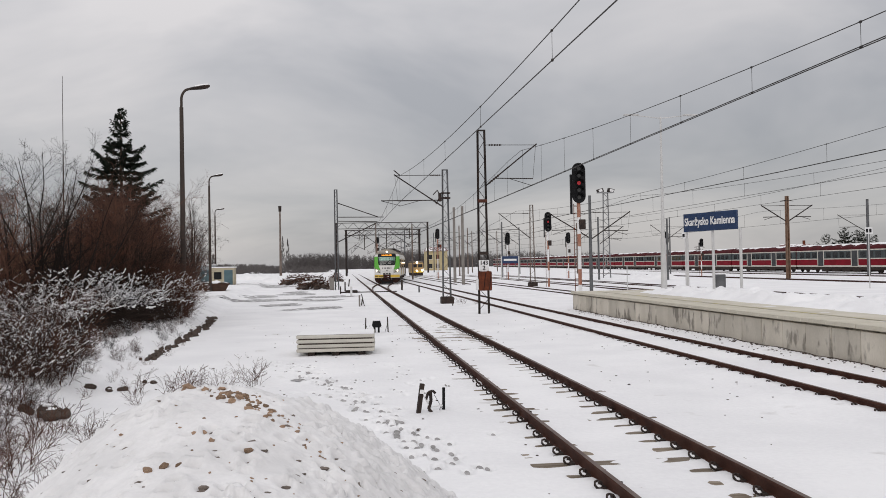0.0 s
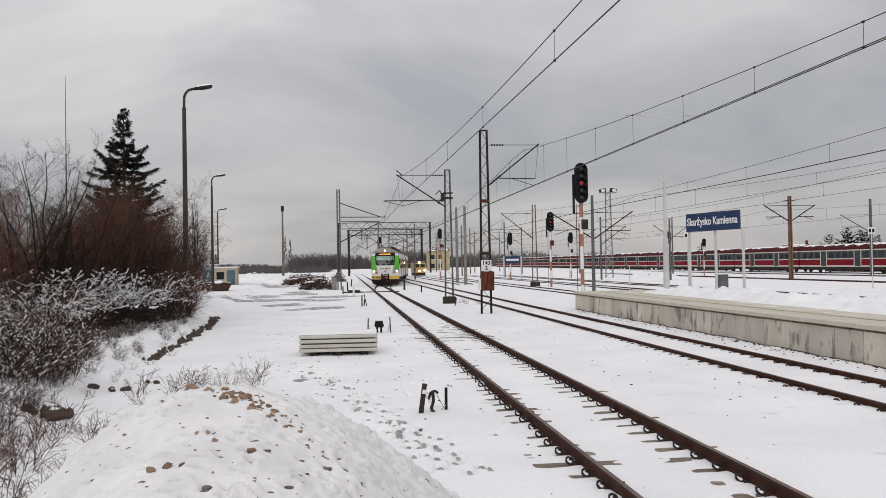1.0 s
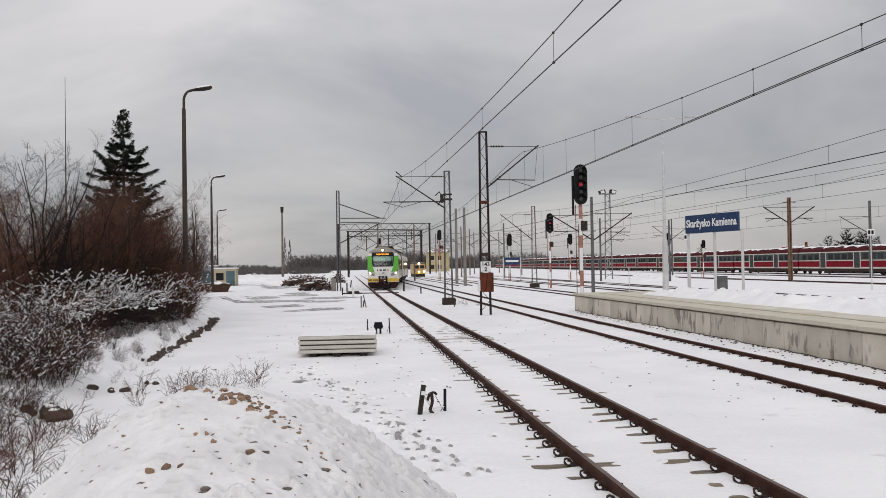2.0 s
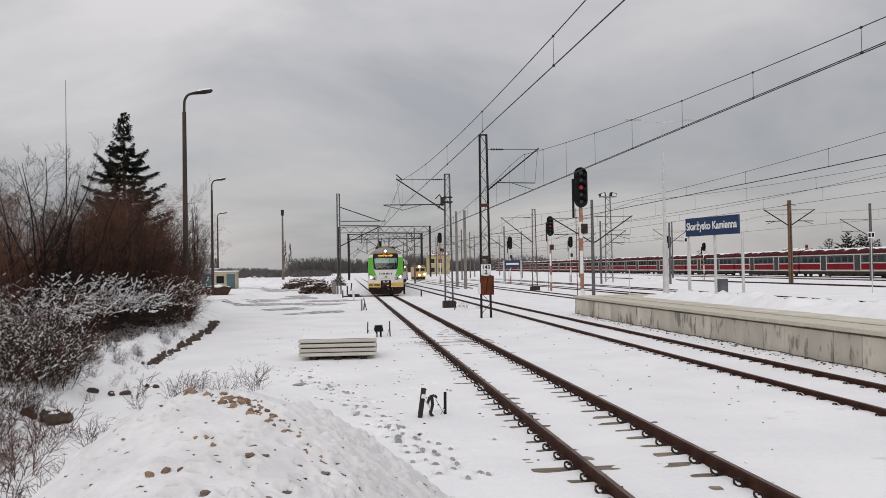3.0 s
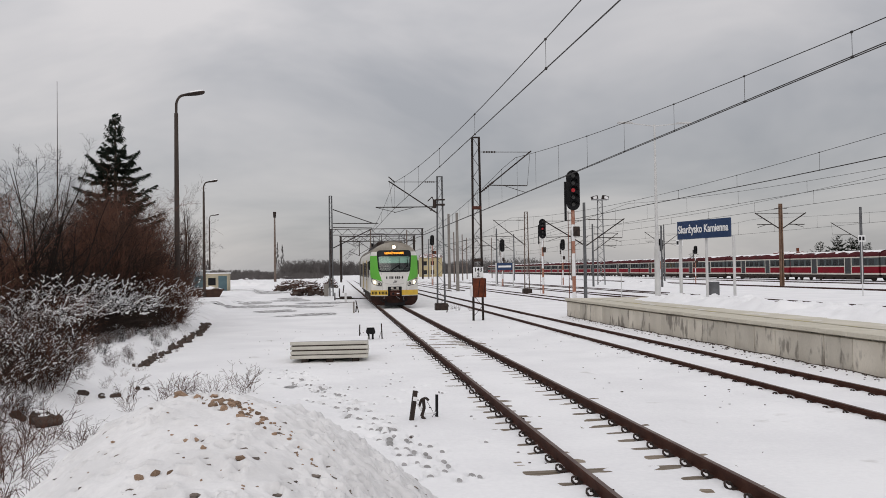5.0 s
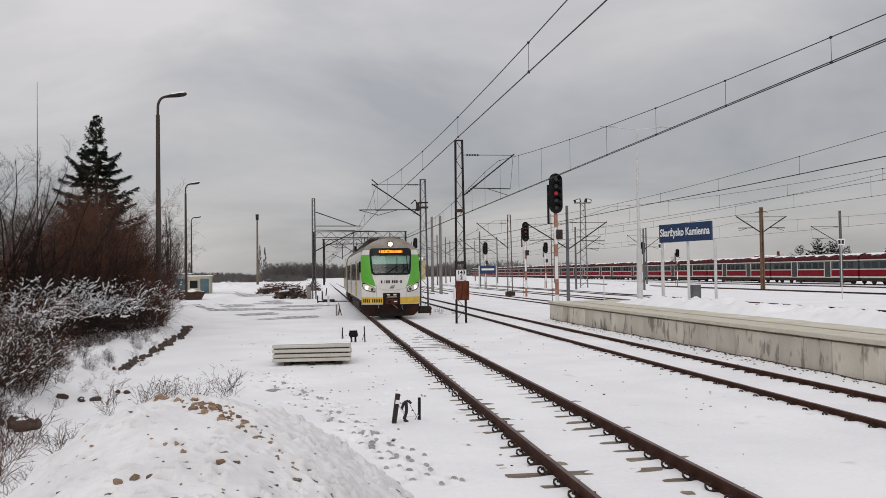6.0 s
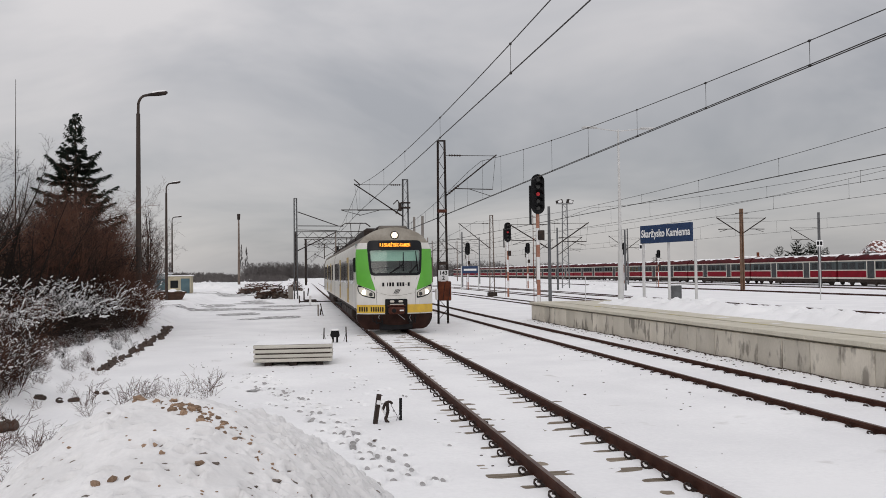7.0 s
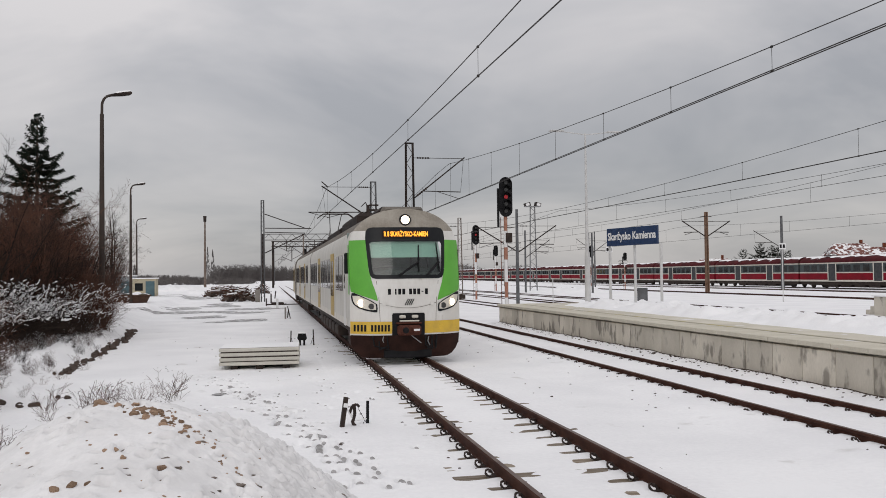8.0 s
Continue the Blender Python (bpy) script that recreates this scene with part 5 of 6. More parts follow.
# ---- platform furniture ----
def station_sign():
    L, R = Vector((12.98, 31.0, 0)), Vector((13.80, 28.3, 0))
    mid = (L + R) / 2
    ang = math.degrees(math.atan2(R.y - L.y, R.x - L.x))
    ln = (R - L).length
    t = thing("station_sign", "blue station name sign with white letters on three posts", "sign", "", "", pose(mid.x, mid.y, PZ, 0, 0, ang))
    g = Geo(); g.box(-ln / 2, ln / 2, -0.035, 0.035, 2.36, 3.04, 0.012)
    b = part("board", g, SIGNBLUE, t, "dark blue board")
    g = Geo(); g.box(-ln / 2 + 0.03, ln / 2 - 0.03, 0.036, 0.045, 2.39, 3.01)
    part("board_back", g, MASTGREY, t)
    lettering(b, "Skarżysko Kamienna", 0.395, SIGNWHITE, pose(0.0, -0.042, 2.71), "station_name", "white bold lettering", 0.80)
    for x in (-ln / 2 + 0.04, 0.05, ln / 2 + 0.03):
        g = Geo(); g.rod((x, 0.09, 0), (x, 0.09, 2.37 if abs(x) < 0.5 else 2.40), 0.05, 0.05, 12)
        part("post", g, WHITEPOST, t, "pale grey round post")
    return t


station_sign()


def platform_lamp(x, y):
    t = thing("platform_lamp", "tall slim white platform lamp with two flat heads", "street lamp", "", "", pose(x, y, PZ))
    g = Geo(); g.rod((0, 0, 0), (0, 0, 2.2), 0.13, 0.105, 14); g.rod((0, 0, 2.2), (0, 0, 7.15), 0.075, 0.035, 12)
    part("post", g, WHITEPOST, t)
    g = Geo(); g.box(-0.2, 0.2, -0.2, 0.2, 0, 0.03)
    part("base_plate", g, MASTGREY, t)
    for s in (-1, 1):
        g = Geo(); g.rod((0, 0, 7.08), (s * 1.1, 0, 7.2), 0.022, 0.02, 8)
        a = part("arm", g, WHITEPOST, t)
        g = Geo(); g.box(min(s * 0.95, s * 1.55), max(s * 0.95, s * 1.55), -0.13, 0.13, 7.18, 7.24, 0.02)
        part("head", g, WHITEPOST, a)
    return t


platform_lamp(13.0, 33.2)


def small_post(x, y, h, label, top=None, r=0.035, z=0.0, material=WHITEPOST):
    t = thing("marker_post", label, "post", "", "", pose(x, y, z))
    g = Geo(); g.rod((0, 0, 0), (0, 0, h), r, r, 8)
    part("post", g, material, t)
    if top:
        w, hh = top
        g = Geo(); g.box(-w / 2, w / 2, -0.05, -0.03, h - hh, h, 0.006)
        b = part("plate", g, SIGNWHITE, t, "white plate")
        for i in range(2):
            g = Geo(); g.box(-w * 0.42 + i * w * 0.46, -w * 0.42 + i * w * 0.46 + w * 0.32, -0.056, -0.048, h - hh * 0.8, h - hh * 0.2)
            part("plate_bar", g, BLACK, b)
    return t


small_post(24.0, 57.2, 4.15, "thin grey post with a small black and white plate", (0.5, 0.4))
small_post(37.0, 56.0, 4.3, "thin grey post with a small black and white plate", (0.55, 0.45))
small_post(21.4, 62.0, 1.9, "short white post in the snow")
g = Geo(); g.box(-0.3, 0.3, -0.2, 0.2, 0, 1.25, 0.03)
cabn = thing("relay_cabinet", "grey relay cabinet standing in the snow", "cabinet", "", "", pose(24.8, 53.5, 0))
part("body", g, MASTGREY, cabn)
g = Geo(); g.box(-0.33, 0.33, -0.23, 0.23, 1.25, 1.32, 0.02)
part("lid", g, SNOW, cabn, "snow on top")


def floodlight_tower(x, y, h):
    t = thing("floodlight_tower", "slim lattice floodlight tower above the yard", "floodlight", "", "", pose(x, y, 0))
    lattice(t, h, 0.95, 0.58, 0.16, MASTPALE, 0.07, 18, 0.07)
    g = Geo(); g.box(-1.1, 1.1, -0.4, 0.4, h, h + 0.1)
    part("deck", g, MASTPALE, t)
    for sx in (-1, 1):
        g = Geo()
        g.loft([[(sx * x, y, h + z) for x, z in ((0.30, 0.15), (1.00, 0.0), (1.18, 0.46), (0.42, 0.66))] for y in (-0.35, 0.35)], True)
        f = part("floodlight", g, MASTDARK, t, "tilted floodlight housing")
        g = Geo(); g.loft([[(sx * x, y, h + z) for x, z in ((0.48, 0.20), (0.95, 0.10), (1.06, 0.40), (0.56, 0.54))] for y in (-0.36, -0.38)], True)
        part("lamp_glass", g, SIGNWHITE, f)
    return t


floodlight_tower(35.2, 110, 11.3)


t = thing("station_sign", "far blue station sign on pale posts", "sign", "", "", pose(22.1, 110, 0))
g = Geo(); g.box(-1.05, 1.05, -0.04, 0.04, 2.15, 3.1, 0.02)
b = part("board", g, SIGNBLUE, t)
g = Geo(); g.box(-0.85, 0.85, -0.055, -0.042, 2.5, 2.75)
part("writing_bar", g, SIGNWHITE, b)
for x in (-1.15, 1.15):
    g = Geo(); g.rod((x, 0, 0), (x, 0, 3.1), 0.09, 0.09, 8); part("post", g, WHITEPOST, t)


# ---- trackside clutter ----
def slab_stack():
    t = thing("slab_stack", "stack of four pale precast concrete slabs on battens", "concrete slabs", "", "", pose(-0.13, 22.6, 0, 0, 0, -2.5))
    for k in range(4):
        g = Geo()
        w, dx = (0.985, 0.0) if k != 1 else (0.985, 0.01)
        zk = (0.10, 0.208, 0.328, 0.446)[k]
        g.box(-w + dx, w + dx, -0.8, 0.8, zk, zk + 0.086, 0.016)
        part("slab", g, SLAB, t)
        if k:
            # dark filler just behind the slab fronts, painting the shade in the gap
            g = Geo(); g.box(-0.93, 0.93, -0.775, 0.74, zk - 0.04, zk + 0.002)
            part("spacer", g, IRON, t)
    g = Geo()
    xs, ys = np.linspace(-0.97, 0.97, 20), np.linspace(-0.78, 0.78, 14)
    g.sheet([[(x, y, 0.539 + 0.006 * noise2(x, y, 2.0, 3.3)) for x in xs] for y in ys])
    part("snow_film", g, SNOW, t, "thin snow on the top slab", True)
    for x in (-0.62, 0.0, 0.66):
        g = Geo(); g.box(x - 0.09, x + 0.09, -0.70, 0.8, -0.02, 0.10, 0.012)
        part("batten", g, IRON, t)
    return t


slab_stack()


def signal_wires():
    t = thing("broken_stakes", "two dark leaning stakes with a rusty bracket between", "stakes", "", "", pose(1.14, 13.05, 0))
    g = Geo(); g.bar((0, 0, -0.05), (0.075, 0.02, 0.45), 0.06, 0.06); part("stake", g, IRON, t, "dark weathered leaning stake")
    g = Geo(); g.bar((0.062, 0.0, 0.30), (0.072, 0.0, 0.36), 0.066, 0.066); part("pale_band", g, SIGNWHITE, t)
    g = Geo(); g.bar((0.415, 0.15, -0.05), (0.42, 0.15, 0.36), 0.042, 0.042); part("stake", g, BLACK, t)
    g = Geo()
    g.path([(0.13, 0.05, 0.20), (0.17, 0.05, 0.31), (0.24, 0.05, 0.33), (0.28, 0.05, 0.29)], 0.022, 6)
    g.path([(0.20, 0.05, 0.31), (0.21, 0.05, 0.18), (0.17, 0.05, 0.05), (0.22, 0.05, 0.0)], 0.026, 6)
    part("bracket", g, IRON, t, "rusty bent iron bracket")
    g = Geo()
    g.path([(0.08, 0.02, 0.28), (0.19, 0.05, 0.08), (0.40, 0.13, 0.09)], 0.010, 5)
    g.path([(0.22, 0.05, 0.02), (0.14, 0.05, 0.25)], 0.010, 5)
    part("wire", g, SIGNWHITE, t, "pale slack wire")
    g = Geo()
    g.path([(0.26, 0.05, 0.27), (0.40, 0.14, 0.02), (0.55, 0.2, -0.02)], 0.005, 4)
    g.path([(0.42, 0.15, 0.16), (0.33, 0.1, 0.0)], 0.005, 4)
    part("thin_wire", g, BLACK, t)
    return t


signal_wires()


def dwarf_signal(x, y):
    t = thing("dwarf_signal", "low dark trackside signal box with snow on top", "dwarf signal", "", "", pose(x, y, 0))
    g = Geo(); g.loft([[(a * 0.12, b * 0.1, 0.16) for a, b in ((-1, -1), (1, -1), (1, 1), (-1, 1))], [(a * 0.16, b * 0.12, 0.22) for a, b in ((-1, -1), (1, -1), (1, 1), (-1, 1))], [(a * 0.12, b * 0.11, 0.38) for a, b in ((-1, -1), (1, -1), (1, 1), (-1, 1))]], True)
    part("housing", g, BLACK, t)
    g = Geo(); g.box(-0.14, 0.14, -0.12, 0.12, 0.38, 0.43, 0.02); part("snow_cap", g, SNOW, t)
    for dx in (-0.07, 0.07):
        g = Geo(); g.rod((dx, 0, -0.05), (dx, 0, 0.18), 0.035, 0.035, 6); part("foot", g, BLACK, t)
    return t


dwarf_signal(1.18, 29.1)
for x, y, h, lean in ((0.80, 29.2, 0.48, 0.02), (1.56, 28.9, 0.52, -0.02)):
    t = thing("iron_stake", "thin dark iron stake with a guy wire in snow", "stake", "", "", pose(x, y, 0))
    g = Geo(); g.rod((0, 0, -0.05), (lean, 0, h), 0.022, 0.02, 6); part("rod", g, IRON, t)
    g = Geo(); g.path([(lean * 0.6, 0, h * 0.6), (0.08 if lean > 0 else -0.10, 0.02, 0.03)], 0.010, 4); part("guy_wire", g, IRON, t)
for x, y, h, lx, m, w in ((1.0, 47.4, 0.62, 0.0, POLE, 0.09), (1.28, 47.6, 0.68, -0.16, IRON, 0.05), (1.13, 48.5, 0.35, 0.05, IRON, 0.07), (-0.05, 69, 0.6, 0.0, IRON, 0.1), (0.75, 64, 0.7, 0.0, SIGNWHITE, 0.16), (0.35, 76, 0.8, 0.0, IRON, 0.12),
                          (0.8, 92, 0.8, 0.1, IRON, 0.12), (6.2, 68, 0.55, 0, BLACK, 0.10), (5.4, 76, 0.9, 0, IRON, 0.16), (6.0, 46.0, 0.4, 0.1, IRON, 0.05)):
    t = thing("short_post", "short weathered trackside post in the snow", "post", "", "", pose(x, y, 0))
    g = Geo(); g.bar((0, 0, -0.05), (lx, 0, h), w, w); part("post", g, m, t)
g = Geo(); g.box(-0.22, 0.22, -0.18, 0.18, 0, 1.15, 0.03)
t = thing("trackside_cabinet", "pale grey trackside cabinet beside the mast", "cabinet", "", "", pose(-0.85, 80.5, 0))
part("body", g, POLE, t)


# ---- second platform with steps, far right ----
def far_platform():
    t = thing("platform", "low concrete platform end with steps in snow", "railway platform", "", "structure", pose(0, 0, 0))
    g = Geo(); g.box(29.6, 33.4, -12, 37.2, -0.1, 0.95, 0.03)
    part("core", g, CONCRETE, t)
    g = Geo(); g.box(29.5, 33.5, -12, 37.25, 0.95, 1.03, 0.02)
    part("coping", g, SNOW, t)
    for k in range(4):
        g = Geo(); g.box(30.2, 32.6, 37.2 + k * 0.34, 37.2 + k * 0.34 + 0.34, -0.1, 0.80 - k * 0.19, 0.015)
        part("step", g, CONCRETE, t)
    return t


far_platform()


# ---- lamps and masts along the yard road ----
def street_lamp(x, y, h, label, r=0.10, head=0.75):
    t = thing("street_lamp", label, "street lamp", "yard lamps", "", pose(x, y, 0))
    g = Geo(); g.rod((0, 0, -0.1), (0, 0, h * 0.45), r, r * 0.85, 12); g.rod((0, 0, h * 0.45), (0, 0, h - 0.8), r * 0.85, r * 0.65, 12)
    part("post", g, LAMPPOST, t, "weathered brown-grey post")
    g = Geo()
    pts = [(0, 0, h - 0.8)] + [(0.30 - 0.30 * math.cos(a), 0, h - 0.5 + 0.45 * math.sin(a)) for a in np.linspace(0.2, 1.5, 7)] + [(0.55, 0, h + 0.02)]
    g.path(pts, r * 0.45, 8)
    part("arm", g, LAMPPOST, t)
    g = Geo()
    g.loft([[(0.30 + head * k, w * math.cos(a), h - 0.04 + 0.13 * k + hh * math.sin(a)) for a in np.linspace(0, 2 * math.pi, 9)[:-1]] for k, w, hh in ((0, 0.05, 0.05), (0.25, 0.10, 0.07), (0.6, 0.15, 0.10), (0.9, 0.13, 0.09), (1.0, 0.05, 0.04))], True)
    hd = part("head", g, IRON, t, "cobra lamp head")
    g = Geo(); g.loft([[(0.30 + head * k, w * a, h + 0.01 + 0.13 * k + z) for a, z in ((-1, 0), (-0.6, 0.06), (0.6, 0.06), (1, 0))] for k, w in ((0.3, 0.08), (0.6, 0.13), (0.92, 0.10))], True)
    part("snow_cap", g, SNOW, hd)
    return t


street_lamp(-6.42, 36, 9.72, "tall brown street lamp with curved arm beside shrubs", 0.12, 0.85)
street_lamp(-10.40, 70, 9.68, "tall street lamp beside the skip and cabins", 0.12, 0.8)
street_lamp(-16.1, 113, 9.85, "far street lamp along the snowy yard", 0.12, 0.9)
t = thing("antenna_mast", "very thin tall antenna mast beyond the shrubs", "antenna", "", "", pose(-37.0, 120, 0))
g = Geo(); g.rod((0, 0, 0), (0, 0, 18), 0.12, 0.08, 6); g.rod((0, 0, 18), (0, 0, 28.6), 0.06, 0.03, 6)
part("mast", g, IRON, t)
t = thing("floodlight_mast", "slim far floodlight mast with a small crown", "floodlight", "", "", pose(-13.8, 200, 0))
g = Geo(); g.rod((0, 0, 0), (0, 0, 15.6), 0.30, 0.17, 8); part("mast", g, MASTRUST, t)
g = Geo(); g.rod((0, 0, 15.0), (0, 0, 16.3), 0.32, 0.38, 10); part("crown", g, MASTDARK, t)


# ---- cabins, skip, yellow house ----
CABINBLUE = mat("cabin_paint", (0.36, 0.40, 0.42), (0.28, 0.31, 0.33), rough=0.7, scale=1.2, fine=12, stretch=(1, 1, 0.4), bump=0.05)
CABINTAN = mat("shed_render", (0.46, 0.41, 0.30), (0.38, 0.34, 0.26), rough=0.85, scale=1, fine=12, bump=0.1)
HOUSEYELLOW = mat("yellow_render", (0.50, 0.42, 0.25), (0.42, 0.35, 0.21), rough=0.9, scale=0.6, fine=14, bump=0.1)
TEAL = mat("teal_door", (0.10, 0.16, 0.18), (0.08, 0.13, 0.15), rough=0.6, scale=2, fine=12)


def cabin(x, y, w, d, h, m, label, rz=0.0, door=True):
    t = thing("site_cabin", label, "cabin", "", "", pose(x, y, 0, 0, 0, rz))
    g = Geo(); g.box(-w / 2, w / 2, -d / 2, d / 2, -0.05, h, 0.03); part("wall", g, m, t)
    g = Geo(); g.box(-w / 2 - 0.1, w / 2 + 0.1, -d / 2 - 0.1, d / 2 + 0.1, h, h + 0.12, 0.03); part("roof", g, SNOW, t, "snow-covered flat roof")
    if door:
        g = Geo(); g.box(w * 0.05, w * 0.05 + 0.9, -d / 2 - 0.03, -d / 2, 0.1, 2.0, 0.01); part("door", g, TEAL, t)
        g = Geo(); g.box(-w * 0.4, -w * 0.4 + 0.8, -d / 2 - 0.03, -d / 2, 1.0, 1.8, 0.01); part("window", g, WINDOW, t)
    for k in range(int(w / 0.6)):
        g = Geo(); g.box(-w / 2 + 0.3 + k * 0.6, -w / 2 + 0.33 + k * 0.6, -d / 2 - 0.012, -d / 2, 0.05, h - 0.1); part("rib", g, m, t)
    return t


cabin(-15.9, 100, 3.0, 4, 2.55, CABINBLUE, "grey-blue metal site cabin with snowy roof", 4)
cabin(-12.9, 97, 2.4, 4, 2.25, CABINTAN, "tan rendered shed with a teal door", 4)


def skip(x, y):
    t = thing("skip", "dark rusty skip heaped with snow beside the lamp", "skip", "", "", pose(x, y, 0, 0, 0, 8))
    g = Geo()
    g.loft([[(a * 0.85, b * 0.9, 0.15) for a, b in ((-1, -1), (1, -1), (1, 1), (-1, 1))], [(a * 1.3, b * 1.0, 1.0) for a, b in ((-1, -1), (1, -1), (1, 1), (-1, 1))]], True)
    g.box(-1.34, 1.34, -1.05, -0.98, 0.92, 1.02); g.box(-1.34, 1.34, 0.98, 1.05, 0.92, 1.02)
    part("body", g, SKIPRUST, t)
    g = Geo()
    xs, ys = np.linspace(-1.25, 1.25, 14), np.linspace(-0.95, 0.95, 10)
    g.sheet([[(u, v, 1.0 + 0.22 * max(0, 1 - (u / 1.25) ** 2) * (0.6 + noise2(u, v, 1.5, 4))) for u in xs] for v in ys])
    part("snow_heap", g, SNOW, t, "", True)
    for sx in (-0.7, 0.7):
        g = Geo(); g.box(sx - 0.1, sx + 0.1, -0.8, 0.8, -0.02, 0.15); part("runner", g, IRON, t)
    return t


SKIPRUST = mat("skip_rust", (0.055, 0.035, 0.028), (0.085, 0.05, 0.036), rough=0.85, scale=3, fine=20, bump=0.2)
skip(-10.35, 71)
skip(-12.7, 74)


ROOFTILE = mat("snowy_roof_tiles", (0.13, 0.050, 0.042), (0.19, 0.085, 0.07), rough=0.85, scale=0.5, fine=6, bump=0.2, third=(0.84, 0.84, 0.85, 0.46))


def house(x, y, w, d, h, roof, label, m, rz=0.0, chimney=True):
    t = thing("house", label, "house", "", "", pose(x, y, 0, 0, 0, rz))
    g = Geo(); g.box(-w / 2, w / 2, -d / 2, d / 2, -0.1, h); part("wall", g, m, t)
    g = Geo(); g.loft([[(-w / 2 - 0.4, s * (d / 2 + 0.4), h - 0.1), (w / 2 + 0.4, s * (d / 2 + 0.4), h - 0.1), (w / 2 + 0.4 - roof * 0.7, s * 0.15, h + roof), (-w / 2 - 0.4 + roof * 0.7, s * 0.15, h + roof)] for s in (-1, 1)], True)
    part("roof", g, ROOFTILE, t, "dark red tiled roof with snow patches")
    if chimney:
        g = Geo(); g.box(w * 0.2, w * 0.2 + 0.6, -0.3, 0.3, h + roof * 0.4, h + roof + 0.8); part("chimney", g, RUST, t)
    for k in range(int(w / 2.2)):
        for z in ([1.0] if h < 4 else [1.0, 3.7]):
            g = Geo(); g.box(-w / 2 + 0.7 + k * 2.2, -w / 2 + 1.7 + k * 2.2, -d / 2 - 0.04, -d / 2 - 0.005, z, z + 1.3, 0.01)
            wd = part("window", g, WINDOW, t)
            g = Geo(); g.box(-w / 2 + 0.6 + k * 2.2, -w / 2 + 1.8 + k * 2.2, -d / 2 - 0.10, -d / 2 - 0.005, z - 0.1, z - 0.02); part("sill", g, SIGNWHITE, wd)
    return t


house(-19.2, 54, 8.0, 6, 3.3, 0.5, "low yellow rendered house behind bare shrubs", HOUSEYELLOW, 8, False)
house(29.2, 262, 6.4, 8, 6.2, 1.2, "yellow signal house beside the far tracks", HOUSEYELLOW)
house(119, 150, 10, 8, 3.6, 3.2, "house with snowy roof behind parked trains", CABINTAN, -30)
house(133, 175, 11, 9, 5.0, 3.4, "house with snowy roof behind parked trains", CABINTAN, -20)
house(104, 185, 8, 8, 3.4, 1.9, "house with snowy roof behind parked trains", CABINTAN, -30)


# ---- waiting orange train far away ----
def shunter(x, y):
    t = thing("locomotive", "small orange locomotive with lit lamps far away", "locomotive", "", "", pose(x, y, RAIL_H - SUNK) @ Matrix.Scale(0.74, 4))
    g = Geo(); g.box(-1.4, 1.4, 0, 9, 0.9, 3.3, 0.15); part("body", g, LOCOORANGE, t, "orange front")
    g = Geo(); g.box(-1.25, 1.25, 0.2, 8.8, 3.3, 3.7, 0.15); part("roof", g, TRAINROOF, t)
    g = Geo(); g.box(-1.3, 1.3, 0.1, 8.9, 0.25, 0.9, 0.05); part("underframe", g, IRON, t)
    g = Geo(); g.box(-1.42, 1.42, -0.03, 0.02, 1.0, 1.45, 0.01); part("lower_band", g, TRAINYELLOW, t)
    for sx in (-0.65, 0.65):
        g = Geo(); g.box(sx - 0.5, sx + 0.5, -0.03, 0.01, 2.2, 2.95, 0.02); part("cab_window", g, WINDOW, t)
    for lx, lz in ((-0.1, 3.35), (-0.1, 1.35), (1.1, 1.5)):
        g = Geo(); g.rod((lx, 0, lz), (lx, -0.12, lz), 0.22, 0.20, 12); part("lamp", g, LAMP_WHITE, t)
    return t


LOCOORANGE = mat("loco_orange", (0.52, 0.36, 0.17), (0.44, 0.28, 0.12), rough=0.5, scale=1, fine=10)
straight_track(13.0, 90, 420, "rusty railway track in the snowy yard", sunk=SUNK)
shunter(13.1, 146)


# ---- plants ----
def twig_walk(g, sn, p, d, length, r, depth, rnd, up, snow, wander=0.15, kids=(1, 2, 2)):
    """A crooked shoot with side shoots; sn collects the snow lying along it."""
    n = 5 if depth > 1 else 4 if depth else 3
    q, r0 = Vector(p), r
    d = Vector(d).normalized()
    for k in range(n):
        d = (d + Vector((rnd.gauss(0, wander), rnd.gauss(0, wander), rnd.gauss(0, wander * 0.7) + up))).normalized()
        e = q + d * (length / n)
        r1 = max(0.0025, r0 * (1 - 0.82 * (k + 1) / n))
        g.rod(q, e, r, r1, 3, False)
        if sn is not None and depth and sn.low < q.z < sn.high and abs(d.z) < 0.8 and rnd.random() < snow * min(1.0, 0.15 + q.z / sn.top):
            w = sn.fat * rnd.uniform(0.5, 1.15)
            lift = Vector((0, 0, r * 0.6 + w * 0.4))
            u = rnd.uniform(0.0, 0.2)
            sn.rod(q.lerp(e, u) + lift, q.lerp(e, u + rnd.uniform(0.5, 0.8)) + lift, w, w * rnd.uniform(0.6, 1.0), 5)
        r = r1
        if depth:
            for j in range(rnd.choice(kids)):
                a = rnd.uniform(0, 2 * math.pi)
                o = Matrix.Rotation(a, 3, d) @ d.orthogonal().normalized()
                twig_walk(g, sn, q.lerp(e, rnd.uniform(0.2, 1)), d * rnd.uniform(0.5, 0.9) + o * rnd.uniform(0.5, 0.9), length * rnd.uniform(0.30, 0.52) * (1.05 - 0.55 * k / n), max(r * 0.6, 0.003), depth - 1, rnd, up * 0.6, snow, wander, kids)
        q = e


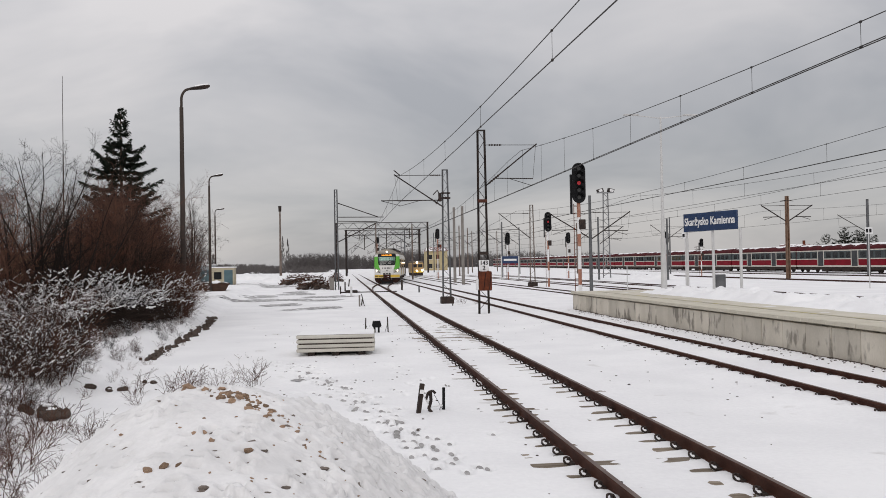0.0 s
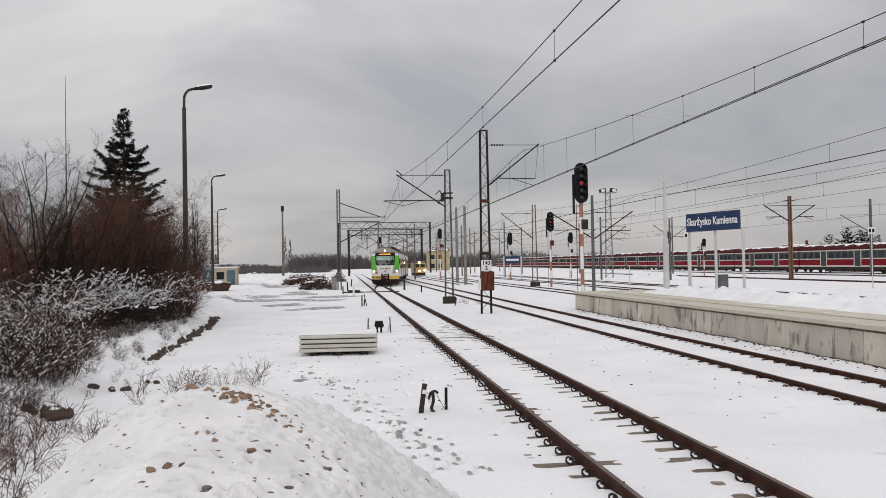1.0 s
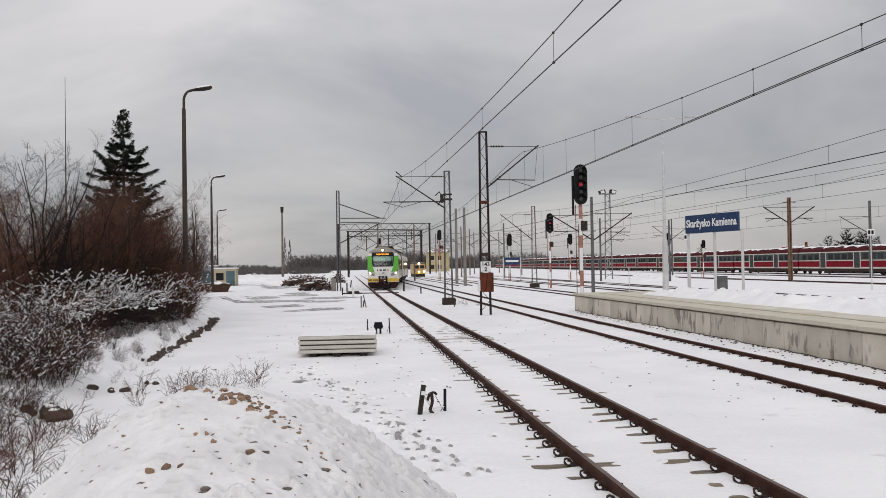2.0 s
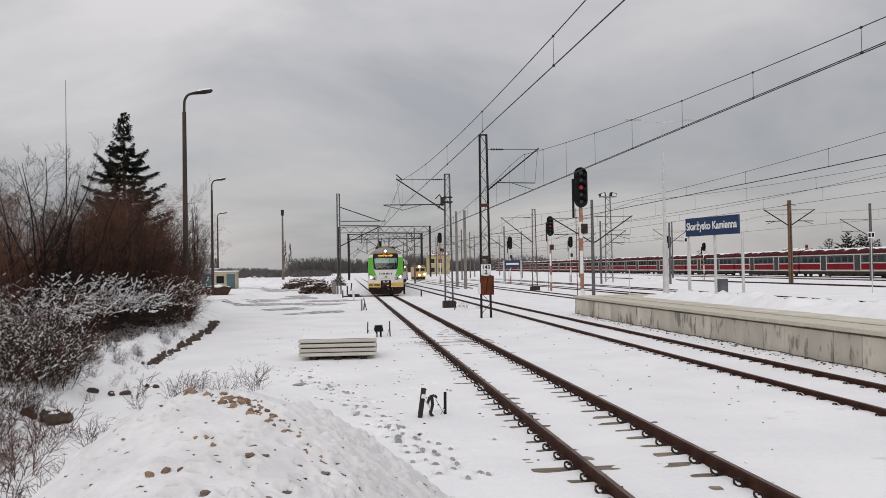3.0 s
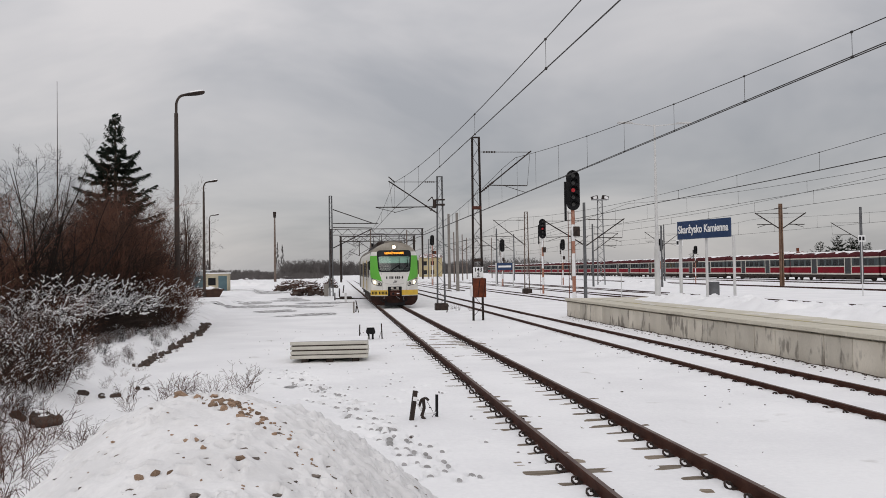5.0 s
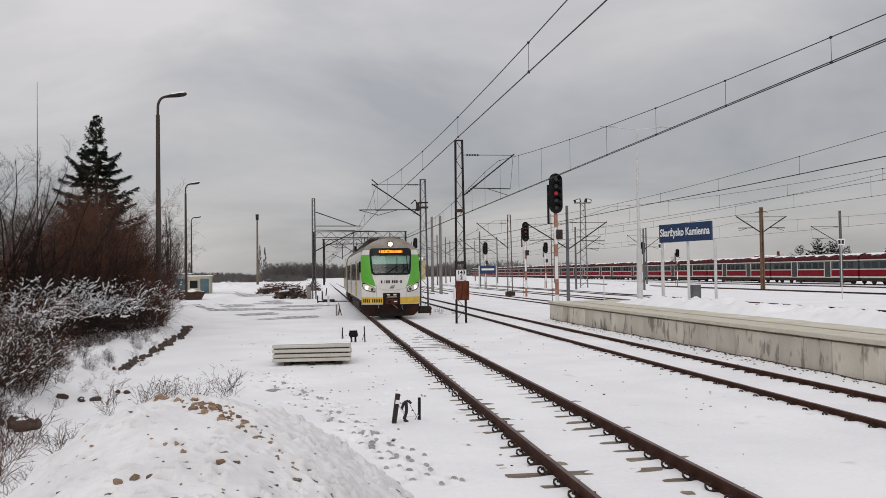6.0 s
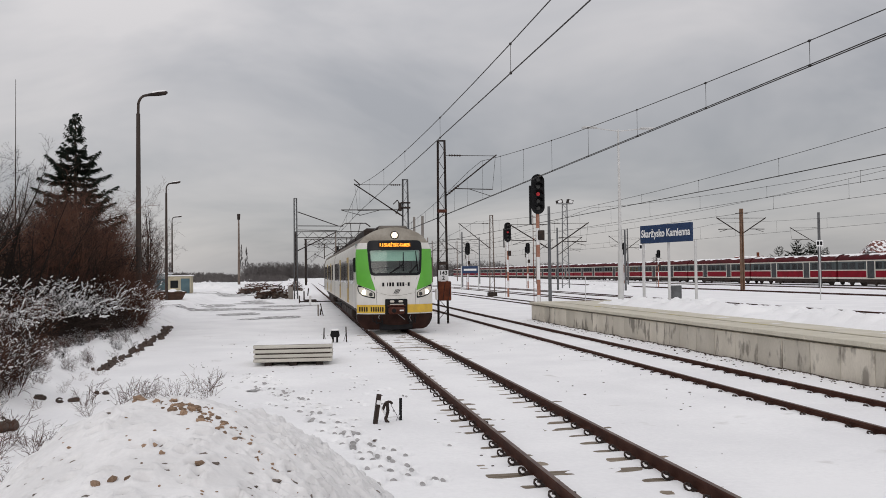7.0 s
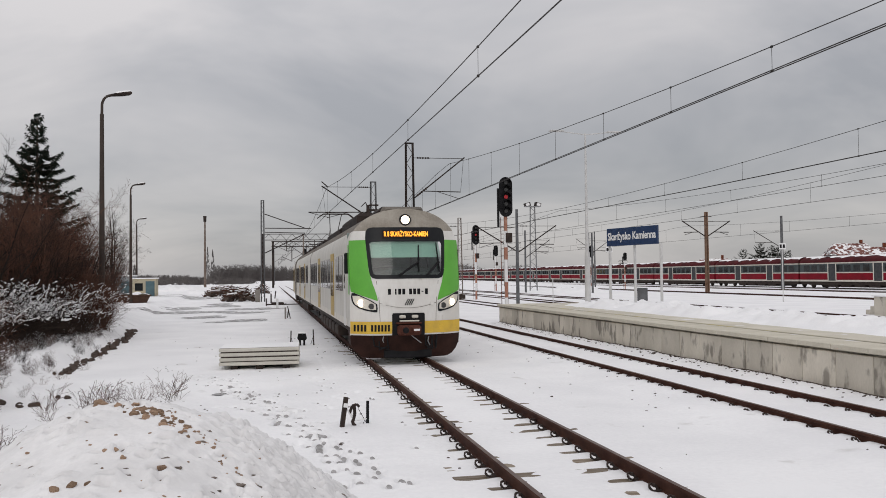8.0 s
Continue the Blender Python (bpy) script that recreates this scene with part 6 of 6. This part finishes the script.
def shrub(label, h, spread, stems, seed, material, depth=2, snow=0.3, r=0.014, up=0.05, name="shrub", group="shrubs", wander=0.15, fat=0.018, base=0.4, low=0.1, kids=(1, 2, 2), category="shrub"):
    t = thing(name, label, category, group)
    g, sn = Geo(), Geo()
    sn.top, sn.fat, sn.low, sn.high = h * 0.6, fat, low, h * 0.8
    rnd = random.Random(seed)
    for k in range(stems):
        a = rnd.uniform(0, 2 * math.pi)
        lean = rnd.uniform(0.05, 1.0) * spread
        b = (base * math.cos(a) * rnd.random(), base * math.sin(a) * rnd.random(), -0.1)
        twig_walk(g, sn, b, (math.cos(a) * lean, math.sin(a) * lean, 1.0), h * rnd.uniform(0.65, 1.0), r, depth, rnd, up, snow, wander, kids)
    tagged(part("branchwork", g, material, t, "bare brown twigs"), kind="stuff")
    if sn.v:
        tagged(part("snow_load", sn, SNOW, t, "snow lying along the twigs"), kind="stuff")
    return t


def scatter(protos, spots):
    """Place each proto once, then copies of it, at the given spots of x, y and size."""
    seen = set()
    for k, (x, y, size) in enumerate(spots):
        o = protos[k % len(protos)]
        m = pose(x, y, ground_z(x, y), 0, 0, (k * 77) % 360) @ Matrix.Scale(size, 4)
        if o.name in seen:
            copy_thing(o, m)
        else:
            seen.add(o.name)
            o.matrix_world = m


def bush_edge(y):
    """The front line of the shrubs."""
    return -6.75 - 0.05 * max(0.0, y - 30) if y > 22 else -6.6 - 0.06 * (22 - y)


def in_gap(x, y):
    """The opening in the thicket through which the yellow house shows."""
    return -0.36 < x / y < -0.285 and y > 20


rs = random.Random(21)
# tall brown thicket
tall = [shrub("tall bare brown shrub in a dense thicket", 3.9, 0.40, 18, 40 + k, (TWIG, TWIG_RED, TWIG_DARK)[k % 3], 2, 0.0, 0.026, 0.045, wander=0.20, base=0.8, kids=(1, 2, 3)) for k in range(6)]
spots = []
while len(spots) < 60:
    y = rs.uniform(27, 42)
    x = bush_edge(y) - 1.5 - abs(rs.gauss(0, 2.4))
    if in_gap(x, y):
        continue
    rim = min(1.0, 0.62 + 0.16 * (bush_edge(y) - x))
    spots.append((x, y, rs.uniform(0.85, 1.08) * rim * (1.0 if y < 31 else 1.2)))
while len(spots) < 64:
    y = rs.uniform(20, 27)
    x = bush_edge(y) - 1.6 - abs(rs.gauss(0, 1.5))
    if not in_gap(x, y):
        spots.append((x, y, rs.uniform(0.60, 0.92)))
scatter(tall, spots)
# arching canes weighed down by snow
laden = [shrub("low tangled arching shrub laden with fresh snow", 2.55, 0.85, 22, 60 + k, TWIG_DARK, 2, 0.78, 0.018, -0.13, wander=0.26, fat=0.025, base=0.6, low=0.8, kids=(1, 2, 2)) for k in range(4)]
spots = []
for k in range(26):
    y = rs.uniform(24.0, 33.0)
    spots.append((bush_edge(y) - 0.35 - abs(rs.gauss(0, 1.2)), y, rs.uniform(0.82, 1.1)))
for k in range(10):
    y = rs.uniform(17.5, 24)
    spots.append((bush_edge(y) - 0.4 - abs(rs.gauss(0, 1.2)), y, rs.uniform(0.55, 0.95)))
scatter(laden, spots)
# brown brushwood at the foot of the thicket
brush = [shrub("dense brown brushwood at the thicket's foot", 1.9, 0.34, 34, 160 + k, (TWIG, TWIG_RED)[k % 2], 2, 0.30, 0.011, 0.035, wander=0.20, fat=0.016, base=0.7, kids=(1, 2, 2)) for k in range(4)]
spots = []
for k in range(26):
    y = rs.uniform(32.0, 36.4)
    spots.append((bush_edge(y) - 0.15 - abs(rs.gauss(0, 0.8)), y, rs.uniform(0.7, 1.25)))
for k in range(12):
    y = rs.uniform(19, 27)
    spots.append((bush_edge(y) - 0.1 - abs(rs.gauss(0, 1.2)), y, rs.uniform(0.55, 1.0)))
for k in range(9):
    spots.append((rs.uniform(-7.0, -6.35), rs.uniform(33.6, 35.4), rs.uniform(0.75, 1.2)))
scatter(brush, spots)
# sparse shoots on the snowy verge
sapling = [shrub("sparse bare sapling shoots rising from snow", 1.35, 0.45, 17, 80 + k, TWIG_DARK if k % 2 else TWIG, 2, 0.40, 0.009, 0.03, wander=0.22, fat=0.012, base=0.55, low=0.15) for k in range(5)]
spots = []
for k in range(62):
    y = rs.uniform(8.5, 21)
    x = -4.0 - 0.13 * (y - 8) - abs(rs.gauss(0, 1.4))
    spots.append((x, y, rs.uniform(0.5, 1.15) * (0.75 if y < 11 else 1.0)))
for k in range(44):
    y = rs.uniform(15, 33)
    spots.append((bank_edge(y) - 0.15 - rs.uniform(0, 1.5), y, rs.uniform(0.25, 0.55)))
scatter(sapling, spots)
weeds = [shrub("dry brown weed stalks poking through snow", 0.60, 0.8, 7, 90 + k, TWIG, 1, 0.05, 0.0045, 0.0, "weed", "weeds", 0.16, 0.005, 0.15) for k in range(3)]
spots = [(-2.65 + rs.gauss(0, 0.50), 16.6 + rs.gauss(0, 0.7), rs.uniform(0.6, 1.15)) for k in range(12)]
spots += [(rs.uniform(-5.3, -2.9), rs.uniform(7.5, 13), rs.uniform(0.6, 1.2)) for k in range(52)]
spots += [(bank_edge(y) + 0.2 + rs.gauss(0, 0.25), y, rs.uniform(0.3, 0.6)) for y in np.linspace(16, 37, 22)]
spots += [(6.9 + rs.gauss(0, 0.4), 46 + rs.gauss(0, 1.5), rs.uniform(0.4, 0.8)) for k in range(4)]
scatter(weeds, spots)


def bare_tree(x, y, h, seed, label, spread=0.35, material=TWIG_DARK, stems=6, r=0.05, depth=3, wander=0.12, up=0.06):
    """A leafless tree that forks into several stems near its foot."""
    t = thing("bare_tree", label, "tree", "bare trees", "", pose(x, y, ground_z(x, y)))
    rnd = random.Random(seed)
    g, tw = Geo(), Geo()
    foot = h * 0.14
    g.rod((0, 0, -0.15), (0.02, 0, foot * 0.5), r * 1.9, r * 1.5, 8)
    g.rod((0.02, 0, foot * 0.5), (0, 0.02, foot), r * 1.5, r * 1.3, 8)
    for k in range(stems):
        a = 2 * math.pi * k / stems + rnd.gauss(0, 0.4)
        s = spread * (0.25 if k == 0 else rnd.uniform(0.6, 1.2))
        twig_walk(tw, None, (0, 0.02, foot * rnd.uniform(0.6, 1.0)), (math.cos(a) * s, math.sin(a) * s, 1.0), h * rnd.uniform(0.68, 0.9), r, depth, rnd, up, 0, wander, (1, 1, 2))
    part("trunk", g, BARK, t)
    part("crown", tw, material, t, "fine bare branches")
    return t


bare_tree(-8.55, 26, 5.9, 3, "bare branching tree above the thicket", 0.42, TWIG_DARK, 7, 0.045)
bare_tree(-8.25, 27.5, 4.9, 8, "bare branching tree above the thicket", 0.40, TWIG_DARK, 6, 0.040)
bare_tree(-10.3, 26.5, 5.6, 5, "bare branching tree above the thicket", 0.5, TWIG, 6, 0.045, wander=0.2)
bare_tree(-9.7, 22.5, 4.4, 7, "bare branching tree above the thicket", 0.5, TWIG_RED, 7, 0.035)
bare_tree(-9.15, 25, 5.5, 17, "bare branching tree above the thicket", 0.45, TWIG_DARK, 7, 0.040, wander=0.16)
bare_tree(-9.75, 25.6, 4.9, 19, "bare branching tree above the thicket", 0.45, TWIG_RED, 8, 0.036, wander=0.18)
bare_tree(-8.9, 28.5, 4.9, 23, "bare branching tree above the thicket", 0.45, TWIG, 8, 0.036, wander=0.18)
bare_tree(-7.6, 37.5, 4.7, 14, "bare branching tree beside the lamp", 0.5, TWIG_DARK, 6, 0.04)
bare_tree(-10.2, 61, 7.2, 9, "narrow bare tree beyond the lamp", 0.10, TWIG_DARK, 6, 0.05, wander=0.06, up=0.12)
for k, (x, y, h) in enumerate(((-9.6, 56, 4.4), (-8.9, 50, 3.8), (-9.2, 53, 3.5), (-10.4, 60, 4.2), (-8.2, 44, 4.3), (-8.6, 47, 3.9))):
    bare_tree(x, y, h, 31 + k, "small bushy bare tree beyond the lamp", 0.55, TWIG_DARK if k % 2 else TWIG, 8, 0.03, 3, 0.16)


def spruce(x, y, h, profile, label, seed=1, step=0.30, fine=16):
    """A conifer; profile: rows of depth below the tip and reach of the boughs."""
    t = thing("spruce_tree", label, "tree", "", "", pose(x, y, 0.2))
    rnd = random.Random(seed)
    g = Geo(); g.rod((0, 0, -0.2), (0, 0, h - 0.7), 0.17, 0.035, 8); g.rod((0, 0, h - 0.7), (0.02, 0, h), 0.035, 0.010, 6)
    part("trunk", g, BARK, t)
    limbs, ne = Geo(), Geo()
    ds, rs_ = [p[0] for p in profile], [p[1] for p in profile]
    down = 0.18
    turn = 0.0
    while down < h - 0.8:
        z = h - down
        reach = float(np.interp(down, ds, rs_))
        crown = down < ds[2]
        turn += rnd.uniform(0.3, 1.2)
        n = 4 if crown else 8
        for j in range(n):
            a = turn + 2 * math.pi * j / n + rnd.gauss(0, 0.22)
            ln = reach * (rnd.uniform(0.35, 0.95) if j % 3 else rnd.uniform(0.75, 1.15))
            rise = rnd.uniform(0.5, 0.9) if crown else rnd.uniform(0.10, 0.42)
            p0 = Vector((0, 0, z + rnd.uniform(-0.16, 0.16)))
            mid = p0 + Vector((math.cos(a) * ln * 0.55, math.sin(a) * ln * 0.55, ln * 0.55 * rise * 0.35 - 0.05 * ln))
            tip = p0 + Vector((math.cos(a) * ln, math.sin(a) * ln, ln * rise))
            limbs.rod(p0, mid, 0.012 + 0.010 * ln, 0.014, 4, False); limbs.rod(mid, tip, 0.014, 0.004, 4, False)
            m = max(4, int(ln * fine))
            for i in range(m):
                s = 0.12 + 0.88 * (i + rnd.random()) / m
                c = p0.lerp(mid, s / 0.55) if s < 0.55 else mid.lerp(tip, (s - 0.55) / 0.45)
                for side in (-1, 1, 0):
                    b = a + side * rnd.uniform(0.5, 1.0)
                    l2 = (0.09 + 0.30 * min(1.3, ln) * (1.05 - s)) * rnd.uniform(0.6, 1.3) + 0.05
                    q = c + Vector((math.cos(b) * l2, math.sin(b) * l2, rnd.uniform(-0.22, 0.05) if side else rnd.uniform(-0.28, -0.05)))
                    u = Vector((-math.sin(b), math.cos(b), 0)) * 0.034
                    v = Vector((0, 0, 0.034))
                    mm = c.lerp(q, 0.45)
                    ne.add([tuple(c), tuple(mm + u), tuple(q), tuple(mm - u)], [(0, 1, 2, 3)])
                    ne.add([tuple(c), tuple(mm + v), tuple(q), tuple(mm - v)], [(0, 1, 2, 3)])
        down += step * rnd.uniform(0.75, 1.3) * (0.85 if crown else 1.15)
    tagged(part("bough_frame", limbs, BARK, t), kind="stuff")
    tagged(part("needle_sprays", ne, NEEDLE, t, "dark green needle sprays"), kind="stuff")
    return t


spruce(-11.05, 45, 10.3, ((0.0, 0.06), (0.7, 0.40), (1.75, 0.60), (2.0, 1.10), (2.7, 1.50), (3.6, 1.80), (5.4, 2.15), (10.0, 3.0)), "tall dark green spruce rising behind bare shrubs", 4)


# ---- soil kerb, clods and debris ----
def soil_kerb():
    t = thing("soil_kerb", "broken dark soil edge along the snowy verge", "soil", "", "structure", pose(0, 0, 0))
    r = random.Random(5)
    y = 22.0
    while y < 39.5:
        x = bank_edge(y) + 0.12
        s = r.uniform(0.05, 0.17) * (0.6 if y < 27 else 1.0)
        if noise2(1.0, y, 0.9, 3.0) > 0.12:
            y += 0.2
            continue
        g = Geo(); g.ball((0, 0, 0), s * 0.75, s * 2.1, s * 0.75, 9, 6, 0.30)
        o = part("clod", g, SOIL, t)
        o.matrix_basis = pose(x + r.gauss(0, 0.10), y, ground_z(x + 0.1, y) + 0.01 + s * 0.04, r.uniform(-12, 12), r.uniform(-20, 20), r.uniform(-14, 18))
        y += s * r.uniform(0.8, 2.2)
    return t


soil_kerb()


def clod_heap(x, y, n, size, label):
    t = thing("rubble_heap", label, "rubble", "", "", pose(x, y, ground_z(x, y)))
    r = random.Random(int(x * 10 + y))
    for k in range(n):
        s = size * r.uniform(0.4, 1.0)
        g = Geo(); g.ball((r.gauss(0, size), r.gauss(0, size * 0.6), s * 0.45), s, s * 0.8, s * 0.85, 8, 6, 0.38)
        part("clod", g, SOIL, t)
        if k % 2 == 0:
            g2 = Geo()
            g2.ball((sum(q[0] for q in g.v) / len(g.v), sum(q[1] for q in g.v) / len(g.v), s * 1.16), s * 0.6, s * 0.5, s * 0.16, 8, 5, 0.15); part("snow_patch", g2, SNOW, t)
    return t


clod_heap(-4.65, 13.9, 9, 0.17, "dark earth clods and stump dusted with snow")
clod_heap(-4.80, 17.0, 4, 0.09, "dark earth clods dusted with snow")
clod_heap(-4.25, 16.7, 5, 0.11, "dark earth clods dusted with snow")
clod_heap(-3.75, 17.6, 2, 0.07, "dark clods on the snow")
clod_heap(-6.0, 12.9, 4, 0.13, "dark earth clods dusted with snow")


def debris(x0, x1, y0, y1, n, label):
    t = thing("debris_pile", label, "debris", "", "", pose(0, 0, 0))
    r = random.Random(3)
    g, s, st = Geo(), Geo(), Geo()
    for k in range(n):
        x, y = r.uniform(x0, x1), r.uniform(y0, y1)
        h = 1.25 * (1 - abs(2 * (x - x0) / (x1 - x0) - 1) ** 3) * r.uniform(0.1, 1)
        a = r.uniform(0, 6.28)
        l = r.uniform(0.2, 0.7)
        p, q = Vector((x, y, h)), Vector((x + math.cos(a) * l, y + math.sin(a) * l, max(0.02, h + r.uniform(-0.3, 0.3))))
        g.rod(p, q, r.uniform(0.03, 0.08), 0.02, 4)
        if k % 8 == 0:
            s.ball((x, y, h + 0.05), r.uniform(0.1, 0.4), r.uniform(0.1, 0.35), 0.07, 7, 4, 0.2)
        if k % 5 == 0:
            st.ball((x, y, h * 0.5), r.uniform(0.1, 0.3), r.uniform(0.1, 0.3), r.uniform(0.1, 0.25), 7, 5, 0.25)
    tagged(part("brushwood", g, TWIG, t), kind="stuff")
    tagged(part("snow_cover", s, SNOW, t), kind="stuff")
    tagged(part("rubble", st, SOIL, t), kind="stuff")
    return t


debris(-4.2, -1.1, 82, 92, 420, "heap of broken branches and rubble in snow")
debris(-7.5, -3.0, 104, 116, 420, "heap of broken branches and rubble in snow")
debris(-1.6, 0.2, 118, 130, 160, "heap of broken branches and rubble in snow")
snow_heap("snow_ridge", -22, -10, 150, 158, 0.0, 1.3, "low ridge of ploughed snow", 5.0, 0.6, 0.6)
snow_heap("snow_ridge", -12, -7, 122, 127, 0.0, 0.9, "low ridge of ploughed snow", 9.0, 0.4, 0.4)
snow_heap("snow_ridge", 33.6, 41, 96, 103, 0.0, 0.9, "low ridge of ploughed snow", 7.0, 0.4, 0.4)


# ---- far woods ----
def far_wood(x0, x1, y, h0, h1, n, seed, label, deep=18):
    """A belt of leafless trees with brushwood at its foot."""
    g = Geo()
    r = random.Random(seed)
    for k in range(n):
        x = r.uniform(x0, x1)
        yy = y + r.uniform(-deep, deep)
        h = r.uniform(h0, h1) * (0.78 + 0.5 * noise.noise(Vector((x * 0.05, seed, 0))))
        g.rod((x, yy, 0), (x + r.gauss(0, 0.2), yy, h * 0.9), 0.11, 0.03, 3, False)
        for j in range(15):
            z = h * r.uniform(0.08, 0.85)
            l = (h - z) * 0.45 + 0.5
            a = r.uniform(-1, 1)
            g.rod((x, yy, z), (x + a * l * 0.95, yy + r.uniform(-1, 1) * l * 0.5, min(h, z + l * r.uniform(0.3, 0.9))), 0.075, 0.035, 3, False)
        for j in range(5):
            xa = x + r.uniform(-1.5, 1.5)
            g.rod((xa, yy - 1, 0), (xa + r.uniform(-0.6, 0.6), yy - 1, r.uniform(0.4, 1.0) * min(2.2, h * 0.5)), 0.12, 0.05, 3, False)
    return tagged(part("far_wood", g, HAZYWOOD), label, "woods", "", "stuff")


far_wood(-110, -2, 400, 2.6, 5.0, 900, 1, "hazy belt of bare trees on the horizon")
far_wood(-24, 60, 390, 5.5, 11.0, 900, 2, "hazy belt of bare trees on the horizon")
far_wood(-42, -26, 330, 2.5, 5.0, 90, 4, "hazy belt of bare trees on the horizon")
far_wood(40, 130, 410, 6.0, 10.0, 500, 3, "hazy belt of bare trees on the horizon")
far_wood(110, 330, 330, 4.0, 8.0, 420, 5, "hazy belt of bare trees behind the trains")
far_wood(82, 90, 150, 3.6, 6.2, 26, 6, "bare trees behind the parked trains", 5)
far_wood(-75, -4, 270, 1.0, 2.4, 420, 8, "low bare hedge along the yard edge")
g = Geo()
for x, y, h in ((-26.5, 400, 15), (-24.4, 402, 14), (-57, 380, 8), (-55.4, 382, 7.4)):
    for k in range(60):
        a, z = random.uniform(0, 6.28), random.uniform(1, h)
        w = 0.9 * math.sin(math.pi * min(1, (z / h) ** 0.7)) + 0.1
        g.rod((x + w * math.cos(a) * 0.3, y, z), (x + w * math.cos(a), y + w * math.sin(a), z + 1.4), 0.16, 0.05, 3, False)
tagged(part("far_poplars", g, HAZYWOOD), "narrow upright poplars on the horizon", "trees", "", "stuff")
LOW_PROFILE = ((0.0, 0.15), (0.8, 0.9), (1.6, 1.6), (3.0, 2.3), (8.0, 3.2))
for k, (x, y, h) in enumerate(((95.5, 152, 7.6), (97.6, 155, 6.6), (99.5, 154, 7.2), (102.5, 157, 6.9), (92.5, 153, 6.4), (104.5, 156, 6.2))):
    spruce(x, y, h, LOW_PROFILE, "dark conifer behind the parked trains", 20 + k, 0.5, 9)


# ---- movement ----
FRONT = ((0.0, 97.0), (0.5, 92.6), (1.0, 88.1), (1.5, 83.5), (2.0, 78.9), (2.5, 74.3), (3.0, 69.6), (3.5, 65.1), (4.0, 60.6), (4.5, 56.0), (5.0, 51.3), (5.5, 46.5), (6.0, 41.6),
         (6.5, 36.6), (7.0, 31.6), (7.5, 26.5), (8.0, 21.4))


def car_pose(front, behind):
    """A car's pose with its bogies on the track's middle line."""
    y = front + behind
    a, b = y + 3.2, y + 17.2
    d = Vector((branch_x(b) - branch_x(a), b - a))
    d.normalize()
    o = Vector((branch_x(a) + TRAIN_DX, a)) - d * 3.2
    return pose(o.x, o.y, RAIL_H, 0, 0, -math.degrees(math.atan2(d.x, d.y)))


TRAIN_DX = 0.20


def motions():
    for car, behind in ((lead_car, 0.0), (middle_car, 21.0), (rear_car, 42.0)):
        walk(car, [(t, car_pose(y, behind)) for t, y in FRONT])


motions()
